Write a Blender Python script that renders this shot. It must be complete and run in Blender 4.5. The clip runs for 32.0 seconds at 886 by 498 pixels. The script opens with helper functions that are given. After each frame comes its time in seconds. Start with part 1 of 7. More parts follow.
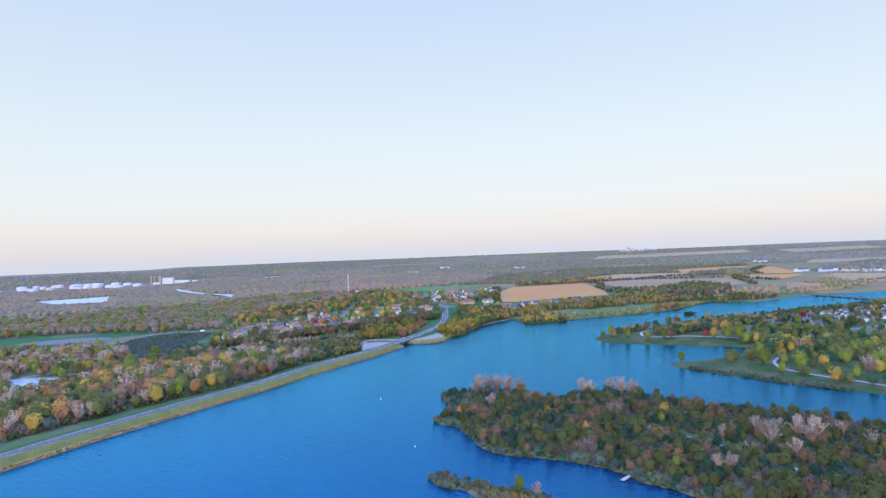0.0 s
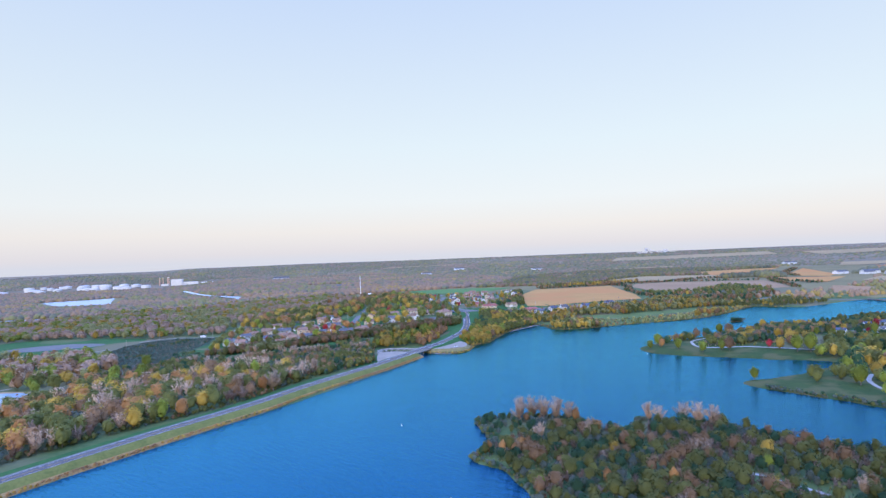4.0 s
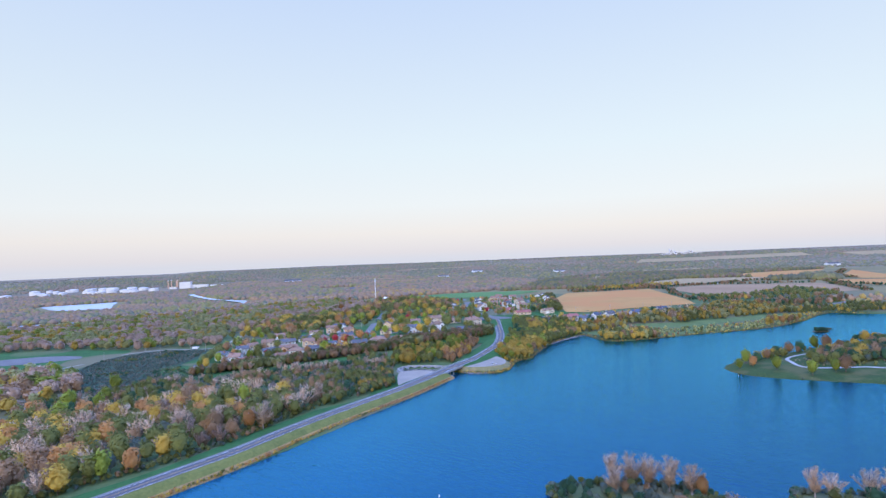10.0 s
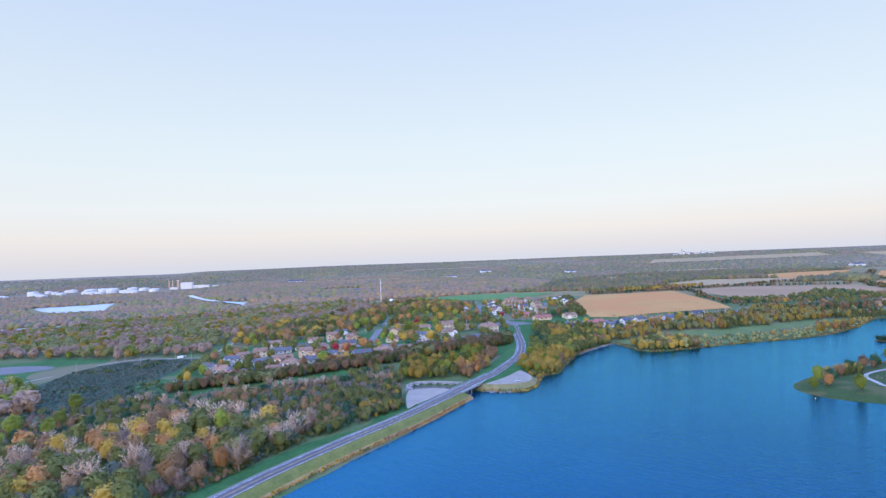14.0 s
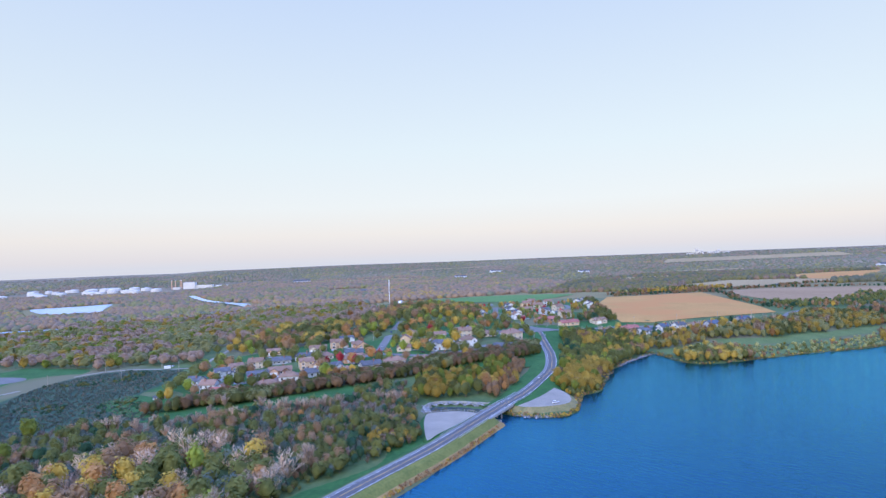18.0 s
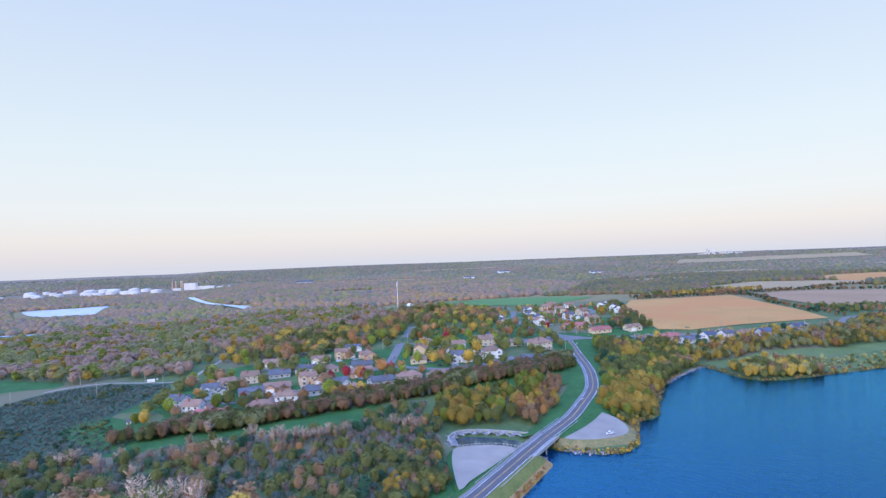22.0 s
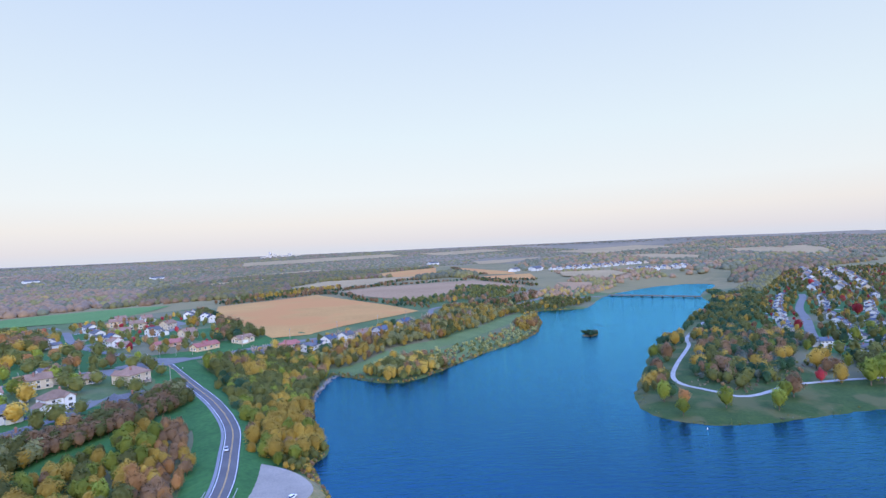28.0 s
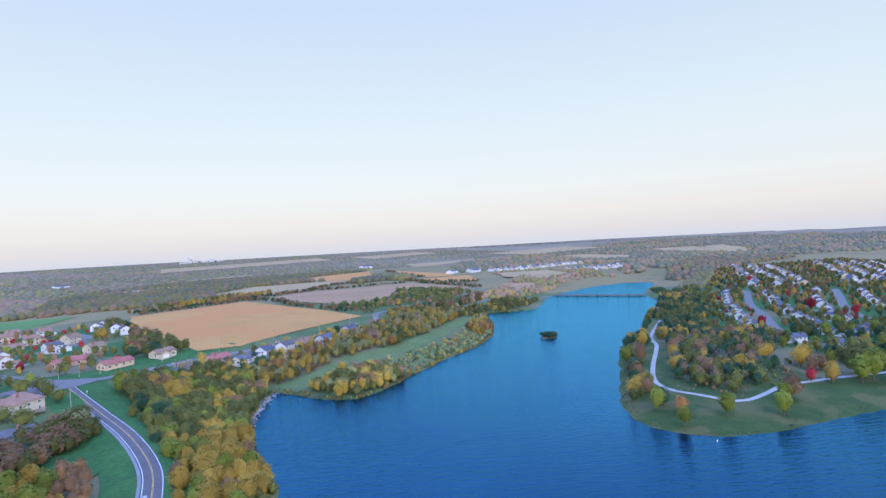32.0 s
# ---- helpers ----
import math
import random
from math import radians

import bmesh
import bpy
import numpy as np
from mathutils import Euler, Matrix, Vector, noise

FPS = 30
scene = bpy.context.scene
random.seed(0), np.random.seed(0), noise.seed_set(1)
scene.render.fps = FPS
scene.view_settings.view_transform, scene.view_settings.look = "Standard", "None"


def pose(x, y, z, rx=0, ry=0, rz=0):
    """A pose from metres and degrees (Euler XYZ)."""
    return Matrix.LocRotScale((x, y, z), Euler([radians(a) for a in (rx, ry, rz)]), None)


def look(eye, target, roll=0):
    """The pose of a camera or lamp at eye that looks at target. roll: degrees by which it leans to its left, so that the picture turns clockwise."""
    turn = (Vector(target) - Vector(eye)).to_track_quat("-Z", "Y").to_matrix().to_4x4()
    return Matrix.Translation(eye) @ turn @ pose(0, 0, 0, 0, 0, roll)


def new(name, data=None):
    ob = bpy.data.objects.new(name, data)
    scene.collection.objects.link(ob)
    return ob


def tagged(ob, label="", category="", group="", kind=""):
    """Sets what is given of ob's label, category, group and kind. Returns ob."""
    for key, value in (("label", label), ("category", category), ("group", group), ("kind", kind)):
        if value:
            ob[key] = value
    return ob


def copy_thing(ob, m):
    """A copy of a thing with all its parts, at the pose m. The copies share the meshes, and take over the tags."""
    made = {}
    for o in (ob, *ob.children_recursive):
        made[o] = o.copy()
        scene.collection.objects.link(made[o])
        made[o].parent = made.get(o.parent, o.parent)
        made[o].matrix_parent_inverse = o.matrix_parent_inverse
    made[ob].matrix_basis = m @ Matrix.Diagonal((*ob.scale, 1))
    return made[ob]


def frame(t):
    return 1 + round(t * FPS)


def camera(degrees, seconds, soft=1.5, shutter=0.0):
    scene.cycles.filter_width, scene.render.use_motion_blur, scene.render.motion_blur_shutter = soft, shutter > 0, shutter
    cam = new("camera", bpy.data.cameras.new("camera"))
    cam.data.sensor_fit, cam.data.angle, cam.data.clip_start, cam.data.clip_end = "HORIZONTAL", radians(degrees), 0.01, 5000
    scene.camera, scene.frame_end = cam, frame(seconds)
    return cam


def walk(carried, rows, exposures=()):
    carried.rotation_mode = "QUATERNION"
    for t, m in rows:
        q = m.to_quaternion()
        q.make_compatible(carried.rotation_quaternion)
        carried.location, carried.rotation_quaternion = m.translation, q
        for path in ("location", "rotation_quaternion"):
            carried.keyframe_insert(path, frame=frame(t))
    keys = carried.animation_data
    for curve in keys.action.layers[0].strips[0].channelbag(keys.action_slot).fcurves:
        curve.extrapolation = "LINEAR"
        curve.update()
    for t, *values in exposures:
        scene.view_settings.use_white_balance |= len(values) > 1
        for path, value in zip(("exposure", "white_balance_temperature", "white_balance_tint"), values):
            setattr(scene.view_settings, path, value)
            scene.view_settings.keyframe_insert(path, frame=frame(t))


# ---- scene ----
cam = camera(74.04, 32.0, soft=1.42)
PATH = [
    (0, look((-120.25, -691.07, 108.81), (123.7, 278.7, 113.9), -2.21)),
    (1, look((-119.36, -671.82, 107.99), (121.5, 298.7, 113.8), -2.21)),
    (2, look((-118.08, -652.38, 107.10), (115.6, 319.9, 114.2), -2.18)),
    (3, look((-116.72, -632.79, 106.22), (112.7, 340.5, 114.6), -2.12)),
    (6, look((-114.08, -573.92, 104.60), (103.4, 402.1, 115.6), -2.22)),
    (7, look((-113.16, -553.67, 103.85), (100.8, 423.1, 115.8), -2.18)),
    (8, look((-111.78, -534.01, 102.97), (99.4, 443.4, 115.7), -2.18)),
    (9, look((-109.84, -515.13, 102.01), (95.5, 463.5, 115.7), -2.23)),
    (10, look((-107.41, -496.48, 101.31), (95.7, 482.6, 116.0), -2.23)),
    (11, look((-105.36, -477.68, 100.84), (94.6, 502.0, 115.9), -2.18)),
    (12, look((-103.31, -459.08, 100.63), (93.5, 521.3, 115.6), -2.21)),
    (13, look((-101.62, -440.65, 100.60), (93.6, 540.0, 115.8), -2.23)),
    (14, look((-100.04, -422.32, 100.72), (93.3, 558.7, 116.0), -2.20)),
    (17, look((-97.43, -368.20, 100.64), (88.1, 614.3, 115.0), -2.21)),
    (18, look((-97.39, -351.10, 100.48), (85.3, 632.0, 115.4), -2.18)),
    (19, look((-97.38, -333.82, 100.31), (82.9, 649.7, 115.9), -2.13)),
    (20, look((-97.41, -316.49, 100.14), (81.3, 667.3, 115.4), -2.11)),
    (21, look((-97.84, -299.05, 100.01), (79.6, 684.9, 115.9), -2.09)),
    (22, look((-98.43, -281.39, 99.99), (77.8, 702.8, 116.2), -2.15)),
    (23, look((-98.76, -264.00, 100.02), (76.9, 720.3, 116.5), -2.17)),
    (24, look((-99.27, -245.88, 100.00), (91.9, 735.6, 116.6), -2.10)),
    (24.5, look((-99.41, -236.39, 99.88), (93.1, 744.8, 116.2), -2.08)),
    (26.5, look((-99.50, -195.41, 97.57), (422.2, 657.7, 100.7), -2.39)),
    (27, look((-97.61, -186.87, 96.93), (533.1, 589.1, 96.0), -2.45)),
    (27.5, look((-95.53, -178.73, 96.28), (628.9, 510.6, 91.7), -2.51)),
    (28, look((-93.29, -171.14, 95.64), (691.1, 449.1, 88.5), -2.59)),
    (28.5, look((-90.79, -164.17, 95.02), (721.9, 418.5, 86.8), -2.67)),
    (29, look((-88.02, -157.82, 94.42), (737.9, 405.9, 86.2), -2.76)),
    (29.5, look((-84.96, -152.01, 93.83), (746.6, 403.4, 85.7), -2.84)),
    (30, look((-81.70, -146.59, 93.24), (753.0, 404.1, 85.3), -2.93)),
    (30.5, look((-78.19, -141.44, 92.68), (760.3, 403.4, 85.0), -3.02)),
    (31, look((-74.49, -136.44, 92.14), (768.6, 401.3, 84.8), -3.09)),
    (31.5, look((-70.68, -131.45, 91.62), (778.3, 396.9, 84.6), -3.12)),
    (32, look((-66.83, -126.40, 91.10), (787.2, 393.8, 84.5), -3.13)),
]
walk(cam, PATH, exposures=[(0.0, 0.03, 6400, 10.5), (32.0, 0.03, 6400, 10.5)])

# ---------------------------------------------------------------- sky and sun
SUN_EL, SUN_AZ = radians(28.0), radians(215.0)      # azimuth clockwise from +y
world = bpy.data.worlds.new("evening_sky")
scene.world = world
world.use_nodes = True
wn, wl = world.node_tree.nodes, world.node_tree.links
wn.clear()
w_out, w_bg = wn.new("ShaderNodeOutputWorld"), wn.new("ShaderNodeBackground")
w_tc, w_sep, w_ramp = wn.new("ShaderNodeTexCoord"), wn.new("ShaderNodeSeparateXYZ"), wn.new("ShaderNodeValToRGB")
w_sky, w_scale, w_mix = wn.new("ShaderNodeTexSky"), wn.new("ShaderNodeMix"), wn.new("ShaderNodeMix")
w_sky.sky_type, w_sky.sun_disc = "NISHITA", False
w_sky.sun_elevation, w_sky.sun_rotation = SUN_EL, SUN_AZ
w_scale.data_type = w_mix.data_type = "RGBA"
w_scale.blend_type = "MULTIPLY"
w_scale.inputs["Factor"].default_value = 1.0
w_scale.inputs["B"].default_value = (0.10, 0.10, 0.10, 1)
w_mix.inputs["Factor"].default_value = 0.88
ramp = w_ramp.color_ramp
SKY = [(0.0, (0.74, 0.76, 0.86)), (0.012, (0.80, 0.77, 0.82)), (0.045, (0.90, 0.85, 0.83)), (0.09, (0.89, 0.92, 0.93)),
       (0.18, (0.82, 0.92, 0.97)), (0.30, (0.72, 0.84, 0.98)), (0.42, (0.62, 0.76, 1.00)), (0.58, (0.64, 1.12, 2.80)), (1.0, (0.72, 1.50, 4.90))]
ramp.elements[0].position, ramp.elements[1].position = SKY[0][0], SKY[-1][0]
for place, _ in SKY[1:-1]:
    ramp.elements.new(place)
for element, (_, colour) in zip(ramp.elements, SKY):
    element.color = (*colour, 1)
wl.new(w_tc.outputs["Generated"], w_sep.inputs[0])
wl.new(w_sep.outputs["Z"], w_ramp.inputs[0])
wl.new(w_sky.outputs[0], w_scale.inputs["A"])
wl.new(w_scale.outputs["Result"], w_mix.inputs["A"])
wl.new(w_ramp.outputs[0], w_mix.inputs["B"])
wl.new(w_mix.outputs["Result"], w_bg.inputs[0])
w_bg.inputs[1].default_value = 1.0
wl.new(w_bg.outputs[0], w_out.inputs[0])

sun = new("sun", bpy.data.lights.new("sun", "SUN"))
sun.data.energy, sun.data.angle, sun.data.color = 3.2, radians(70), (0.92, 0.86, 0.84)
sun_from = Vector((math.sin(SUN_AZ) * math.cos(SUN_EL), math.cos(SUN_AZ) * math.cos(SUN_EL), math.sin(SUN_EL)))
sun.rotation_euler = sun_from.to_track_quat("Z", "Y").to_euler()

# ---------------------------------------------------------------- materials
def surface(name, dark, light, grain=0.6, patch=14.0, rough=0.85, bump=0.0, spec=0.3, metal=0.0, vary=0.0, island=False, third=None):
    """Two colours mixed by noise at two scales in metres; vary: how far objects or loose pieces differ."""
    m = bpy.data.materials.new(name)
    m.use_nodes = True
    n, l = m.node_tree.nodes, m.node_tree.links
    b = n["Principled BSDF"]
    b.inputs["Roughness"].default_value, b.inputs["Specular IOR Level"].default_value, b.inputs["Metallic"].default_value = rough, spec, metal
    tc = n.new("ShaderNodeNewGeometry")
    n1, n2 = n.new("ShaderNodeTexNoise"), n.new("ShaderNodeTexNoise")
    n1.inputs["Scale"].default_value, n2.inputs["Scale"].default_value = 1 / grain, 1 / patch
    n1.inputs["Detail"].default_value, n2.inputs["Detail"].default_value = 3, 4
    for q in (n1, n2):
        l.new(tc.outputs["Position"], q.inputs["Vector"])
    add = n.new("ShaderNodeMath")
    add.operation = "ADD"
    l.new(n1.outputs["Fac"], add.inputs[0])
    l.new(n2.outputs["Fac"], add.inputs[1])
    rng = n.new("ShaderNodeMapRange")
    rng.inputs["From Min"].default_value, rng.inputs["From Max"].default_value = 0.72, 1.28
    l.new(add.outputs[0], rng.inputs["Value"])
    mix = n.new("ShaderNodeMix")
    mix.data_type = "RGBA"
    mix.inputs["A"].default_value, mix.inputs["B"].default_value = (*dark, 1), (*light, 1)
    l.new(rng.outputs["Result"], mix.inputs["Factor"])
    last = mix.outputs["Result"]
    if third:
        n3, r3, m3 = n.new("ShaderNodeTexNoise"), n.new("ShaderNodeMapRange"), n.new("ShaderNodeMix")
        n3.inputs["Scale"].default_value = 1 / third[1]
        n3.inputs["Detail"].default_value = 3
        r3.inputs["From Min"].default_value, r3.inputs["From Max"].default_value = 0.47, 0.58
        m3.data_type = "RGBA"
        m3.inputs["B"].default_value = (*third[0], 1)
        l.new(tc.outputs["Position"], n3.inputs["Vector"])
        l.new(n3.outputs["Fac"], r3.inputs["Value"])
        l.new(r3.outputs["Result"], m3.inputs["Factor"])
        l.new(last, m3.inputs["A"])
        last = m3.outputs["Result"]
    if vary:
        hsv, oi, mr = n.new("ShaderNodeHueSaturation"), n.new("ShaderNodeObjectInfo"), n.new("ShaderNodeMapRange")
        mr.inputs["To Min"].default_value, mr.inputs["To Max"].default_value = 1 - vary, 1 + vary
        l.new((tc.outputs["Random Per Island"] if island else oi.outputs["Random"]), mr.inputs["Value"])
        l.new(mr.outputs["Result"], hsv.inputs["Value"])
        l.new(last, hsv.inputs["Color"])
        last = hsv.outputs["Color"]
    l.new(last, b.inputs["Base Color"])
    if bump:
        bp = n.new("ShaderNodeBump")
        bp.inputs["Strength"].default_value, bp.inputs["Distance"].default_value = 0.6, bump
        l.new(n1.outputs["Fac"], bp.inputs["Height"])
        l.new(bp.outputs[0], b.inputs["Normal"])
    return m


def foliage(name, dark, light, rough=0.75, thin=0.5):
    """Leaves: tints drift from tree to tree and from spray to spray."""
    m = bpy.data.materials.new(name)
    m.use_nodes = True
    n, l = m.node_tree.nodes, m.node_tree.links
    b = n["Principled BSDF"]
    b.inputs["Roughness"].default_value, b.inputs["Specular IOR Level"].default_value = rough, 0.15
    geo, oi, noi = n.new("ShaderNodeNewGeometry"), n.new("ShaderNodeObjectInfo"), n.new("ShaderNodeTexNoise")
    noi.inputs["Scale"].default_value, noi.inputs["Detail"].default_value = 0.11, 2
    l.new(geo.outputs["Position"], noi.inputs["Vector"])
    mr = n.new("ShaderNodeMapRange")
    mr.inputs["From Min"].default_value, mr.inputs["From Max"].default_value = 0.35, 0.65
    l.new(noi.outputs["Fac"], mr.inputs["Value"])
    av = n.new("ShaderNodeMath")
    av.operation = "MULTIPLY_ADD"
    av.inputs[1].default_value, av.inputs[2].default_value = 0.30, 0.0
    l.new(geo.outputs["Random Per Island"], av.inputs[0])
    av2 = n.new("ShaderNodeMath")
    av2.operation = "MULTIPLY_ADD"
    av2.inputs[1].default_value = 0.70
    l.new(mr.outputs["Result"], av2.inputs[0])
    l.new(av.outputs[0], av2.inputs[2])
    mix = n.new("ShaderNodeMix")
    mix.data_type = "RGBA"
    mix.inputs["A"].default_value, mix.inputs["B"].default_value = (*dark, 1), (*light, 1)
    l.new(av2.outputs[0], mix.inputs["Factor"])
    hsv, m2 = n.new("ShaderNodeHueSaturation"), n.new("ShaderNodeMapRange")
    m2.inputs["To Min"].default_value, m2.inputs["To Max"].default_value = 0.75, 1.25
    l.new(oi.outputs["Random"], m2.inputs["Value"])
    l.new(m2.outputs["Result"], hsv.inputs["Value"])
    l.new(mix.outputs["Result"], hsv.inputs["Color"])
    l.new(hsv.outputs["Color"], b.inputs["Base Color"])
    tr, sh = n.new("ShaderNodeBsdfTranslucent"), n.new("ShaderNodeMixShader")
    sh.inputs[0].default_value = thin
    l.new(hsv.outputs["Color"], tr.inputs["Color"])
    l.new(b.outputs[0], sh.inputs[1])
    l.new(tr.outputs[0], sh.inputs[2])
    l.new(sh.outputs[0], n["Material Output"].inputs[0])
    return m


LEAF = {
    "dk": foliage("dark_green_leaves", (0.04, 0.095, 0.055), (0.09, 0.175, 0.075)),
    "ol": foliage("olive_leaves", (0.125, 0.138, 0.042), (0.250, 0.250, 0.072)),
    "yg": foliage("yellow_green_leaves", (0.20, 0.245, 0.040), (0.38, 0.42, 0.075)),
    "go": foliage("golden_leaves", (0.4, 0.265, 0.05), (0.66, 0.47, 0.1)),
    "or": foliage("orange_leaves", (0.40, 0.20, 0.072), (0.56, 0.32, 0.12)),
    "ru": foliage("russet_leaves", (0.27, 0.165, 0.085), (0.45, 0.285, 0.145)),
    "re": foliage("red_leaves", (0.33, 0.035, 0.042), (0.54, 0.075, 0.08)),
    "ba": foliage("bare_pinkish_twigs", (0.70, 0.495, 0.32), (0.90, 0.68, 0.465)),
    "pu": foliage("purple_brown_twigs", (0.37, 0.258, 0.185), (0.53, 0.37, 0.268)),
    "sh": foliage("dark_scrub_leaves", (0.105, 0.140, 0.110), (0.200, 0.228, 0.160)),
    # mv and fg: muted tint, put into the leaf colour in place of haze
    "mv": foliage("haze_muted_woods", (0.160, 0.115, 0.077), (0.210, 0.151, 0.100), thin=0.0),
    "fo": foliage("far_olive_woods", (0.136, 0.124, 0.045), (0.212, 0.186, 0.066), thin=0.0),
    "fr": foliage("far_russet_woods", (0.188, 0.121, 0.067), (0.264, 0.176, 0.100), thin=0.0),
    "fy": foliage("far_golden_woods", (0.224, 0.151, 0.041), (0.312, 0.216, 0.061), thin=0.0),
    "vo": foliage("valley_olive_leaves", (0.30, 0.305, 0.12), (0.50, 0.465, 0.19)),
    "vr": foliage("valley_russet_leaves", (0.47, 0.325, 0.225), (0.65, 0.465, 0.325)),
    "fg": foliage("haze_muted_green_woods", (0.098, 0.102, 0.059), (0.146, 0.144, 0.083), thin=0.0),
}
LEAF_WORDS = {"dk": "dark green", "ol": "olive green", "yg": "yellow-green", "go": "golden yellow", "or": "orange", "ru": "russet brown",
              "re": "bright red", "ba": "bare pinkish-tan", "pu": "bare purple-brown", "sh": "dull dark green", "mv": "mauve-brown", "fg": "grey-green", "fo": "dull olive", "fr": "dull russet", "fy": "dull gold", "vo": "dull olive", "vr": "dull russet"}
M_BARK = surface("bark", (0.10, 0.075, 0.06), (0.20, 0.16, 0.13), 0.3, 4, 0.9, 0.03)
M_BARKP = surface("pale_bark", (0.28, 0.22, 0.19), (0.45, 0.37, 0.32), 0.3, 4, 0.9, 0.03)
M_GROUND = surface("rough_grassland", (0.050, 0.096, 0.030), (0.100, 0.138, 0.045), 3.0, 40, 0.95, 0.15, third=((0.145, 0.135, 0.070), 130))
M_LAWN = surface("lawn", (0.020, 0.080, 0.019), (0.042, 0.132, 0.031), 2.2, 16, 0.95, 0.05)
M_BANK = surface("bank_grass", (0.108, 0.125, 0.028), (0.185, 0.182, 0.046), 1.4, 9, 0.95, 0.1)
M_BANKG = surface("shore_grass", (0.080, 0.122, 0.036), (0.130, 0.172, 0.056), 1.6, 12, 0.95, 0.1)
M_PARK = surface("park_grass", (0.022, 0.053, 0.011), (0.046, 0.081, 0.018), 1.6, 14, 0.95, 0.05, third=((0.082, 0.088, 0.030), 22))
M_REED = surface("dry_reeds", (0.220, 0.140, 0.050), (0.360, 0.230, 0.085), 0.8, 7, 0.95, 0.1)
M_FIELD = surface("harvested_field", (0.375, 0.190, 0.052), (0.480, 0.258, 0.076), 3.0, 45, 0.95, 0.15, third=((0.450, 0.200, 0.058), 90))
M_FIELD2 = surface("bare_brown_field", (0.260, 0.160, 0.078), (0.345, 0.215, 0.110), 6.0, 80, 0.95, 0.1)
M_FIELDG = surface("green_field", (0.065, 0.150, 0.036), (0.108, 0.210, 0.055), 6.0, 80, 0.95, 0.1)
M_FIELDP = surface("pale_field", (0.275, 0.195, 0.090), (0.365, 0.258, 0.120), 6.0, 80, 0.95, 0.1)
M_ASPHALT = surface("asphalt", (0.080, 0.078, 0.078), (0.116, 0.112, 0.110), 0.4, 8, 0.85, 0.01)
M_FOOT = surface("worn_grey_paving", (0.160, 0.165, 0.175), (0.220, 0.225, 0.235), 0.6, 7, 0.85, 0.01)
M_BANKB = surface("rough_brown_bank", (0.130, 0.135, 0.050), (0.270, 0.205, 0.090), 1.2, 6, 0.95, 0.15)
M_STREET = surface("grey_street", (0.120, 0.118, 0.110), (0.172, 0.167, 0.155), 0.6, 9, 0.85, 0.01)
M_CONC = surface("concrete", (0.270, 0.262, 0.232), (0.385, 0.372, 0.330), 0.5, 6, 0.85, 0.01)
M_GRAVEL = surface("pale_gravel", (0.225, 0.200, 0.160), (0.320, 0.280, 0.220), 0.6, 9, 0.95, 0.03)
M_STONE = surface("riprap_stone", (0.150, 0.155, 0.160), (0.330, 0.325, 0.320), 0.5, 3, 0.9, 0.05, vary=0.35, island=True)
M_WHITE = surface("white_line_paint", (0.65, 0.65, 0.65), (0.80, 0.80, 0.80), 0.3, 3, 0.7)
M_YELLOW = surface("yellow_line_paint", (0.50, 0.30, 0.08), (0.65, 0.40, 0.12), 0.3, 3, 0.7)
M_STEEL = surface("galvanised_steel", (0.40, 0.41, 0.42), (0.55, 0.56, 0.57), 0.4, 3, 0.5, metal=0.6)
M_WOOD = surface("weathered_wood", (0.17, 0.13, 0.10), (0.30, 0.24, 0.19), 0.2, 2, 0.9, 0.01)
M_PALEPOLE = surface("pale_pole_wood", (0.36, 0.32, 0.28), (0.48, 0.43, 0.38), 0.2, 2, 0.9, 0.01)
M_GLASS = surface("window_glass", (0.020, 0.025, 0.035), (0.045, 0.055, 0.070), 1.0, 4, 0.08, spec=0.6)
M_TRIM = surface("white_trim", (0.70, 0.70, 0.68), (0.82, 0.82, 0.80), 0.5, 4, 0.6)
M_BRICK = surface("chimney_brick", (0.24, 0.12, 0.09), (0.36, 0.20, 0.15), 0.2, 2, 0.9, 0.01)
M_RUBBER = surface("rubber", (0.015, 0.015, 0.016), (0.03, 0.03, 0.03), 0.1, 1, 0.8)
M_TANK = surface("white_tank_paint", (0.56, 0.54, 0.51), (0.68, 0.66, 0.62), 2, 14, 0.5)
WALL = {
    "white": surface("white_siding", (0.56, 0.58, 0.60), (0.68, 0.69, 0.70), 0.4, 4, 0.7, vary=0.05),
    "cream": surface("cream_siding", (0.50, 0.42, 0.32), (0.62, 0.53, 0.41), 0.4, 4, 0.7, vary=0.06),
    "tan": surface("tan_siding", (0.52, 0.38, 0.25), (0.66, 0.50, 0.34), 0.4, 4, 0.7, vary=0.06),
    "grey": surface("grey_siding", (0.34, 0.36, 0.40), (0.46, 0.48, 0.52), 0.4, 4, 0.7, vary=0.08),
    "peach": surface("peach_brick", (0.50, 0.30, 0.20), (0.64, 0.42, 0.29), 0.3, 3, 0.8, vary=0.06),
}
ROOF = {
    "brown": surface("brown_shingle", (0.165, 0.105, 0.070), (0.265, 0.175, 0.120), 0.5, 5, 0.9, 0.02, vary=0.1),
    "pinkbrown": surface("faded_red_brown_shingle", (0.195, 0.120, 0.085), (0.285, 0.180, 0.125), 0.5, 5, 0.9, 0.02, vary=0.1),
    "grey": surface("grey_shingle", (0.070, 0.075, 0.085), (0.130, 0.135, 0.145), 0.5, 5, 0.9, 0.02, vary=0.1),
    "red": surface("red_brown_shingle", (0.260, 0.090, 0.075), (0.360, 0.150, 0.120), 0.5, 5, 0.9, 0.02, vary=0.1),
    "blue": surface("blue_grey_shingle", (0.050, 0.068, 0.100), (0.090, 0.115, 0.155), 0.5, 5, 0.9, 0.02, vary=0.1),
}

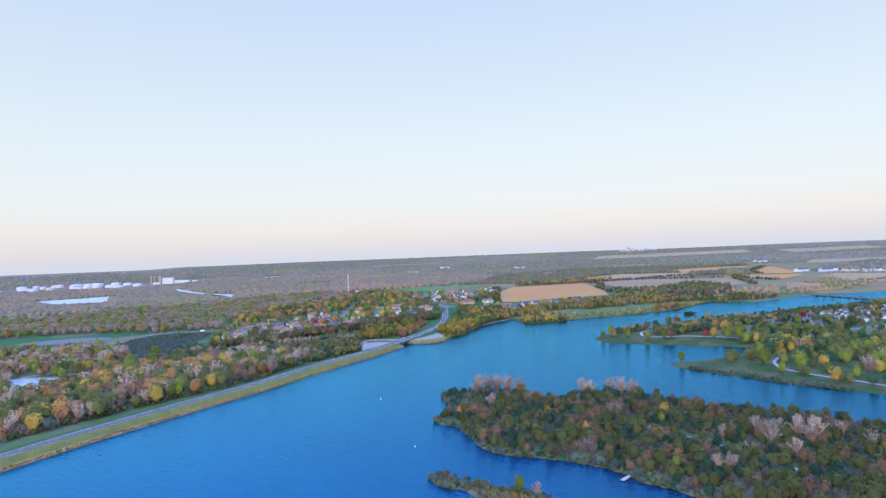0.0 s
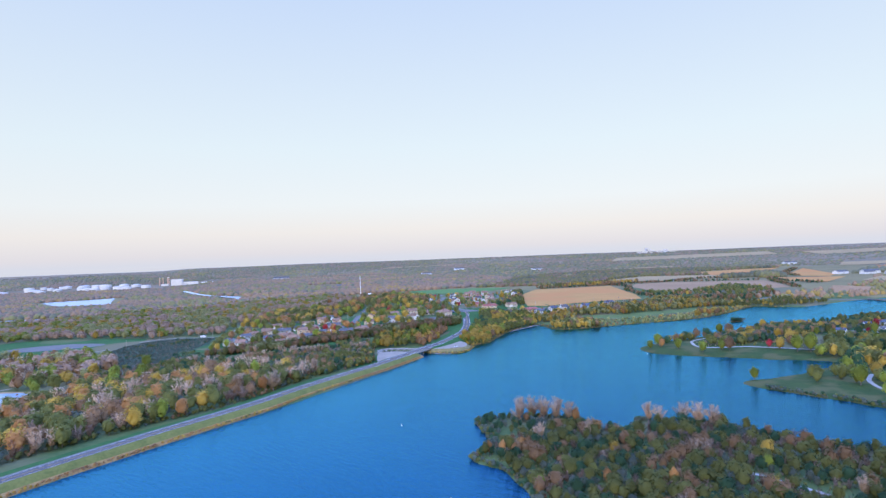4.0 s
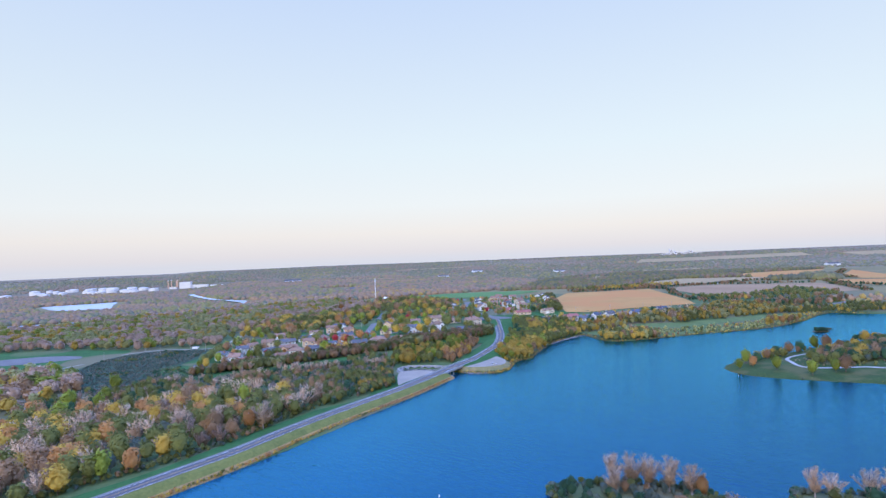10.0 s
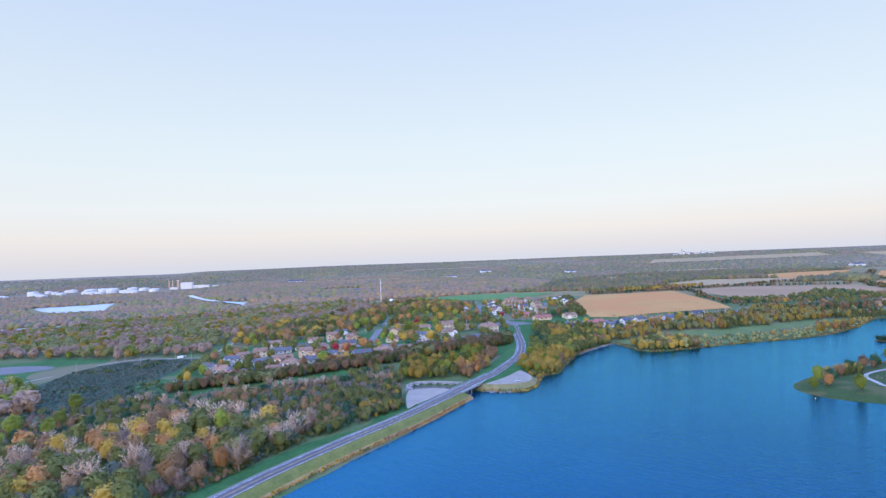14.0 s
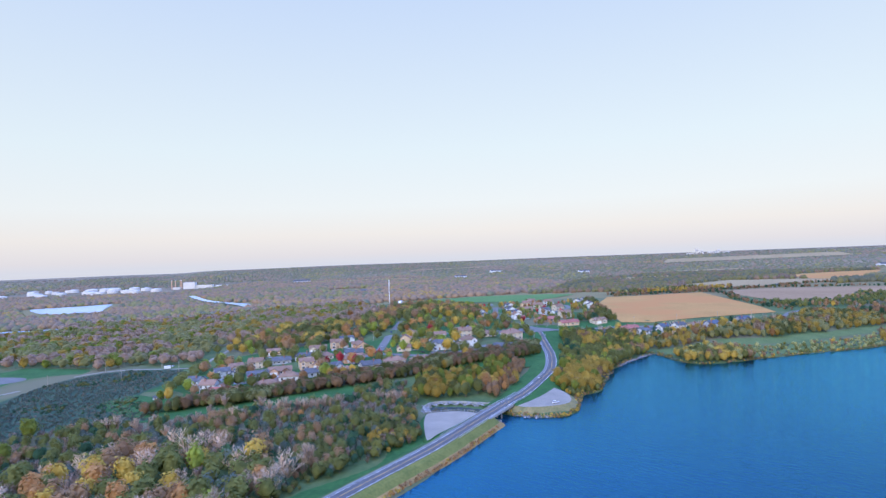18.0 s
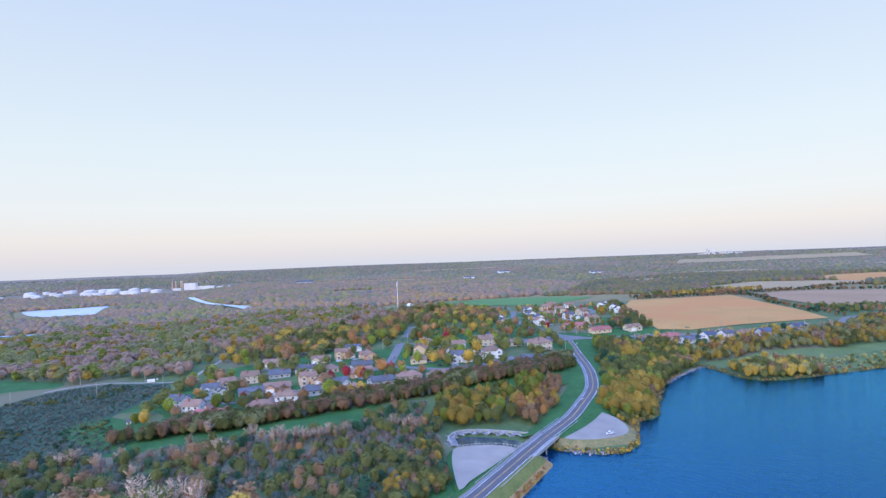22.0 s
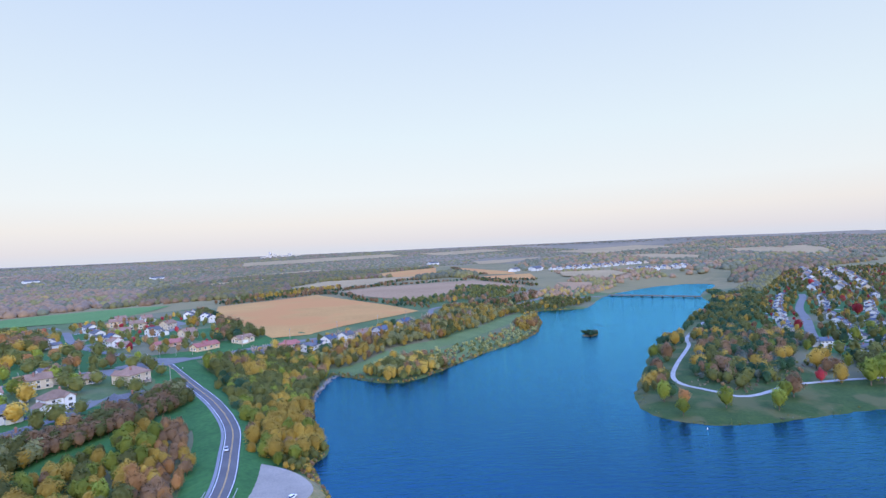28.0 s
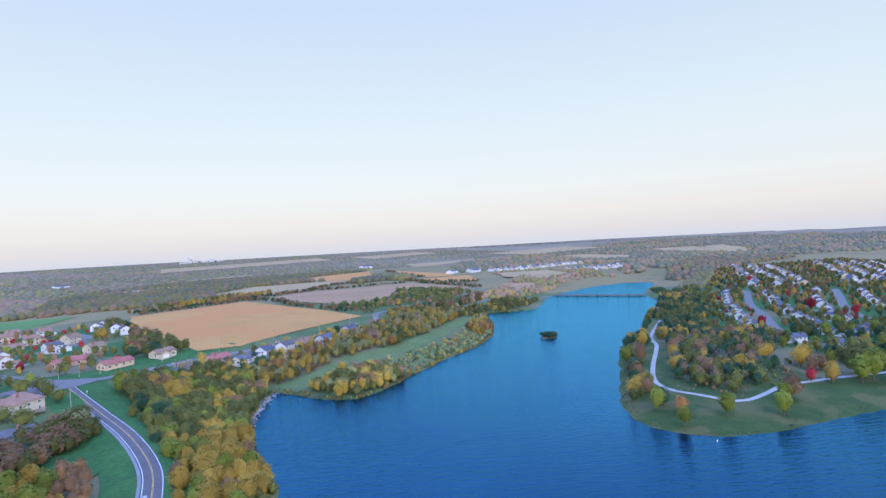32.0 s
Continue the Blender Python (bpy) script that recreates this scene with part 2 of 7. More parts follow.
# water: deep blue with small wind ripples; the gloss follows the viewing angle
M_WATER = bpy.data.materials.new("lake_water")
M_WATER.use_nodes = True
_n, _l = M_WATER.node_tree.nodes, M_WATER.node_tree.links
_n.clear()
_out, _mixs, _dif, _glo, _fre = (_n.new(k) for k in ("ShaderNodeOutputMaterial", "ShaderNodeMixShader", "ShaderNodeBsdfDiffuse", "ShaderNodeBsdfGlossy", "ShaderNodeFresnel"))
_glo.inputs["Roughness"].default_value = 0.08
_glo.inputs["Color"].default_value = (0.13, 0.54, 0.94, 1)
_fre.inputs["IOR"].default_value = 1.33
_geo, _map = _n.new("ShaderNodeNewGeometry"), _n.new("ShaderNodeMapping")
_map.vector_type = "TEXTURE"      # crests run along one wind-blown direction
_map.inputs["Rotation"].default_value = (0, 0, radians(-53))
_map.inputs["Scale"].default_value = (9.0, 2.2, 1)
_w1, _w2, _big = _n.new("ShaderNodeTexNoise"), _n.new("ShaderNodeTexNoise"), _n.new("ShaderNodeTexNoise")
_w1.inputs["Scale"].default_value, _w2.inputs["Scale"].default_value, _big.inputs["Scale"].default_value = 1.0, 3.1, 0.012
_w1.inputs["Detail"].default_value, _w2.inputs["Detail"].default_value, _big.inputs["Detail"].default_value = 3, 2, 3
_l.new(_geo.outputs["Position"], _map.inputs["Vector"])
_l.new(_map.outputs[0], _w1.inputs["Vector"])
_l.new(_map.outputs[0], _w2.inputs["Vector"])
_l.new(_geo.outputs["Position"], _big.inputs["Vector"])
_wa = _n.new("ShaderNodeMath")
_wa.operation = "MULTIPLY_ADD"
_wa.inputs[1].default_value = 0.4
_l.new(_w2.outputs["Fac"], _wa.inputs[0])
_l.new(_w1.outputs["Fac"], _wa.inputs[2])
_bp = _n.new("ShaderNodeBump")
_bp.inputs["Strength"].default_value, _bp.inputs["Distance"].default_value = 1.0, 0.42
_l.new(_wa.outputs[0], _bp.inputs["Height"])
_l.new(_bp.outputs[0], _glo.inputs["Normal"])
_bd = _n.new("ShaderNodeBump")
_bd.inputs["Strength"].default_value, _bd.inputs["Distance"].default_value = 1.0, 1.6
_l.new(_wa.outputs[0], _bd.inputs["Height"])
_l.new(_bd.outputs[0], _dif.inputs["Normal"])
_bf = _n.new("ShaderNodeBump")
_bf.inputs["Strength"].default_value, _bf.inputs["Distance"].default_value = 1.0, 0.22
_l.new(_wa.outputs[0], _bf.inputs["Height"])
_l.new(_bf.outputs[0], _fre.inputs["Normal"])
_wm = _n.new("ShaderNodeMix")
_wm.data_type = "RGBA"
_wm.inputs["A"].default_value, _wm.inputs["B"].default_value = (0.003, 0.004, 0.024, 1), (0.008, 0.076, 0.155, 1)      # arm; main basin, lighter because sky reflection is put into its colour
# painted sheen grows from east to west, broken up by broad noise
_sep, _sheen, _sheen_fac = _n.new("ShaderNodeSeparateXYZ"), _n.new("ShaderNodeMapRange"), _n.new("ShaderNodeMath")
_sheen.inputs["From Min"].default_value, _sheen.inputs["From Max"].default_value = 130.0, -180.0
_sheen.inputs["To Min"].default_value, _sheen.inputs["To Max"].default_value = -0.2, 0.8
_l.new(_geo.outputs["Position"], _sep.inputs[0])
_l.new(_sep.outputs["X"], _sheen.inputs["Value"])
_sheen_fac.operation = "MULTIPLY_ADD"
_sheen_fac.inputs[1].default_value = 0.4
_sheen_fac.use_clamp = True
_l.new(_big.outputs["Fac"], _sheen_fac.inputs[0])
_l.new(_sheen.outputs["Result"], _sheen_fac.inputs[2])
_l.new(_sheen_fac.outputs[0], _wm.inputs["Factor"])
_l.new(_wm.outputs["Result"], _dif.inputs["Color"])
_fm = _n.new("ShaderNodeMath")
_fm.operation, _fm.use_clamp = "MULTIPLY", True
_fm.inputs[1].default_value = 2.3
_l.new(_fre.outputs[0], _fm.inputs[0])
_l.new(_fm.outputs[0], _mixs.inputs[0])
_l.new(_dif.outputs[0], _mixs.inputs[1])
_l.new(_glo.outputs[0], _mixs.inputs[2])
_l.new(_mixs.outputs[0], _out.inputs[0])
M_MURK = surface("murky_basin_water", (0.030, 0.055, 0.060), (0.055, 0.085, 0.085), 2.0, 6, 0.12, 0.02, spec=0.5)
# pale base colour carries the sky's reflection on ponds, river and pool
M_SKYWATER = surface("sky_pale_water", (0.26, 0.38, 0.46), (0.36, 0.48, 0.55), 12.0, 60, 0.25, spec=0.5)
# far ground: haze is muted into its base colours
M_FARLAND = surface("haze_muted_plain", (0.150, 0.130, 0.080), (0.200, 0.160, 0.100), 60.0, 500, 0.95, third=((0.230, 0.175, 0.105), 330))
M_MIDLAND = surface("brown_green_plain", (0.130, 0.125, 0.050), (0.230, 0.175, 0.080), 20.0, 200, 0.95, third=((0.200, 0.165, 0.070), 260))

# ---------------------------------------------------------------- mesh helpers
def part(name, bm, material, parent=None, label=""):
    """Links a bmesh as one mesh object, under a thing or a part if one is given."""
    me = bpy.data.meshes.new(name)
    bm.to_mesh(me)
    bm.free()
    me.materials.append(material)
    ob = new(name, me)
    ob.parent = parent
    if label:
        ob["label"] = label
    return ob


def sheet(name, verts, faces, material, parent=None, label=""):
    me = bpy.data.meshes.new(name)
    me.from_pydata([tuple(map(float, v)) for v in verts], [], [tuple(map(int, f)) for f in faces])
    me.materials.append(material)
    me.update()
    ob = new(name, me)
    ob.parent = parent
    if label:
        ob["label"] = label
    return ob


def mesh_quads(name, verts, quads, material, normals=None):
    """A large mesh of four-cornered faces, straight from arrays."""
    me = bpy.data.meshes.new(name)
    me.vertices.add(len(verts))
    me.vertices.foreach_set("co", np.asarray(verts, np.float32).ravel())
    me.loops.add(4 * len(quads))
    me.loops.foreach_set("vertex_index", np.asarray(quads, np.int32).ravel())
    me.polygons.add(len(quads))
    me.polygons.foreach_set("loop_start", np.arange(0, 4 * len(quads), 4, dtype=np.int32))
    me.materials.append(material)
    me.update(calc_edges=True)
    me.validate()
    if normals is not None:
        me.attributes.new("custom_normal", "FLOAT_VECTOR", "POINT").data.foreach_set("vector", np.asarray(normals, np.float32).ravel())
    return me


def empty(name, m=None):
    ob = new(name)
    ob.empty_display_size = 0.5
    if m is not None:
        ob.matrix_world = m
    return ob


def box(bm, cx, cy, cz, sx, sy, sz, rz=0.0):
    g = bmesh.ops.create_cube(bm, size=1.0, matrix=Matrix.Translation((cx, cy, cz)) @ Matrix.Rotation(rz, 4, "Z") @ Matrix.Diagonal((sx, sy, sz, 1)))
    return g["verts"]


def tube(bm, a, b, r1, r2, seg=6):
    a, b = Vector(a), Vector(b)
    m = Matrix.Translation((a + b) / 2) @ (b - a).to_track_quat("Z", "Y").to_matrix().to_4x4()
    bmesh.ops.create_cone(bm, cap_ends=True, segments=seg, radius1=r1, radius2=r2, depth=(b - a).length, matrix=m)


def solid(bm, pts, faces):
    vs = [bm.verts.new(p) for p in pts]
    for f in faces:
        bm.faces.new([vs[i] for i in f])


def spline(pts, step=6.0, closed=False):
    """A smooth line through a few control points of the plan, evenly stepped."""
    p = np.array(pts, float)
    n = len(p)
    out = []
    for i in range(n if closed else n - 1):
        a, b = p[i], p[(i + 1) % n]
        a0 = p[i - 1] if (closed or i > 0) else 2 * a - b
        b1 = p[(i + 2) % n] if (closed or i + 2 < n) else 2 * b - a
        k = max(1, int(np.linalg.norm((b - a)[:2]) / step))
        for t in np.arange(k) / k:
            out.append(0.5 * ((2 * a) + (b - a0) * t + (2 * a0 - 5 * a + 4 * b - b1) * t * t + (3 * a - a0 - 3 * b + b1) * t ** 3))
    if not closed:
        out.append(p[-1])
    return np.array(out)


def ease(a, b, x):
    t = np.clip((np.asarray(x, float) - a) / (b - a), 0, 1)
    return t * t * (3 - 2 * t)


def signed(X, Y, poly):
    """Distance from an outline, negative inside it."""
    X, Y = np.asarray(X, float), np.asarray(Y, float)
    best, ins = np.full(X.shape, 1e18), np.zeros(X.shape, bool)
    for (x0, y0), (x1, y1) in zip(poly, np.roll(poly, -1, axis=0)):
        dx, dy = x1 - x0, y1 - y0
        t = np.clip(((X - x0) * dx + (Y - y0) * dy) / (dx * dx + dy * dy + 1e-9), 0, 1)
        best = np.minimum(best, (X - x0 - t * dx) ** 2 + (Y - y0 - t * dy) ** 2)
        if dy:
            ins ^= ((y0 > Y) != (y1 > Y)) & (X < x0 + (Y - y0) * dx / dy)
    return np.where(ins, -np.sqrt(best), np.sqrt(best))


def to_line(X, Y, line):
    X, Y = np.asarray(X, float), np.asarray(Y, float)
    best = np.full(X.shape, 1e18)
    for (x0, y0), (x1, y1) in zip(line[:-1, :2], line[1:, :2]):
        dx, dy = x1 - x0, y1 - y0
        t = np.clip(((X - x0) * dx + (Y - y0) * dy) / (dx * dx + dy * dy + 1e-9), 0, 1)
        best = np.minimum(best, (X - x0 - t * dx) ** 2 + (Y - y0 - t * dy) ** 2)
    return np.sqrt(best)


# ---------------------------------------------------------------- the plan: lake, roads
DAM_SHORE = [(-520, -760), (-400, -560), (-330, -395), (-288, -334), (-250, -292), (-218, -253), (-180, -216), (-131, -165), (-94, -122), (-57, -80), (-19, -34), (-4, -10)]
SPILLWAY = [(-20, 12), (-40, 32), (-34, 42), (-12, 31), (4, 14)]
NORTH_SHORE = [(10, 4), (19, -2), (36, -8), (48, -1), (56, 11), (70, 37), (86, 47), (110, 82), (132, 115), (153, 137), (187, 163), (203, 174), (202, 140), (206, 113),
               (236, 108), (320, 119), (410, 125), (477, 150), (516, 170), (538, 184), (603, 220), (632, 193), (655, 177), (697, 187), (796, 214), (850, 218), (917, 214), (1005, 198), (1085, 140)]
EAST_SHORE = [(1045, 104), (945, 94), (880, 84), (826, 70), (755, 40), (684, 29), (617, 23), (535, 12), (485, 0), (455, 4), (410, 0), (326, -22), (259, -40), (230, -53), (218, -69), (217, -90), (232, -112), (262, -135),
              (290, -160), (318, -180), (330, -200), (300, -212), (245, -226), (205, -229), (206, -252), (222, -290), (240, -330), (268, -374), (330, -450), (330, -520)]
ISLAND_SHORE = [(260, -500), (197, -431), (168, -390), (138, -356), (122, -328), (114, -311), (102, -299), (86, -291), (76, -290), (67, -299), (58, -308), (51, -306), (48, -292), (41, -274), (22, -260), (8, -256), (-15, -256), (-17, -275), (-22, -305), (-38, -319),
                (-32, -331), (-25, -350), (-24, -377), (-18, -394), (0, -406), (14, -418), (25, -432), (33, -456), (45, -480), (60, -540), (0, -600), (-10, -480),
                (-24, -448), (-42, -428), (-56, -410), (-60, -413), (-57, -428), (-46, -446), (-40, -600), (100, -760), (100, -900), (-300, -950)]
LAKE = np.array(DAM_SHORE + SPILLWAY + NORTH_SHORE + EAST_SHORE + ISLAND_SHORE, float)
rough = spline(LAKE, 5.0, closed=True)
wob = np.array([noise.noise((x * 0.09, y * 0.09, 3.0)) for x, y in rough])
wob2 = np.array([noise.noise((x * 0.09, y * 0.09, 9.0)) for x, y in rough])
on_dam = (rough[:, 0] < 2) & (rough[:, 1] > -560) & (to_line(rough[:, 0], rough[:, 1], np.array(DAM_SHORE, float)) < 4)
SHORE = rough + np.stack([wob, wob2], 1) * np.where(on_dam, 0.3, 2.6)[:, None]

DAM_ROAD = [(-420, -520), (-345, -394), (-287, -318), (-254, -277), (-216, -235), (-188, -206), (-154, -171), (-126.5, -136.5), (-92.5, -98.5), (-55, -59), (-36.5, -37), (-13, -8), (8, 17)]
HILL_ROAD = [(8, 17), (30.5, 41), (50.5, 68.5), (71, 100.5), (89.5, 147), (104, 200), (118, 258), (123, 276)]
MAIN = spline(DAM_ROAD + HILL_ROAD[1:], 5.0)


def land(X, Y, dl=None):
    """Height of the ground: a shelf by the water, a rise to the fields, low hills all round far off."""
    X, Y = np.asarray(X, float), np.asarray(Y, float)
    if dl is None:
        dl = signed(X, Y, SHORE)
    up = 16 * ease(-260, 120, X + 0.25 * (Y - 150)) * ease(0, 140, dl)
    up = up * (1 - 0.4 * ease(120, 200, X) * ease(80, 20, Y)) * ease(-330, -180, Y)
    z = np.where(dl > 0, 0.25 + 0.9 * ease(0, 8, dl) + up, np.maximum(-3, 0.25 + dl * 0.25))
    return z + 50 * ease(2300, 4550, np.hypot(X + 95, Y + 400))


def land1(x, y):
    return float(land(np.array([x]), np.array([y]))[0])


def axis(lo, hi, fine, far):
    a = list(np.arange(lo, hi + 0.1, fine))
    s = fine
    while a[-1] < far:
        s = min(s * 1.14, 160)
        a.append(a[-1] + s)
    s = fine
    while a[0] > -far:
        s = min(s * 1.14, 160)
        a.insert(0, a[0] - s)
    return np.array(a)


gx, gy = axis(-420, 700, 5.0, 5200), axis(-480, 420, 5.0, 5200)
GX, GY = np.meshgrid(gx, gy)
near = (GX > -700) & (GX < 1300) & (GY > -1000) & (GY < 700)
DL = np.full(GX.shape, 900.0)
DL[near] = signed(GX[near], GY[near], SHORE)
GZ = land(GX, GY, DL)
GZ += np.where(DL > 25, 0.35, 0) * np.sin(GX * 0.031) * np.cos(GY * 0.027)
far_roll = ease(1200, 3500, np.hypot(GX + 95, GY + 400))
GZ += far_roll * 3 * np.sin(GX * 0.0031 + 1.3) * np.cos(GY * 0.0027 + GX * 0.001)
ny, nx = GX.shape
idx = np.arange(nx * ny).reshape(ny, nx)
quads = np.stack([idx[:-1, :-1], idx[:-1, 1:], idx[1:, 1:], idx[1:, :-1]], -1).reshape(-1, 4)
ground = tagged(new("ground", mesh_quads("ground", np.stack([GX, GY, GZ], -1).reshape(-1, 3), quads, M_GROUND)),
                "rough grassland and woodland floor rolling to low hills", "ground", kind="structure")
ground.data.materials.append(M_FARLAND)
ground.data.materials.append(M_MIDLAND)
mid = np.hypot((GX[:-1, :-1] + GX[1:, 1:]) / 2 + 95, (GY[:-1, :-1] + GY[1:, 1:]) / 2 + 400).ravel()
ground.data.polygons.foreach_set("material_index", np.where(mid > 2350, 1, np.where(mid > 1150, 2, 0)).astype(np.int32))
ground.data.polygons.foreach_set("use_smooth", np.ones(len(quads), bool))


def flat_water(name, pts, label, z=0.0, material=None):
    ob = sheet(name, [(x, y, z) for x, y in pts], [tuple(range(len(pts)))], material or M_WATER)
    return tagged(ob, label, "water", kind="structure")


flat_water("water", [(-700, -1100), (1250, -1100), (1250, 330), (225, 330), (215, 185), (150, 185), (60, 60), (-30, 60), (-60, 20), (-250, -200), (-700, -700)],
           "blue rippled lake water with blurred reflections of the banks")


def drape(x, y, lift):
    return np.stack([x, y, land(x, y) + lift], -1)


def ribbon(name, line, offsets, lifts, material, label, category, own_z=None, parent=None, kind="structure"):
    """A strip along a line; offsets to its left are negative."""
    p = np.array(line, float)[:, :2]
    d = np.gradient(p, axis=0)
    d /= np.linalg.norm(d, axis=1)[:, None]
    side = np.stack([d[:, 1], -d[:, 0]], 1)
    cols = []
    for k, o in enumerate(offsets):
        q = p + side * o
        z = own_z[k] if own_z is not None else land(q[:, 0], q[:, 1]) + lifts[k]
        cols.append(np.stack([q[:, 0], q[:, 1], np.broadcast_to(z, len(q))], 1))
    v = np.stack(cols, 1).reshape(-1, 3)
    m = len(offsets)
    f = [(i * m + j, i * m + j + 1, (i + 1) * m + j + 1, (i + 1) * m + j) for i in range(len(p) - 1) for j in range(m - 1)]
    ob = sheet(name, v, f, material, parent)
    return tagged(ob, label, category, kind=kind) if parent is None else ob


# height of the main road: level on the dam, then climbing the hill
s_main = np.concatenate([[0], np.cumsum(np.linalg.norm(np.diff(MAIN[:, :2], axis=0), axis=1))])
i_br = int(np.argmin(np.hypot(MAIN[:, 0] - 8, MAIN[:, 1] - 17)))
climb = np.clip((s_main - s_main[i_br]) / (s_main[-1] - s_main[i_br]), 0, 1)
Z_MAIN = np.maximum(4.6 + climb * 9.5, np.where(climb > 0.12, land(MAIN[:, 0], MAIN[:, 1]) + 0.25, 0))
ker = np.ones(9) / 9
Z_MAIN = np.convolve(np.pad(Z_MAIN, 4, mode="edge"), ker, "valid")


def side_line(line, off):
    p = np.array(line)[:, :2]
    d = np.gradient(p, axis=0)
    d /= np.linalg.norm(d, axis=1)[:, None]
    return p + np.stack([d[:, 1], -d[:, 0]], 1) * off


i_b0 = int(np.argmin(np.hypot(MAIN[:, 0] + 14, MAIN[:, 1] + 6)))
dam = slice(0, i_b0 + 1)
hill = slice(i_br, None)


def bank(name, sl, offs, drops, material, label, parent=None):
    """Embankment slope beside the main road; drops are below the road, or None for the ground's own height."""
    line, zz = MAIN[sl], Z_MAIN[sl]
    own = []
    for o, dr in zip(offs, drops):
        q = side_line(line, o)
        own.append(land(q[:, 0], q[:, 1]) - 0.1 if dr is None else zz - dr)
    return ribbon(name, line, offs, None, material, label, "embankment", own_z=own)


bank("dam_land_slope", dam, (-24, -13, -6.2), (None, 3.0, 0.12), M_LAWN, "mown green grass slope on the land side of the dam")
bank("dam_shoulder", dam, (-6.2, 5.2), (0.12, 0.12), M_BANK, "grass verges under the dam road")
bank("dam_lake_slope", dam, (5.2, 7.0, 9.8), (0.12, 0.9, 2.9), M_BANK, "yellow-green grass slope above the water")
bank("dam_reed_edge", dam, (9.8, 11.4, 13.2, 17.0), (2.9, 3.7, 4.65, 6.5), M_REED, "strip of dry golden reeds along the waterline")
bank("hill_shoulder", hill, (-18, -6.0, 5.2, 22), (None, 0.15, 0.15, None), M_LAWN, "grass verges beside the hill road")


# rounded end of the dam beside the bridge
end, along = MAIN[i_b0], MAIN[i_b0] - MAIN[i_b0 - 1]
along = along / np.linalg.norm(along)
right = np.array([along[1], -along[0]])
for name, radii, material, label in (("dam_end_slope", ((5.2, 0.13), (7.0, 0.9), (9.8, 2.9)), M_BANK, "rounded grass end of the dam"),
                                     ("dam_end_reeds", ((9.8, 2.9), (11.4, 3.7), (13.2, 4.65), (17.0, 6.5)), M_REED, "dry reeds round the end of the dam")):
    v, m = [], len(radii)
    for a in np.linspace(0, radians(80), 9):
        dirn = right * math.cos(a) + along * math.sin(a) * 0.8
        v += [(end[0] + dirn[0] * r, end[1] + dirn[1] * r, float(Z_MAIN[i_b0]) - dz) for r, dz in radii]
    f = [(i * m + j, i * m + j + 1, (i + 1) * m + j + 1, (i + 1) * m + j) for i in range(8) for j in range(m - 1)]
    tagged(sheet(name, v, f, material), label, "embankment", kind="structure")


# the islet in the lake
bm = bmesh.new()
bmesh.ops.create_icosphere(bm, subdivisions=3, radius=1.0)
for q in bm.verts:
    w = 1 + 0.18 * noise.noise(q.co * 1.7)
    q.co = Vector((451 + q.co.x * 12 * w, 78 + q.co.y * 7.5 * w, q.co.z * 0.9 * w - 0.4))
tagged(part("islet", bm, M_GROUND), "small muddy islet in the lake", "islet", kind="structure")

# ---------------------------------------------------------------- roads and paved ground
def main_strip(name, sl, a, b, lift, material, label, category="road"):
    line, zz = MAIN[sl], Z_MAIN[sl]
    return ribbon(name, line, (a, b), None, material, label, category, own_z=[zz + lift, zz + lift])


whole = slice(0, None)
main_strip("road", whole, -3.9, 3.9, 0.0, M_ASPHALT, "dark two-lane asphalt road over the dam")
main_strip("road_edge_line_left", whole, -3.55, -3.35, 0.012, M_WHITE, "white painted edge line", "road marking")
main_strip("road_edge_line_right", whole, 3.35, 3.55, 0.012, M_WHITE, "white painted edge line", "road marking")
main_strip("road_centre_line_left", whole, -0.26, -0.10, 0.012, M_YELLOW, "yellow painted centre line", "road marking")
main_strip("road_centre_line_right", whole, 0.10, 0.26, 0.012, M_YELLOW, "yellow painted centre line", "road marking")
main_strip("footpath", whole, -5.4, -4.1, 0.03, M_FOOT, "grey paved footpath beside the dam road", "path")


def street(name, pts, width, material, label, lift=0.22, category="road"):
    line = spline(pts, 5.0)
    return line, ribbon(name, line, (-width / 2, width / 2), (lift, lift), material, label, category)


FARM_ROAD = [(123, 276), (140, 270), (184, 273), (217, 272), (258, 260), (304, 243), (360, 241), (405, 246), (480, 296), (580, 276), (679, 258), (770, 232), (824, 214)]
farm_line, _ = street("farm_road", FARM_ROAD, 6.5, M_STREET, "grey country road between lake houses and fields", 0.3)
VILLAGE_ROAD = [(123, 276), (118, 330), (117, 401), (130, 476), (152, 554), (165, 640)]
village_line, _ = street("village_road", VILLAGE_ROAD, 8, M_STREET, "grey village street running to the fields", 0.28)
CROSS = [(123, 276), (100, 274), (83, 276), (60, 288), (35, 292), (0, 300), (-36, 320), (-60, 345)]
cross_line, _ = street("cross_street", CROSS, 7, M_STREET, "grey village street with kerbs", 0.26)
MID_STREET = [(-62, 212), (-55, 240), (-45, 290), (-36, 338), (-22, 395), (-10, 450)]
mid_line, _ = street("middle_street", MID_STREET, 8.5, M_STREET, "grey residential street", 0.24)
LOW_STREET = [(-205, 172), (-180, 160), (-150, 158), (-110, 182), (-62, 212), (-20, 178), (20, 178), (52, 205), (70, 240), (83, 276)]
low_line, _ = street("low_street", LOW_STREET, 7.5, M_STREET, "grey residential street between houses", 0.22)
TOP_STREET = [(-185, 250), (-150, 252), (-110, 248), (-62, 212)]
top_line, _ = street("top_street", TOP_STREET, 7, M_STREET, "grey residential street between houses", 0.22)
UPPER_STREET = [(122, 425), (165, 440), (205, 440), (250, 490), (262, 540)]
upper_line, _ = street("upper_street", UPPER_STREET, 9, M_STREET, "grey looping residential street", 0.3)
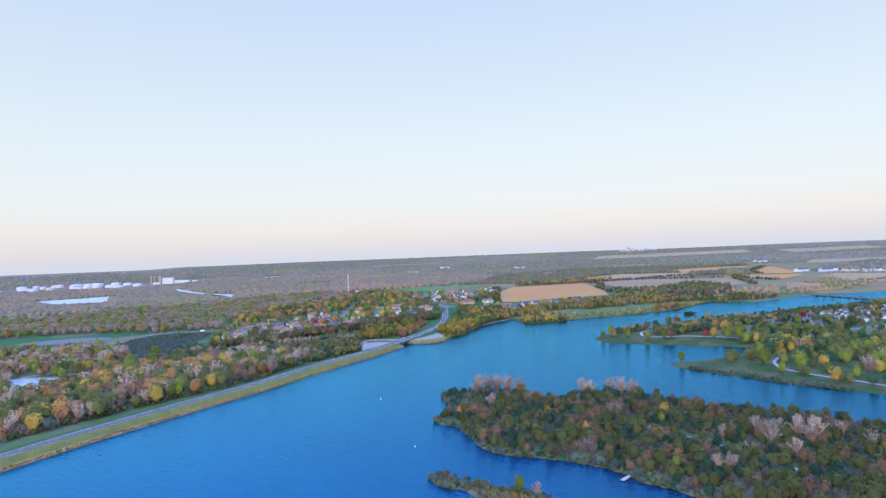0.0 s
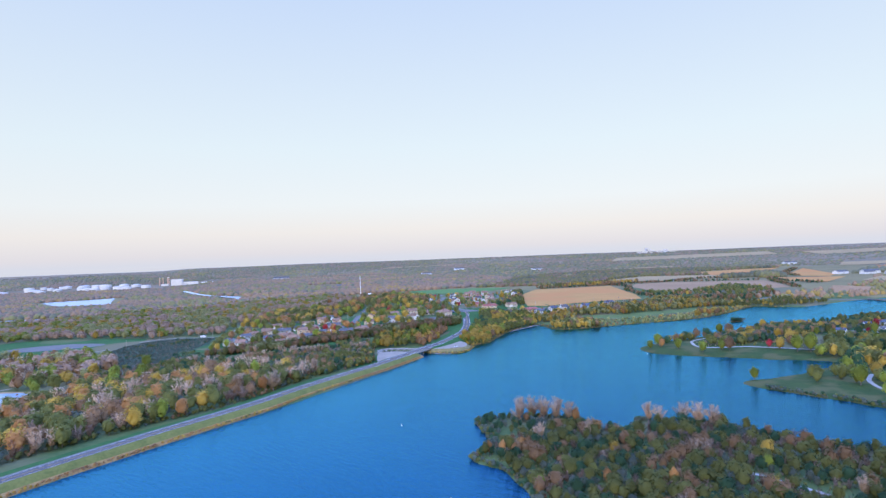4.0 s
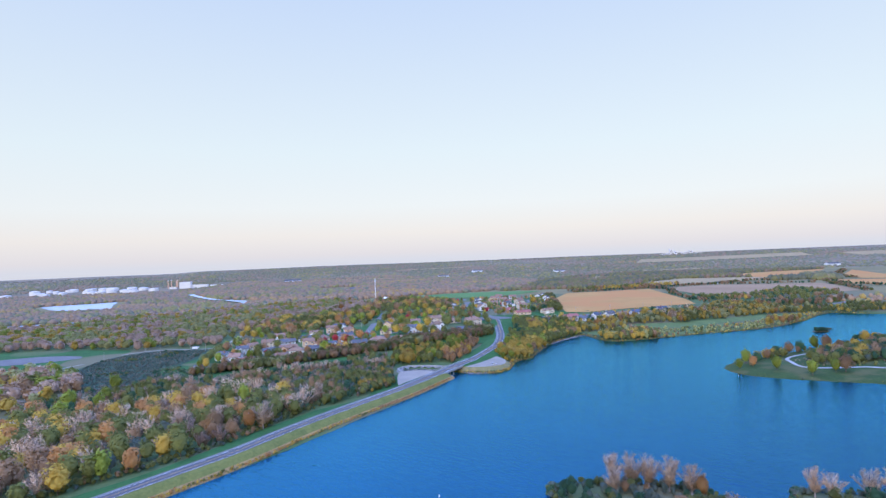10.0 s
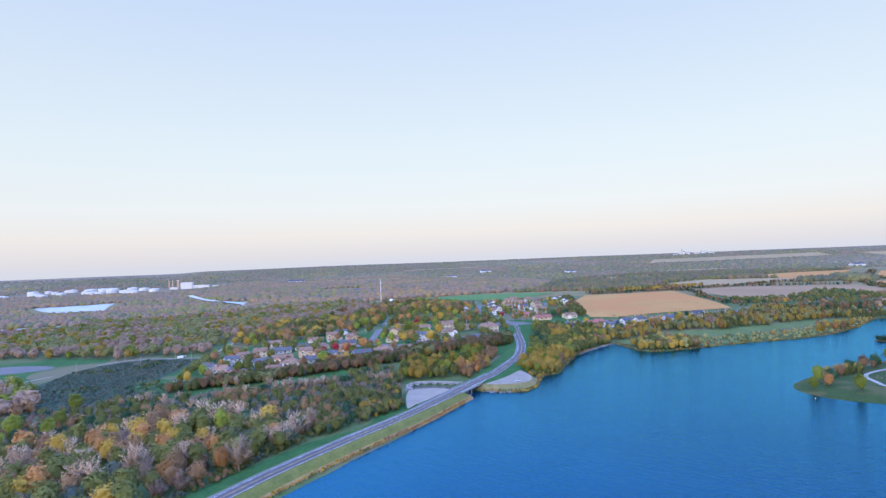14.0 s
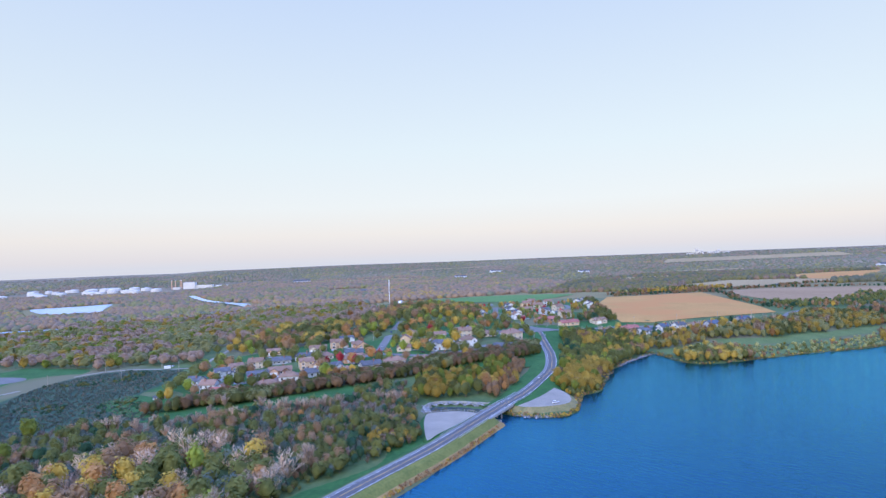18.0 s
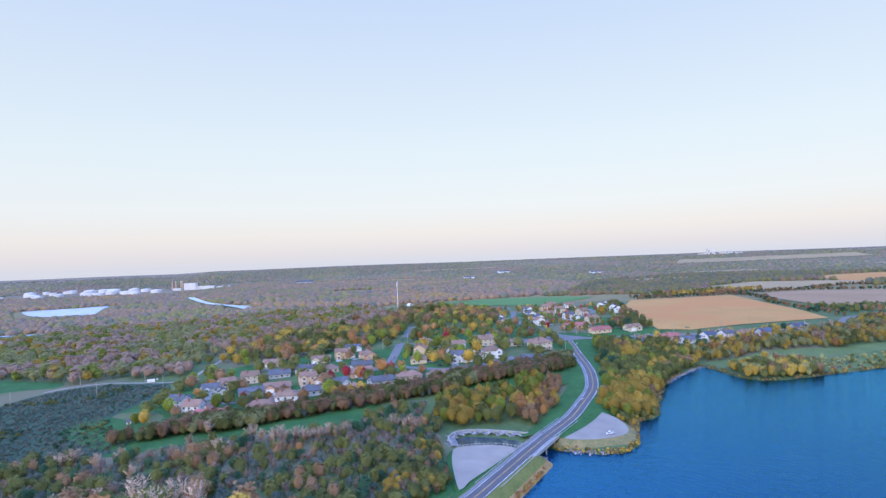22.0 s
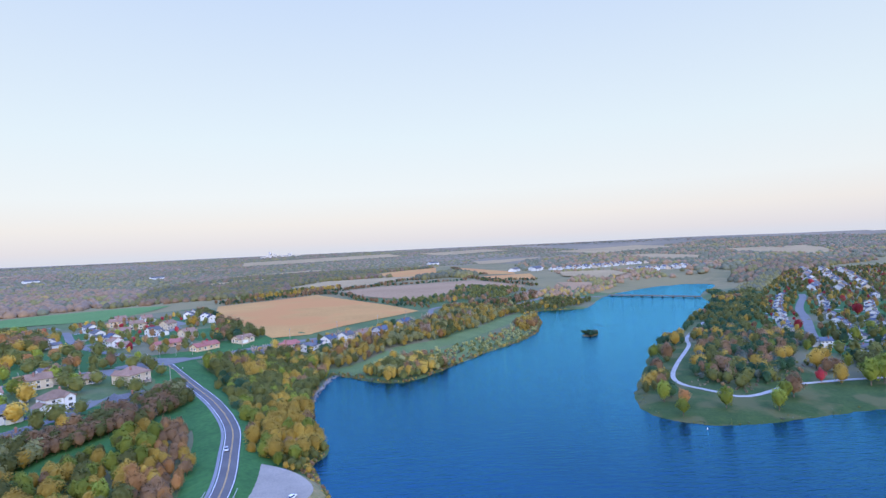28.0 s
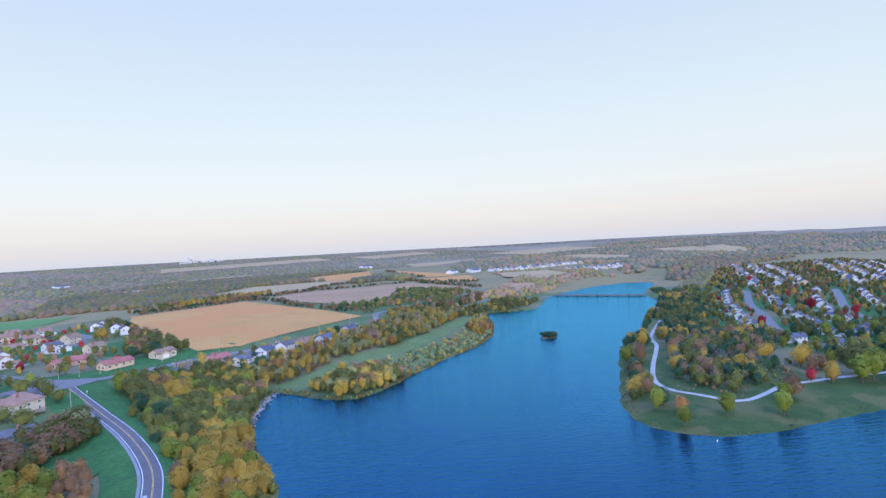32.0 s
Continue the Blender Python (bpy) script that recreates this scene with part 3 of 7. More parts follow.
TRAIL = [(-470, 60), (-410, 140), (-363, 205), (-338, 262), (-300, 280), (-238, 262), (-226, 310), (-218, 371)]
trail_line, _ = street("gravel_track", TRAIL, 4.2, M_GRAVEL, "pale gravel track through scrub", 0.25, "track")
WEST_TRACK = [(-420, -60), (-385, -30), (-335, 5), (-322, -15)]
west_line, _ = street("west_track", WEST_TRACK, 4, M_GRAVEL, "pale gravel track among trees", 0.25, "track")
PEN_PATH = [(560, 0), (470, -10), (440, -17), (413, -26), (341, -38), (302, -47), (283, -58), (273, -73), (265, -88), (269, -99), (285, -107), (304, -115), (316, -126), (335, -143), (360, -172), (380, -215)]
pen_line, _ = street("lake_path", PEN_PATH, 3.0, M_CONC, "pale concrete path round the wooded point", 0.55, "path")
COVE_PATH = [(300, -250), (288, -258), (275, -270), (266, -290), (271, -318), (279, -340), (290, -375), (330, -420)]
cove_line, _ = street("cove_path", COVE_PATH, 3.0, M_CONC, "pale concrete path curving over a lawn", 0.55, "path")
LAKE_DRIVE = [(90, 140), (96, 145), (104, 147), (112, 146)]
drive_line, _ = street("lake_drive", LAKE_DRIVE, 5, M_GRAVEL, "short pale gravel drive off the hill road", 0.5)
ISLE_PATH = [(76, -380), (84, -400), (90, -416), (96, -432), (104, -470)]
isle_line, _ = street("island_path", ISLE_PATH, 2.5, M_CONC, "pale path through the island woods", 0.25, "path")
EAST_STREET = [(800, -60), (763, -66), (690, -72), (622, -80), (553, -94), (455, -109), (425, -118), (405, -150)]
east_line, _ = street("east_street", EAST_STREET, 8, M_STREET, "blue-grey street between pale houses", 0.3)
EAST_STREET_B = [(800, -160), (744, -160), (680, -160), (608, -160), (547, -168), (500, -185), (440, -190), (405, -150)]
eastb_line, _ = street("east_back_street", EAST_STREET_B, 8, M_STREET, "blue-grey street between pale houses", 0.3)
LINES = [MAIN[:, :2], farm_line, village_line, cross_line, mid_line, low_line, top_line, upper_line, trail_line, pen_line, cove_line, isle_line, east_line, eastb_line, west_line, drive_line]


def patch(name, outline, material, label, category, lift=0.2, step=6.0, cell=0.0, curved=True):
    """A piece of ground cover laid over the land; cell: size of its inner grid where the land is not level under it."""
    o = spline(outline, step, closed=True) if curved else np.array(outline, float)
    lo, hi = o.min(0), o.max(0)
    bm = bmesh.new()
    ring = [bm.verts.new((x, y, 0)) for x, y in o]
    bm.faces.new(ring)
    if cell:
        for k, (a, b) in enumerate(zip(lo, hi)):
            for c in np.arange(a + cell, b, cell):
                co, no = [0, 0, 0], [0, 0, 0]
                co[k], no[k] = c, 1
                bmesh.ops.bisect_plane(bm, geom=bm.verts[:] + bm.edges[:] + bm.faces[:], plane_co=co, plane_no=no)
    bmesh.ops.triangulate(bm, faces=bm.faces[:])
    xy = np.array([v.co[:2] for v in bm.verts])
    z = land(xy[:, 0], xy[:, 1])
    for v, h in zip(bm.verts, z):
        v.co.z = h + lift
    return tagged(part(name, bm, material), label, category, kind="structure")


# fields beyond the village
F_MAIN = [(232, 292), (262, 276), (330, 284), (440, 292), (478, 373), (575, 645), (480, 640), (389, 648), (318, 535), (285, 460), (262, 390)]
F_MID = [(556, 455), (591, 575), (646, 650), (738, 656), (812, 612), (919, 552), (860, 444), (800, 352), (744, 345), (762, 425), (743, 467), (650, 412), (600, 385), (548, 402)]
F_FAR = [(1452, 985), (1221, 644), (1134, 578), (1107, 638), (1178, 753)]
F_STRIP = [(640, 740), (717, 882), (868, 960), (1016, 865), (1052, 775), (957, 742), (879, 745), (753, 700), (700, 704)]
F_GREEN = [(20, 790), (61, 800), (200, 830), (324, 800), (374, 760), (300, 690), (225, 640), (160, 690), (60, 720)]
F_BEYOND = [(1936, 1288), (2101, 1324), (2232, 1222), (2194, 1088), (1739, 1017), (1684, 1066)]
F_CREST = [(1109, 1052), (1260, 1094), (1465, 1096), (1200, 880), (1060, 782), (1022, 868)]
F_SLOPE = [(1029, 620), (1141, 542), (960, 420), (935, 490), (972, 575)]
F_HEAD = [(1097, 359), (1133, 281), (1053, 271), (1032, 326)]
F_BANK = [(887, 340), (944, 300), (917, 280), (830, 282)]
FIELDS = [F_MAIN, F_MID, F_FAR, F_STRIP, F_GREEN, F_BEYOND, F_CREST, F_SLOPE, F_HEAD, F_BANK]
patch("field_harvested", F_MAIN, M_FIELD, "large tan harvested field", "field", 0.5, 20, 40, curved=False)
patch("field_bare", F_MID, M_FIELD2, "bare mauve-brown ploughed field", "field", 0.5, 20, 40, curved=False)
patch("field_distant", F_FAR, M_FIELD, "distant golden stubble field", "field", 0.7, 30, 60, curved=False)
patch("field_pale", F_STRIP, M_FIELDP, "pale grey-green strip field", "field", 0.7, 30, 60, curved=False)
patch("field_green", F_GREEN, M_FIELDG, "bright green winter crop field", "field", 0.5, 25, 50, curved=False)
patch("field_crest", F_CREST, M_FIELD, "pale golden stubble field on the crest", "field", 0.7, 30, 60, curved=False)
patch("field_slope", F_SLOPE, M_FIELD, "tan stubble field on the far slope", "field", 0.6, 30, 60, curved=False)
patch("field_head", F_HEAD, M_FIELD2, "small brown field near the lake head", "field", 0.5, 20, 40, curved=False)
patch("field_bank", F_BANK, M_FIELD2, "small brown field above the lake bank", "field", 0.5, 20, 40, curved=False)
patch("field_beyond", F_BEYOND, M_FIELDP, "pale far stubble field", "field", 1.0, 60, 120, curved=False)

# gravel lots on both sides of the road bridge
LOT_R = [(13, 13), (22, 23.5), (34, 37), (46, 52), (50, 60), (55, 52), (57, 34), (53, 16), (45, 7), (30, 5), (18, 8)]
LOT_L = [(-20, -4), (-14, 4), (-24, 13), (-42, 14), (-47, 2), (-50, -16), (-52, -40), (-46, -32), (-32, -17)]
lot_r = patch("gravel_lot", LOT_R, M_GRAVEL, "pale gravel fishing lot beside the lake", "parking lot", 2.2, 4, 8)
lot_l = patch("gravel_yard", LOT_L, M_GRAVEL, "pale gravel yard beside the spillway", "parking lot", 1.6, 4, 8)
for ob, level in ((lot_r, 4.0), (lot_l, 3.6)):
    for v in ob.data.vertices:
        v.co.z = level


def skirt(name, outline, top, out, low, material, label):
    o = spline(outline, 4, closed=True)
    c = o.mean(0)
    w = o + (o - c) / np.linalg.norm(o - c, axis=1)[:, None] * out
    v = [(x, y, top - 0.03) for x, y in o] + [(x, y, low) for x, y in w]
    n = len(o)
    f = [(i, (i + 1) % n, n + (i + 1) % n, n + i) for i in range(n)]
    return tagged(sheet(name, v, f, material), label, "embankment", kind="structure")


skirt("lot_bank", LOT_R, 4.0, 7, -0.6, M_BANKB, "grass bank round the gravel lot down to the water")
skirt("yard_bank", LOT_L, 3.6, 6, 0.2, M_LAWN, "grass edge round the gravel yard")

# mown grass between hedges, lawns, park point
patch("meadow_strip", [(-225, 60), (-160, 72), (-114, 66), (-72, 88), (-40, 102), (0, 106), (36, 108), (60, 118), (76, 138), (92, 168), (88, 180), (60, 172), (10, 150), (-40, 132), (-90, 108), (-150, 92), (-215, 96)], M_LAWN,
      "green mown strip between hedge and woods", "meadow", 0.25, 6, 12)
patch("village_lawn", [(-228, 110), (-180, 112), (-110, 120), (-60, 135), (-10, 150), (60, 172), (110, 215), (140, 262), (230, 262), (250, 300), (180, 330), (130, 390), (60, 420), (-30, 440), (-120, 330), (-200, 300), (-215, 250), (-244, 200), (-262, 146), (-262, 112), (-246, 92)],
      M_LAWN, "green village lawns", "lawn", 0.12, 8, 12)
patch("west_lawn", [(-272, 122), (-250, 92), (-225, 70), (-190, 80), (-180, 116), (-226, 126), (-255, 150)], M_LAWN, "green grass at the end of the village", "lawn", 0.4, 8, 9)
patch("upper_lawn", [(105, 400), (250, 330), (300, 450), (315, 560), (240, 600), (130, 590)], M_LAWN, "green lawns of the upper houses", "lawn", 0.14, 8, 14)
patch("shore_lawn", [(206, 160), (230, 154), (262, 162), (304, 158), (367, 162), (453, 178), (540, 210), (600, 240), (520, 218), (410, 186), (340, 178), (283, 180), (240, 178), (212, 182)], M_BANKG, "pale green rough grass strip above the lake shore", "lawn", 0.2, 8, 12)
patch("shore_slope", [(266, 116), (320, 121), (410, 127), (476, 152), (514, 174), (556, 200), (600, 226), (584, 232), (530, 206), (480, 180), (410, 160), (330, 154), (266, 156)], M_BANKG, "rough grass slope down to the waterline", "embankment", 0.3, 6, 8)
patch("farm_lawn", [(160, 222), (230, 202), (330, 194), (400, 208), (416, 238), (360, 232), (300, 234), (250, 252), (180, 262)], M_LAWN, "green lawns round the farm road houses", "lawn", 0.16, 8, 12)
patch("point_lawn", [(210, -69), (209, -92), (228, -119), (260, -143), (292, -168), (340, -202), (365, -170), (330, -130), (420, -60), (418, 2), (326, -14), (255, -32), (224, -46)], M_PARK,
      "green park lawn on the lake point", "lawn", 0.4, 6, 10)
patch("cove_lawn", [(197, -228), (250, -218), (300, -204), (345, -200), (380, -240), (350, -400), (330, -440), (260, -374), (230, -330), (212, -290), (198, -252)], M_PARK,
      "green park lawn beside the cove", "lawn", 0.4, 6, 12)
patch("houses_lawn", [(395, -70), (470, -62), (640, -30), (800, -20), (830, -200), (640, -225), (480, -210), (395, -190)], M_LAWN, "green lawns between the eastern houses", "lawn", 0.12, 8, 14)
patch("marsh_clearing", [(-392, -36), (-345, -44), (-308, -56), (-300, -88), (-318, -104), (-350, -128)], M_FIELDP, "pale bare clearing in the woods", "clearing", 0.25, 5, 0)
flat_water("marsh_pool", [tuple(q) for q in spline([(-388, -44), (-366, -44), (-342, -54), (-332, -80), (-346, -96), (-364, -96)], 5, True)], "shallow blue pool in the clearing", float(land1(-355, -70)) + 0.5, M_SKYWATER)
patch("west_pad", [(-500, 252), (-494, 276), (-440, 290), (-390, 272), (-388, 250), (-425, 236), (-470, 234)], M_STREET, "grey paved pad in the valley", "pavement", 0.3, 6, 0)
patch("west_meadow", [(-545, 200), (-545, 335), (-470, 350), (-380, 318), (-340, 292), (-350, 250), (-362, 215), (-385, 165), (-480, 150)], M_LAWN, "green meadow round the pad", "meadow", 0.15, 8, 0)
patch("scrub_ground", [(-352, 205), (-335, 255), (-300, 272), (-245, 255), (-240, 200), (-252, 150), (-228, 116), (-214, 96), (-220, 66), (-262, 58), (-310, 40), (-352, 110)],
      surface("scrub_soil", (0.022, 0.058, 0.032), (0.045, 0.085, 0.042), 2.0, 20, 0.95, 0.2), "dull scrubby grassland beside the track", "meadow", 0.35, 8, 9)
patch("side_drive", [(93, 143), (103, 147), (112, 155), (108, 161), (98, 156)], M_FOOT, "short grey side drive off the hill road", "road", 0.4, 3, 0)
patch("junction", [(95, 262), (112, 258), (128, 262), (142, 268), (140, 276), (128, 284), (122, 296), (113, 292), (104, 284), (90, 282)], M_STREET, "grey asphalt road junction", "road", 0.45, 4, 0)

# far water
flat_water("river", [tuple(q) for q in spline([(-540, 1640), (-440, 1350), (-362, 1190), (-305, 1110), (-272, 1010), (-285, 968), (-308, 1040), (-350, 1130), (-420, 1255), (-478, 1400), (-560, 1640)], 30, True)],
           "pale reach of a distant river", 9.6, M_SKYWATER)
flat_water("pond", [tuple(q) for q in spline([(-905, 1420), (-830, 1450), (-783, 1460), (-735, 1500), (-690, 1330), (-645, 1150), (-690, 1190), (-728, 1170), (-780, 1200), (-850, 1300)], 20, True)], "distant pale blue pond", 2.4, M_SKYWATER)
flat_water("far_pond", [tuple(q) for q in spline([(-104, 1440), (-50, 1460), (-5, 1390), (-40, 1310), (-95, 1350)], 15, True)], "small pale blue pond beyond the woods", 16.6, M_SKYWATER)
flat_water("slough", [tuple(q) for q in spline([(-760, 740), (-640, 752), (-548, 758), (-560, 775), (-650, 772), (-760, 770)], 20, True)], "narrow pale slough in the valley", 2.2, M_SKYWATER)
flat_water("basin_water", [tuple(q) for q in spline([(-24, 14), (-41, 26), (-38, 40), (-30, 42), (-14, 34), (-2, 24), (-8, 14)], 3, True)], "dark murky water in the spillway basin", 0.06, M_MURK)
for name, pts in (("far_field_a", [(1500, 2300), (2300, 2000), (2500, 2300), (1700, 2600)]), ("far_field_b", [(300, 2800), (700, 2780), (760, 2840), (350, 2870)]),
                  ("far_field_d", [(2400, 900), (2900, 700), (3100, 1000), (2600, 1250)]), ("far_field_e", [(2215, 732), (2306, 636), (2096, 398), (1763, 321), (1829, 473)]), ("far_field_f", [(2683, 232), (2740, 164), (2448, 50), (2170, 30), (2181, 131)]),
                  ("far_field_h", [(-190, 2192), (131, 2137), (334, 1985), (313, 1850), (117, 1975), (-184, 2044)]), ("far_field_i", [(2608, 438), (2673, 269), (2274, 54), (2032, 59), (2312, 317)]),
                  
                  ("far_field_l", [(717, 1295), (919, 1302), (894, 1194), (688, 1156)]), ("far_field_m", [(2521, 2076), (2932, 1881), (2792, 1632), (2334, 1765)]), ("far_field_n", [(1165, 476), (1235, 380), (1110, 290), (1010, 300), (1030, 400)]),
                  ("far_field_g", [(1000, 1560), (1350, 1530), (1400, 1600), (1050, 1640)])):
    patch(name, pts, M_FIELDP, "pale stubble field far off on the plain", "field", 2.5, 80, 150, curved=False)
    FIELDS.append(pts)

# ---------------------------------------------------------------- trees
def leaf_cloud(rng, height, spread, n, size, low=0.25, lumps=9, tall=1.0):
    """Sprays of leaves over a few rounded lumps of an uneven crown."""
    base, top = height * low, height
    mid, half = (base + top) / 2, (top - base) / 2
    knob = rng.normal(size=(lumps, 3)) + np.array([0, 0, 0.5])
    knob /= np.linalg.norm(knob, axis=1)[:, None]
    size_of = rng.uniform(0.10, 0.48, lumps)
    d = rng.normal(size=(n, 3))
    d[:, 2] += 0.30
    d /= np.linalg.norm(d, axis=1)[:, None]
    swell = (np.exp(-np.arccos(np.clip(d @ knob.T, -1, 1)) ** 2 / 0.12) * size_of).max(1)
    rad = (0.68 + swell) * rng.uniform(0.80, 1.06, n)
    c = np.array([0, 0, mid]) + d * rad[:, None] * np.array([spread, spread, half * 1.1 * tall])
    nrm = d + rng.normal(scale=0.36 if n > 100 else 0.16, size=(n, 3))
    nrm /= np.linalg.norm(nrm, axis=1)[:, None]
    t1 = np.cross(nrm, rng.normal(size=(n, 3)))
    t1 /= np.linalg.norm(t1, axis=1)[:, None]
    t2 = np.cross(nrm, t1)
    s1, s2 = size * rng.uniform(0.55, 1.2, n)[:, None], size * rng.uniform(0.4, 0.9, n)[:, None]
    v = np.stack([c - t1 * s1, c - t2 * s2 - nrm * s2 * 0.2, c + t1 * s1 * 0.9, c + t2 * s2], 1)
    v[..., 2] = np.maximum(v[..., 2], height * 0.06)
    # leaves catch the light by the crown's own roundness
    out = (c - np.array([0, 0, base + half * 0.7])) / np.array([spread, spread, half * 1.1])
    out = out / (np.linalg.norm(out, axis=1)[:, None] + 1e-6) + 0.45 * nrm
    out /= np.linalg.norm(out, axis=1)[:, None]
    return v.reshape(-1, 3), np.repeat(out, 4, axis=0)


def twig_cloud(rng, height, spread, n, width, low=0.3):
    """Bare crown: a few stems that rise in a narrow vase and split into fine upright twigs."""
    stems = 11
    a = 2 * math.pi * np.arange(stems) / stems + rng.uniform(-0.4, 0.4, stems)
    lean = rng.uniform(0.15, 1.0, stems) * spread * 0.92
    top = height * (rng.uniform(0.80, 0.93, stems) - 0.40 * (lean / spread) ** 2)
    pick = rng.integers(0, stems, n)
    f = rng.uniform(0.06, 1.0, n)
    z0 = height * low * 0.6
    c = np.stack([np.cos(a)[pick] * lean[pick] * f ** 1.25, np.sin(a)[pick] * lean[pick] * f ** 1.25, z0 + (top[pick] - z0) * f], 1)
    b = rng.uniform(0, 2 * math.pi, n)
    fan = rng.uniform(0.2, 1.0, n)
    length = height * rng.uniform(0.10, 0.24, n) * (1.2 - 0.6 * f)
    d = np.stack([np.cos(b) * fan + np.cos(a)[pick] * 0.25, np.sin(b) * fan + np.sin(a)[pick] * 0.25, rng.uniform(0.55, 1.0, n)], 1)
    d /= np.linalg.norm(d, axis=1)[:, None]
    tip = c + d * length[:, None]
    t1 = np.cross(d, rng.normal(size=(n, 3)))
    t1 /= np.linalg.norm(t1, axis=1)[:, None]
    w = width * rng.uniform(0.6, 1.4, n)[:, None]
    m = c * 0.6 + tip * 0.4 + rng.normal(scale=0.08, size=(n, 3))
    v = np.stack([c, m - t1 * w, tip, m + t1 * w], 1)
    out = (tip - np.array([0, 0, height * 0.5])) / np.array([spread, spread, height * 0.5])
    out /= np.linalg.norm(out, axis=1)[:, None] + 1e-6
    return v.reshape(-1, 3), np.repeat(out, 4, axis=0)


def dome(rng, height, spread, rings=((0.0, 0.92), (0.22, 1.0), (0.55, 0.88), (0.82, 0.55), (0.97, 0.14))):
    """A closed, lumpy mass of leaves: the crown of a tree far off, or the heart of a near one."""
    seg = 7
    grid = np.empty((len(rings), seg, 3))
    for i, (u, r) in enumerate(rings):
        a = 2 * math.pi * (np.arange(seg) + 0.5 * (i % 2)) / seg
        k = r * spread * rng.uniform(0.72, 1.22, seg)
        grid[i] = np.stack([np.cos(a) * k, np.sin(a) * k, height * np.clip(u + rng.uniform(-0.07, 0.07, seg), 0.0, 1.1)], 1)
    v = np.array([[grid[i, j], grid[i, (j + 1) % seg], grid[i + 1, (j + 1) % seg], grid[i + 1, j]] for i in range(len(rings) - 1) for j in range(seg)]).reshape(-1, 3)
    out = (v - np.array([0, 0, height * 0.25])) / np.array([spread, spread, height * 0.8])
    return v, out / np.linalg.norm(out, axis=1)[:, None]


def wood(rng, height, spread, limbs=7, pale=False, thick=0.018):
    bm = bmesh.new()
    fork = height * rng.uniform(0.32, 0.45)
    tube(bm, (0, 0, -0.6), (0, 0, fork), height * thick, height * thick * 0.7, 7)
    tube(bm, (0, 0, fork * 0.97), (rng.normal() * 0.3, rng.normal() * 0.3, height * 0.85), height * thick * 0.68, 0.03, 5)
    for k in range(limbs):
        a = 2 * math.pi * k / limbs + rng.uniform(-0.4, 0.4)
        z = fork * rng.uniform(0.75, 1.45)
        r = spread * rng.uniform(0.45, 0.8)
        e = (r * math.cos(a), r * math.sin(a), z + height * rng.uniform(0.2, 0.38))
        tube(bm, (0, 0, z), e, height * thick * 0.42, 0.03, 4)
    return bm


PROTO = {}


def proto(kind, i, level):
    """Crown corners of a tree of unit-ish size (10 m high): level 0 near, 1 middle, 2 far."""
    key = (kind, i, level)
    if key not in PROTO:
        rng = np.random.default_rng(100 * sorted(LEAF).index(kind) + 10 * i + level)
        bare = kind in ("ba", "pu")
        if level == 4:
            v = dome(rng, 10, rng.uniform(3.4, 4.6))
        elif bare:
            v = twig_cloud(rng, 10, rng.uniform(3.4, 4.3), (1300, 420, 34, 120)[level], (0.055, 0.09, 0.34, 0.17)[level], 0.14 if kind == "ba" else 0.06)
        else:
            shape = rng.uniform(0, 1)
            spread = 2.7 + 1.5 * shape
            v = leaf_cloud(rng, 10, spread, (950, 250, 24, 80)[level], (0.35, 0.56, 1.5, 0.95)[level], 0.05 + 0.08 * rng.uniform(), int(rng.integers(9, 15)), 0.97)
            heart, face = dome(rng, 8.6, spread * 0.58, ((0.24, 0.22), (0.36, 0.74), (0.60, 0.96), (0.80, 0.78), (0.97, 0.2)))
            v = np.concatenate([v[0], heart]), np.concatenate([v[1], face])
        v, out = v
        out = out + np.array([0, 0, 0.45])
        PROTO[key] = v, out / np.linalg.norm(out, axis=1)[:, None]
    return PROTO[key]


NEAR = {}


def near_tree(kind, i):
    """A tree of its own: root, trunk, crown; built once and copied."""
    if (kind, i) in NEAR:
        return NEAR[(kind, i)]
    rng = np.random.default_rng(7 + 31 * i + sorted(LEAF).index(kind))
    root = empty("tree")
    v, out = proto(kind, i, 0)
    crown = new("crown", mesh_quads("crown", v, np.arange(len(v)).reshape(-1, 4), LEAF[kind], out))
    crown.parent = root
    part("trunk", wood(rng, 10, 3.8, 9 if kind == "ba" else 6, thick=0.02 if kind == "ba" else 0.018), M_BARKP if kind == "ba" else M_BARK, root)
    words = LEAF_WORDS[kind]
    label = f"{words} leafless tree with fine upright twigs" if kind in ("ba", "pu") else f"{words} autumn tree with a broad uneven crown"
    tagged(root, label, "tree")
    NEAR[(kind, i)] = root
    return root


USED = set()


def plant(kind, i, x, y, h, rz, group, wide=1.0, z=None):
    root = near_tree(kind, i)
    z = land1(x, y) if z is None else z
    m = Matrix.Translation((x, y, z)) @ Matrix.Rotation(rz, 4, "Z")
    s = h / 10
    if (kind, i) not in USED:
        USED.add((kind, i))
        ob = root
        ob.matrix_basis = m
    else:
        ob = copy_thing(root, m)
    ob.scale = (s * wide, s * wide, s)
    ob["group"] = group
    return ob


STUFF = {}


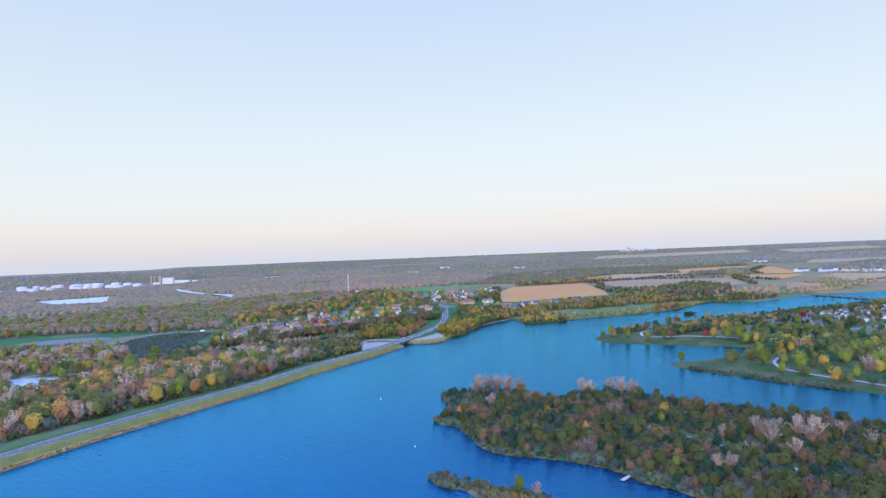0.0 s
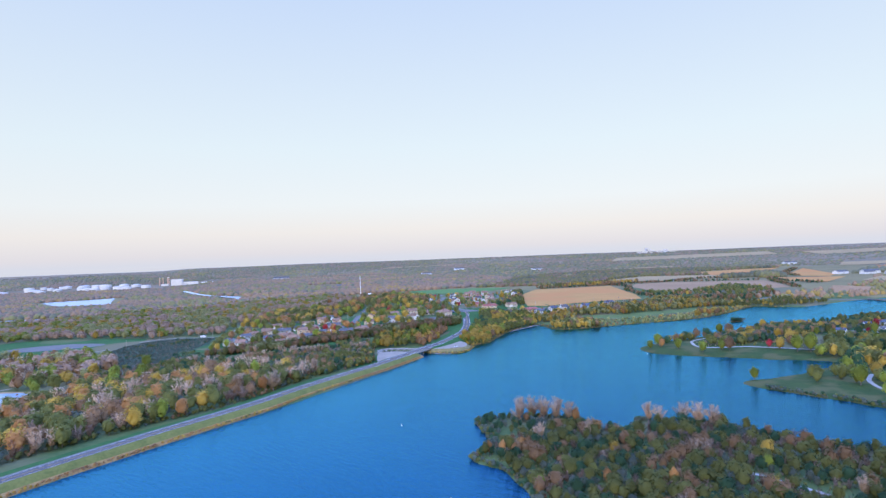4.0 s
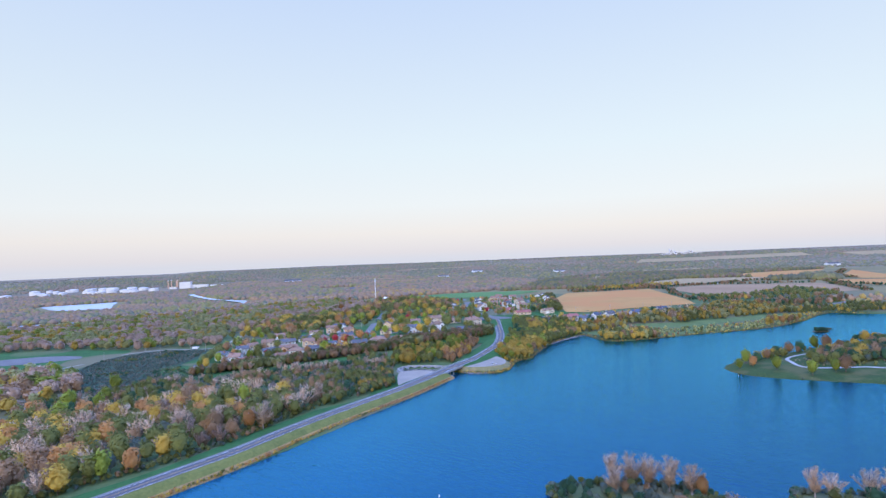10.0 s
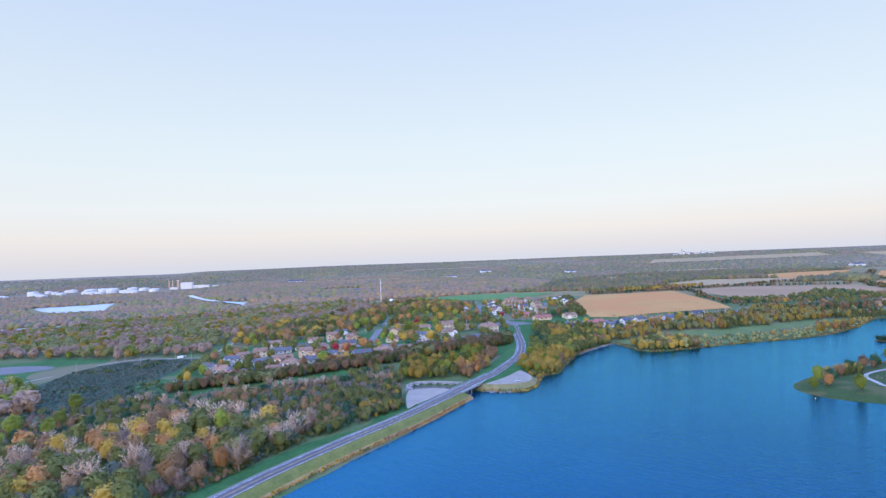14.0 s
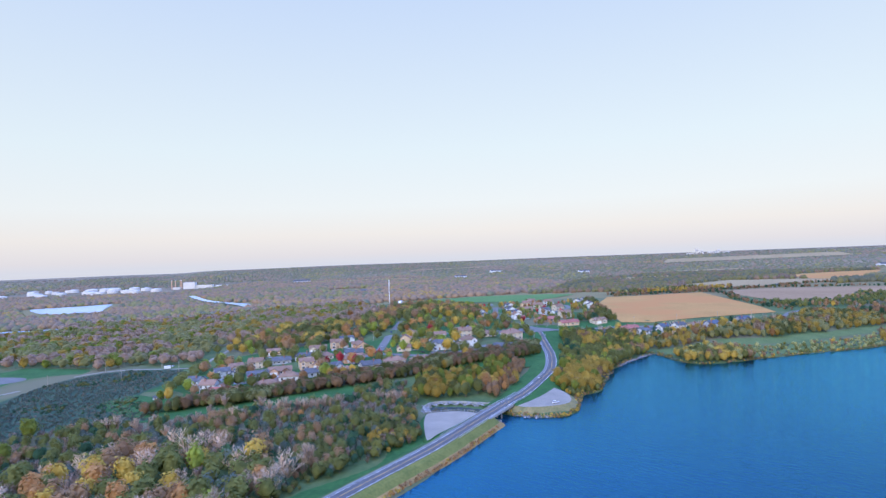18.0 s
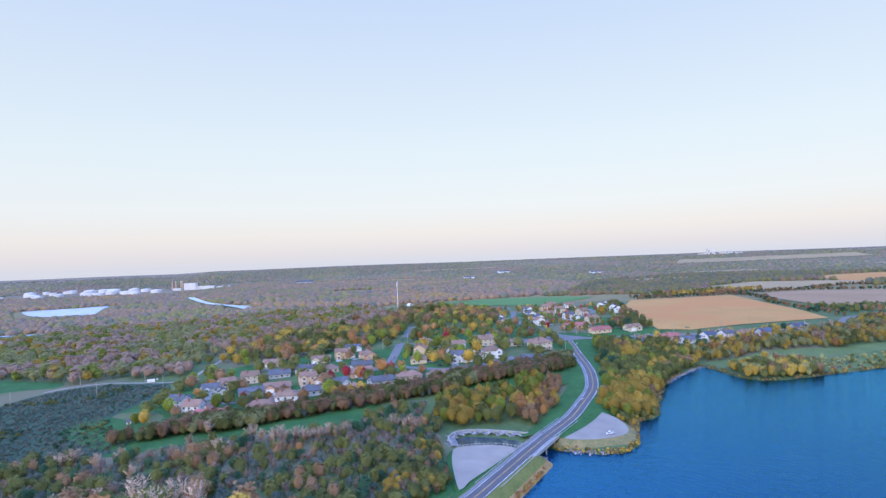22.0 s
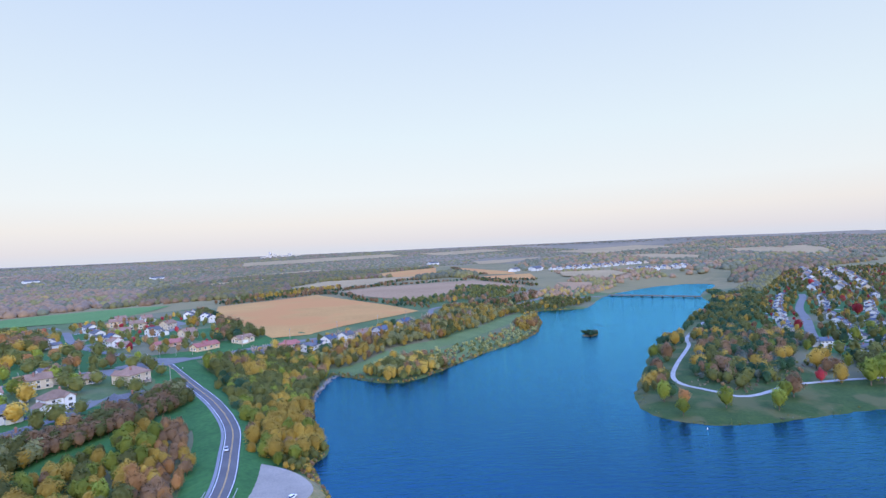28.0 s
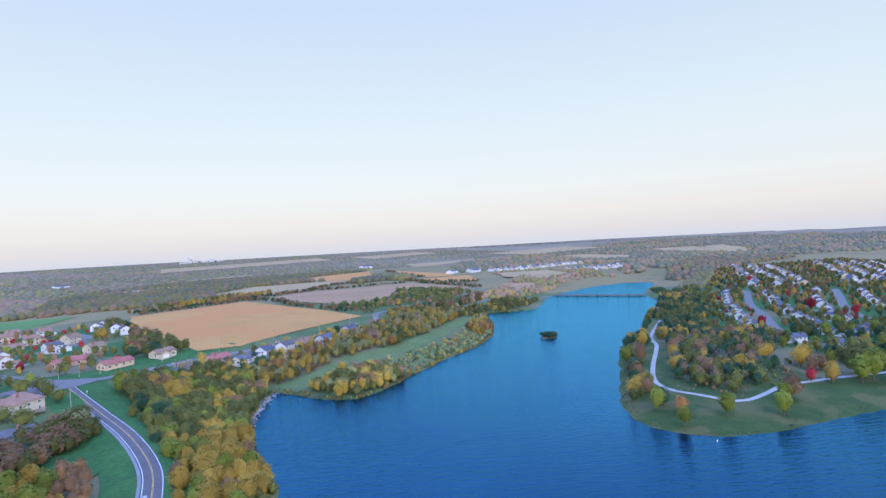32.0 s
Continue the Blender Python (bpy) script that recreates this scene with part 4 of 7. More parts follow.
def joined(zone, kind, i, level, x, y, z, h, rz, wide):
    """Adds far trees to the joined crowns of a zone."""
    v, out = proto(kind, i, level)
    c, s = np.cos(rz)[:, None], np.sin(rz)[:, None]
    k = (h / 10)[:, None]
    px = (v[None, :, 0] * c - v[None, :, 1] * s) * k * wide + x[:, None]
    py = (v[None, :, 0] * s + v[None, :, 1] * c) * k * wide + y[:, None]
    pz = v[None, :, 2] * k + z[:, None]
    STUFF.setdefault(zone, {}).setdefault(kind, []).append(np.stack([px, py, pz, out[None, :, 0] * c - out[None, :, 1] * s, out[None, :, 0] * s + out[None, :, 1] * c, np.broadcast_to(out[None, :, 2], px.shape)], -1).reshape(-1, 6))


TRUNKS = []
# clear ground inside the far woods: river, pond, slough, industry
VOID = [[(-560, 1650), (-480, 1400), (-420, 1230), (-350, 1100), (-305, 940), (-260, 940), (-262, 1030), (-300, 1130), (-362, 1210), (-440, 1370), (-530, 1650)],
        [(-392, -36), (-345, -44), (-308, -56), (-300, -88), (-318, -104), (-350, -128)],
        [(-930, 1420), (-850, 1240), (-780, 1110), (-700, 1080), (-620, 1090), (-660, 1340), (-715, 1530), (-790, 1490)], [(-120, 1450), (-110, 1280), (-20, 1240), (15, 1400), (-40, 1480)], [(-760, 660), (-640, 665), (-530, 672), (-555, 782), (-770, 782)],
        [(-1360, 2150), (-1340, 2330), (-860, 2460), (-520, 2420), (-540, 2230), (-860, 2230)], LOT_R, LOT_L, [(-45, 10), (-45, 46), (-10, 46), (12, 20)]]
BLOCKED = []      # (x, y, radius) of houses and other things that stand clear of trees


def scatter(rng, outline, gap, keep=1.0, clear=4.5, lines=True, wet=False):
    o = np.array(outline, float)
    lo, hi = o.min(0), o.max(0)
    X, Y = np.meshgrid(np.arange(lo[0], hi[0], gap), np.arange(lo[1], hi[1], gap))
    X, Y = X.ravel(), Y.ravel()
    X, Y = X + rng.uniform(-0.46, 0.46, len(X)) * gap, Y + rng.uniform(-0.46, 0.46, len(Y)) * gap
    ok = (signed(X, Y, o) < 0) & (rng.uniform(size=len(X)) < keep)
    X, Y = X[ok], Y[ok]
    near = (X > -700) & (X < 1300) & (Y > -1000) & (Y < 700)
    dl = np.full(len(X), 500.0)
    dl[near] = signed(X[near], Y[near], SHORE)
    ok = (dl > 1.5) | wet
    if lines:
        for line in LINES:
            lo2, hi2 = line.min(0) - 15, line.max(0) + 15
            c = (X > lo2[0]) & (X < hi2[0]) & (Y > lo2[1]) & (Y < hi2[1])
            if c.any():
                d = np.full(len(X), 99.0)
                d[c] = to_line(X[c], Y[c], line)
                ok &= d > clear + (3.5 if line is LINES[0] else 0)
    for void in VOID:
        ok &= signed(X, Y, np.array(void, float)) > 3
    for field in FIELDS:
        ok &= signed(X, Y, np.array(field, float)) > 2
    for bx, by, br in BLOCKED:
        ok &= np.hypot(X - bx, Y - by) > br
    return X[ok], Y[ok]


def grow(zone, outline, gap, tall, mix, level=1, own=0, seed=1, keep=1.0, wide=1.0, clear=4.5, ref=(-95, -330), group="", clump=0.03, wet=False):
    """Fills an outline with trees. The nearest `own` ones to the plan point ref are things of their own, the rest is joined."""
    rng = np.random.default_rng(seed)
    X, Y = scatter(rng, outline, gap, keep, clear, wet=wet)
    if not len(X):
        return
    order = np.argsort(np.hypot(X - ref[0], Y - ref[1]))
    X, Y = X[order], Y[order]
    kinds, wts = list(mix), np.array(list(mix.values()), float)
    cum = np.cumsum(wts / wts.sum())
    # neighbours tend to be of one kind
    f = np.array([0.5 + 0.9 * noise.noise((x * clump, y * clump, seed * 1.7)) for x, y in zip(X, Y)])
    f = np.clip(f * 0.55 + rng.uniform(size=len(X)) * 0.45, 0, 0.999)
    which = np.searchsorted(cum, f)
    h = rng.uniform(tall[0], tall[1], len(X))
    rz, vi = rng.uniform(0, 6.28, len(X)), rng.integers(0, 3, len(X))
    Z = np.empty(len(X))
    close = (X > -700) & (X < 1300) & (Y > -1000) & (Y < 700)
    Z[close] = land(X[close], Y[close])
    Z[~close] = land(X[~close], Y[~close], np.full((~close).sum(), 500.0))
    if wet:
        Z[:] = 0.4
    hi_up = np.array([{"ba": 1.18, "go": 1.0, "re": 0.75, "dk": 0.9, "sh": 0.7, "pu": 0.8}.get(kinds[w], 1.0) for w in which])
    h = h * hi_up
    for j in range(min(own, len(X))):
        plant(kinds[which[j]], int(vi[j]), float(X[j]), float(Y[j]), float(h[j]), float(rz[j]), group or zone.replace("_", " "), wide, float(Z[j]) - 0.1)
    for w, kind in enumerate(kinds):
        for i in range(3):
            s = (which == w) & (vi == i)
            s[:own] = False
            if s.any():
                joined(zone, kind, i, level, X[s], Y[s], Z[s] - 0.1, h[s], rz[s], wide)
                if level not in (2, 4):
                    TRUNKS.append((zone, np.stack([X[s], Y[s], Z[s], h[s]], 1)))


def fringe(zone, box_lo, box_hi, count, tall, mix, seed):
    """Low growth along the waterline of the shore inside a box of the plan."""
    rng = np.random.default_rng(seed)
    p = SHORE[(SHORE[:, 0] > box_lo[0]) & (SHORE[:, 0] < box_hi[0]) & (SHORE[:, 1] > box_lo[1]) & (SHORE[:, 1] < box_hi[1])]
    q = p[rng.integers(0, len(p), count)] + rng.normal(scale=2.6, size=(count, 2))
    dl = signed(q[:, 0], q[:, 1], SHORE)
    q, dl = q[(dl > -0.8) & (dl < 5)], dl[(dl > -0.8) & (dl < 5)]
    Z = land(q[:, 0], q[:, 1], dl)
    kinds, wts = list(mix), np.array(list(mix.values()), float)
    which = rng.choice(len(kinds), len(q), p=wts / wts.sum())
    h, rz, vi = rng.uniform(tall[0], tall[1], len(q)), rng.uniform(0, 6.28, len(q)), rng.integers(0, 3, len(q))
    for w, kind in enumerate(kinds):
        for i in range(3):
            s = (which == w) & (vi == i)
            if s.any():
                joined(zone, kind, i, 2 if tall[1] < 2 else 3, q[s, 0], q[s, 1], Z[s] - 0.3, h[s], rz[s], 1.7)


def finish_woods():
    for zone, by_kind in STUFF.items():
        kinds = list(by_kind)
        vs = [np.concatenate(by_kind[k]) for k in kinds]
        v = np.concatenate(vs)
        me = mesh_quads(zone, v[:, :3], np.arange(len(v)).reshape(-1, 4), LEAF[kinds[0]], v[:, 3:])
        for k in kinds[1:]:
            me.materials.append(LEAF[k])
        me.polygons.foreach_set("material_index", np.repeat(np.arange(len(kinds)), [len(q) // 4 for q in vs]).astype(np.int32))
        most = sorted(kinds, key=lambda k: -len(by_kind[k]))[:3]
        tagged(new(zone, me), f"dense {zone.replace('_', ' ')}: " + ", ".join(LEAF_WORDS[k] for k in most) + " crowns", "woods", kind="stuff")
    zones = {}
    for zone, a in TRUNKS:
        zones.setdefault(zone, []).append(a)
    for zone, blocks in zones.items():
        a = np.concatenate(blocks)
        r, n = a[:, 3] * 0.018, len(a)
        ring = np.array([(1, 0), (-0.5, 0.87), (-0.5, -0.87)])
        low = np.stack([a[:, None, 0] + ring[None, :, 0] * r[:, None], a[:, None, 1] + ring[None, :, 1] * r[:, None], np.repeat(a[:, None, 2] - 0.5, 3, 1)], -1)
        top = np.stack([a[:, None, 0] + ring[None, :, 0] * r[:, None] * 0.5, a[:, None, 1] + ring[None, :, 1] * r[:, None] * 0.5, np.repeat((a[:, 2] + a[:, 3] * 0.7)[:, None], 3, 1)], -1)
        v = np.concatenate([low, top], 1).reshape(-1, 3)
        q = np.array([(0, 1, 4, 3), (1, 2, 5, 4), (2, 0, 3, 5)])
        f = (q[None] + 6 * np.arange(n)[:, None, None]).reshape(-1, 4)
        tagged(new(zone + "_trunks", mesh_quads("trunks", v, f, M_BARK)), f"grey-brown trunks inside the {zone.replace('_', ' ')}", "woods", kind="stuff")

# ---------------------------------------------------------------- houses
def gable_roof(bm, cx, cy, z, w, d, rise, along="x", over=0.5, thick=0.22):
    """Two roof slopes with an overhang; ridge along x or y."""
    hx, hy = w / 2 + over, d / 2 + over
    drop = over * rise / ((d if along == "x" else w) / 2)
    pts = []
    for dz in (0, thick):
        if along == "x":
            pts += [(cx - hx, cy - hy, z - drop + dz), (cx + hx, cy - hy, z - drop + dz), (cx + hx, cy, z + rise + dz), (cx - hx, cy, z + rise + dz), (cx - hx, cy + hy, z - drop + dz), (cx + hx, cy + hy, z - drop + dz)]
        else:
            pts += [(cx - hx, cy + hy, z - drop + dz), (cx - hx, cy - hy, z - drop + dz), (cx, cy - hy, z + rise + dz), (cx, cy + hy, z + rise + dz), (cx + hx, cy + hy, z - drop + dz), (cx + hx, cy - hy, z - drop + dz)]
    solid(bm, pts, [(6, 7, 8, 9), (9, 8, 11, 10), (3, 2, 1, 0), (4, 5, 2, 3), (0, 1, 7, 6), (5, 4, 10, 11), (1, 2, 8, 7), (2, 5, 11, 8), (3, 0, 6, 9), (4, 3, 9, 10)])


def hip_roof(bm, cx, cy, z, w, d, rise, over=0.5, thick=0.2):
    hx, hy = w / 2 + over, d / 2 + over
    rx = max(0.4, hx - hy)
    b = [(cx - hx, cy - hy), (cx + hx, cy - hy), (cx + hx, cy + hy), (cx - hx, cy + hy)]
    pts = [(x, y, z - 0.15) for x, y in b] + [(x, y, z - 0.15 + thick) for x, y in b] + [(cx - rx, cy, z + rise), (cx + rx, cy, z + rise)]
    solid(bm, pts, [(3, 2, 1, 0), (0, 1, 5, 4), (1, 2, 6, 5), (2, 3, 7, 6), (3, 0, 4, 7), (4, 5, 9, 8), (5, 6, 9), (6, 7, 8, 9), (7, 4, 8)])


def body(bm, cx, cy, w, d, h, rise, along="x"):
    """House body with gable ends."""
    x0, x1, y0, y1 = cx - w / 2, cx + w / 2, cy - d / 2, cy + d / 2
    z0 = -1.2
    if rise == 0:
        box(bm, cx, cy, (h + z0) / 2, w, d, h - z0)
        return
    p = [(x0, y0, z0), (x1, y0, z0), (x1, y1, z0), (x0, y1, z0), (x0, y0, h), (x1, y0, h), (x1, y1, h), (x0, y1, h)]
    if along == "x":
        p += [(x0, cy, h + rise), (x1, cy, h + rise)]
        f = [(3, 2, 1, 0), (0, 1, 5, 4), (1, 2, 6, 9, 5), (2, 3, 7, 6), (3, 0, 4, 8, 7), (4, 5, 9, 8), (6, 7, 8, 9)]
    else:
        p += [(cx, y0, h + rise), (cx, y1, h + rise)]
        f = [(3, 2, 1, 0), (0, 1, 5, 8, 4), (1, 2, 6, 5), (2, 3, 7, 9, 6), (3, 0, 4, 7), (5, 6, 9, 8), (7, 4, 8, 9)]
    solid(bm, p, f)


WIN = {}


def window(root, x, y, z, side, w=1.3, h=1.4, key=""):
    """Frame with a glass pane; side: 0 front, 1 right, 2 back, 3 left."""
    if (w, h) not in WIN:
        bm = bmesh.new()
        for sx in (-1, 1):
            box(bm, sx * (w / 2 + 0.06), -0.03, 0, 0.14, 0.12, h + 0.26)
        for sz in (-1, 1):
            box(bm, 0, -0.03, sz * (h / 2 + 0.06), w, 0.12, 0.14)
        box(bm, 0, -0.02, 0, 0.06, 0.08, h)
        fr = bpy.data.meshes.new("window")
        bm.to_mesh(fr)
        bm.free()
        fr.materials.append(M_TRIM)
        bm = bmesh.new()
        box(bm, 0, 0.0, 0, w, 0.05, h)
        pa = bpy.data.meshes.new("pane")
        bm.to_mesh(pa)
        bm.free()
        pa.materials.append(M_GLASS)
        WIN[(w, h)] = (fr, pa)
    fr, pa = WIN[(w, h)]
    ob = new("window", fr)
    ob.parent = root
    ob.matrix_basis = Matrix.Translation((x, y, z)) @ Matrix.Rotation(side * math.pi / 2, 4, "Z")
    g = new("pane", pa)
    g.parent = ob
    return ob


def garage_door(root, x, y, w=4.8, h=2.2):
    bm = bmesh.new()
    for k in range(4):
        box(bm, 0, 0, (k + 0.5) * h / 4, w, 0.08, h / 4 - 0.04)
    box(bm, 0, 0.03, h / 2, w, 0.04, h)
    ob = part("garage_door", bm, M_TRIM, root, "white panelled garage door")
    ob.location = (x, y - 0.05, 0.05)


def front_door(root, x, y):
    bm = bmesh.new()
    box(bm, 0, 0, 1.05, 1.0, 0.08, 2.1)
    for k in (-1, 1):
        box(bm, k * 0.22, -0.05, 1.45, 0.28, 0.04, 0.8)
        box(bm, k * 0.22, -0.05, 0.55, 0.28, 0.04, 0.6)
    ob = part("door", bm, M_BRICK, root, "dark red front door")
    ob.location = (x, y - 0.05, 0.1)


def chimney(root, x, y, z):
    bm = bmesh.new()
    box(bm, 0, 0, 0, 0.8, 0.8, 2.6)
    box(bm, 0, 0, 1.35, 1.0, 1.0, 0.16)
    box(bm, 0, 0, 1.55, 0.35, 0.35, 0.35)
    ob = part("chimney", bm, M_BRICK, root)
    ob.location = (x, y, z)


WALL_WORDS = {"white": "white", "cream": "cream", "tan": "tan", "grey": "grey", "peach": "peach-coloured brick"}
ROOF_WORDS = {"brown": "brown", "pinkbrown": "faded red-brown", "grey": "grey", "red": "dark red", "blue": "blue-grey"}


def two_storey(wall, roof, w=11.5, d=8.5, hip=False, garage=-1, detail=2, deck=False):
    root = empty("house")
    wm, rm = WALL[wall], ROOF[roof]
    h, rise = 5.5, d * 0.30
    bm = bmesh.new()
    body(bm, 0, 0, w, d, h, 0 if hip else rise - 0.05)
    part("wall", bm, wm, root)
    bm = bmesh.new()
    if hip:
        hip_roof(bm, 0, 0, h, w, d, rise + 0.3)
    else:
        gable_roof(bm, 0, 0, h, w, d, rise)
    part("roof", bm, rm, root)
    # projecting gable
    gx = w * 0.27 * -garage
    bm = bmesh.new()
    body(bm, gx, -d / 2 - 0.6, w * 0.36, 1.6, h - 0.1, w * 0.36 * 0.36, "y")
    part("front_gable", bm, wm, root)
    bm = bmesh.new()
    gable_roof(bm, gx, -d / 2 + 0.6, h - 0.1, w * 0.36, 4.0, w * 0.36 * 0.38, "y", 0.4)
    part("gable_roof", bm, rm, root)
    # garage wing
    cx, cy = garage * (w / 2 + 1.4), -d / 2 + 0.8
    bm = bmesh.new()
    body(bm, cx, cy, 6.6, 7.0, 2.8, 1.7, "y")
    part("garage_wall", bm, wm, root)
    bm = bmesh.new()
    gable_roof(bm, cx, cy, 2.8, 6.6, 7.0, 1.8, "y", 0.4)
    part("garage_roof", bm, rm, root)
    garage_door(root, cx, cy - 3.5)
    front_door(root, 0.2 * w * garage * 0.4, -d / 2 - 0.02)
    window(root, gx, -d / 2 - 1.42, 1.5, 0, 1.9, 1.5)
    window(root, gx, -d / 2 - 1.42, 4.2, 0, 1.7, 1.4)
    window(root, garage * w * 0.25, -d / 2 - 0.03, 4.2, 0, 1.4, 1.3)
    for k in (-0.3, 0.05, 0.34):
        window(root, k * w, d / 2 + 0.03, 4.2, 2, 1.3, 1.3)
        if detail > 1:
            window(root, k * w, d / 2 + 0.03, 1.5, 2, 1.7 if k > 0 else 1.3, 1.5)
    for s, sx in ((1, w / 2 + 0.03), (3, -w / 2 - 0.03)):
        window(root, sx, 1.6, 4.2, s)
        if detail > 1:
            window(root, sx, -1.2 if s == 1 else 1.8, 1.6, s)
    chimney(root, -garage * w * 0.2, d * 0.2, h + rise * 0.6 + 0.6)
    if deck:
        bm = bmesh.new()
        box(bm, 0, d / 2 + 1.8, 0.9, w * 0.6, 3.6, 0.16)
        for k in (-1, 0, 1):
            box(bm, k * w * 0.28, d / 2 + 3.4, 0.0, 0.16, 0.16, 1.8)
        box(bm, 0, d / 2 + 3.55, 1.85, w * 0.6, 0.08, 0.1)
        for k in np.linspace(-w * 0.3, w * 0.3, 12):
            box(bm, float(k), d / 2 + 3.55, 1.4, 0.06, 0.06, 0.9)
        part("deck", bm, M_WOOD, root, "weathered wooden deck")
    return tagged(root, f"{WALL_WORDS[wall]} two-storey house with a {ROOF_WORDS[roof]} shingle roof", "house")


def ranch(wall, roof, w=17.0, d=9.0, hip=False, garage=-1, detail=2):
    root = empty("house")
    wm, rm = WALL[wall], ROOF[roof]
    h, rise = 3.0, d * 0.27
    bm = bmesh.new()
    body(bm, 0, 0, w, d, h, 0 if hip else rise - 0.05)
    part("wall", bm, wm, root)
    bm = bmesh.new()
    if hip:
        hip_roof(bm, 0, 0, h, w, d, rise + 0.2)
    else:
        gable_roof(bm, 0, 0, h, w, d, rise)
    part("roof", bm, rm, root)
    cx = garage * w * 0.27
    bm = bmesh.new()
    body(bm, cx, -d / 2 - 1.0, 6.8, 3.4, 2.9, 2.0, "y")
    part("front_gable", bm, wm, root)
    bm = bmesh.new()
    gable_roof(bm, cx, -d / 2 + 0.6, 2.9, 6.8, 6.8, 2.1, "y", 0.4)
    part("gable_roof", bm, rm, root)
    bm = bmesh.new()
    gx = -garage * w * 0.24
    body(bm, gx, -d / 2 - 0.4, 5.0, 1.6, 2.9, 1.6, "y")
    part("bay_gable", bm, wm, root)
    bm = bmesh.new()
    gable_roof(bm, gx, -d / 2 + 1.0, 2.9, 5.0, 4.6, 1.7, "y", 0.4)
    part("bay_roof", bm, rm, root)
    garage_door(root, cx, -d / 2 - 2.7)
    front_door(root, garage * 1.0, -d / 2 - 0.02)
    window(root, gx, -d / 2 - 1.22, 1.6, 0, 1.9, 1.5)
    window(root, -garage * 0.8, -d / 2 - 0.03, 1.6, 0, 1.3, 1.3)
    for k in (-0.36, -0.12, 0.14, 0.37):
        window(root, k * w, d / 2 + 0.03, 1.6, 2, 1.7 if abs(k) < 0.2 else 1.3, 1.5 if abs(k) < 0.2 else 1.3)
    if detail > 1:
        for s, sx in ((1, w / 2 + 0.03), (3, -w / 2 - 0.03)):
            window(root, sx, 1.8, 1.6, s)
            window(root, sx, -1.8, 1.6, s)
    chimney(root, gx * 0.6, d * 0.15, h + rise * 0.8 + 0.5)
    return tagged(root, f"{WALL_WORDS[wall]} one-storey house with a {ROOF_WORDS[roof]} shingle roof", "house")


DESIGN = {
    "A": two_storey("white", "pinkbrown", 10.5, 9, deck=True), "B": two_storey("cream", "brown", 12, 9), "C": two_storey("white", "grey", 11, 8.5, garage=1),
    "D": two_storey("tan", "pinkbrown", 11, 8.5, garage=1), "E": two_storey("white", "brown", 13, 10, hip=True, deck=True), "F": two_storey("cream", "pinkbrown", 15, 12, hip=True, deck=True),
    "G": ranch("peach", "pinkbrown"), "H": ranch("grey", "grey", 15, 9, garage=1), "I": ranch("cream", "pinkbrown", 16, 9, hip=True), "J": ranch("tan", "red", 20, 8),
    "K": ranch("white", "grey", 15, 9, garage=1), "L": ranch("cream", "brown", 15, 9), "M": two_storey("grey", "blue", 11, 8.5), "N": two_storey("white", "blue", 10, 8.5, garage=1, detail=1),
    "O": two_storey("white", "grey", 10.5, 8.5, detail=1), "P": ranch("peach", "red", 24, 8),
}
PLACED = set()


def settle(key, x, y, yaw, group):
    """Stands a house of a design on the ground; yaw: degrees its front turns from facing south."""
    z = land1(x, y)
    m = pose(x, y, z + 0.25, 0, 0, yaw)
    if key in PLACED:
        ob = copy_thing(DESIGN[key], m)
    else:
        PLACED.add(key)
        ob = DESIGN[key]
        ob.matrix_basis = m
    s = 1.0 if x > 390 else 1.15
    ob.scale = (s, s, s)
    ob["group"] = group
    BLOCKED.append((x, y, 7.5))
    return ob


LOW_ROW = [("C", -212, 160, 150), ("A", -197, 138, 165), ("J", -181, 120, 170), ("C", -197, 190, 20), ("D", -188, 206, 30), ("H", -165, 173, 10), ("I", -152, 128, 175), ("E", -136, 134, 180),
           ("G", -147, 180, 5), ("H", -117, 152, 190), ("D", -125, 190, 10), ("K", -103, 168, 20)]
for key, x, y, a in LOW_ROW:
    settle(key, x, y, a, "houses of the low street")
TOP_ROW = [("B", -172, 222, 175), ("G", -160, 288, 0), ("H", -150, 230, 185), ("K", -129, 238, 180), ("L", -117, 276, 0), ("I", -111, 225, 190), ("D", -98, 282, 5), ("K", -88, 318, 10), ("G", -73, 267, -80), ("H", -82, 224, 185),
           ("G", -84, 196, 20), ("I", -92, 142, 200), ("H", -70, 156, 195), ("I", -49, 160, 190)]
for key, x, y, a in TOP_ROW:
    settle(key, x, y, a, "houses of the middle streets")
EAST_ROW = [("L", -35, 218, 80), ("D", -28, 254, 80), ("D", -18, 288, 85), ("I", -27, 152, 180), ("C", -4, 198, 0), ("A", 7, 248, 0), ("H", -8, 156, 180), ("B", 37, 263, 170), ("L", 57, 246, 175), ("E", 26, 200, 5), ("F", 77, 224, 200),
            ("P", -52, 378, 100), ("H", 54, 178, 170), ("K", 55, 296, 180), ("L", -190, 497, 20), ("K", -148, 440, 20)]
for key, x, y, a in EAST_ROW:
    settle(key, x, y, a, "houses of the middle streets")
UPPER_ROW = [("A", 133, 384, 90), ("C", 168, 529, -90), ("C", 150, 464, -90), ("N", 144, 416, -90), ("A", 108, 530, 90), ("O", 101, 448, 90), ("D", 203, 552, 160), ("G", 178, 482, 170), ("B", 206, 506, 160), ("C", 186, 424, 10), ("A", 240, 556, 170),
             ("B", 222, 466, 200), ("B", 194, 372, 190), ("P", 158, 338, 190), ("J", 168, 296, 190), ("O", 284, 540, 60), ("O", 300, 556, 60), ("N", 276, 470, 70), ("N", 284, 500, 60), ("A", 222, 584, 170)]
for key, x, y, a in UPPER_ROW:
    settle(key, x, y, a, "houses of the upper streets")
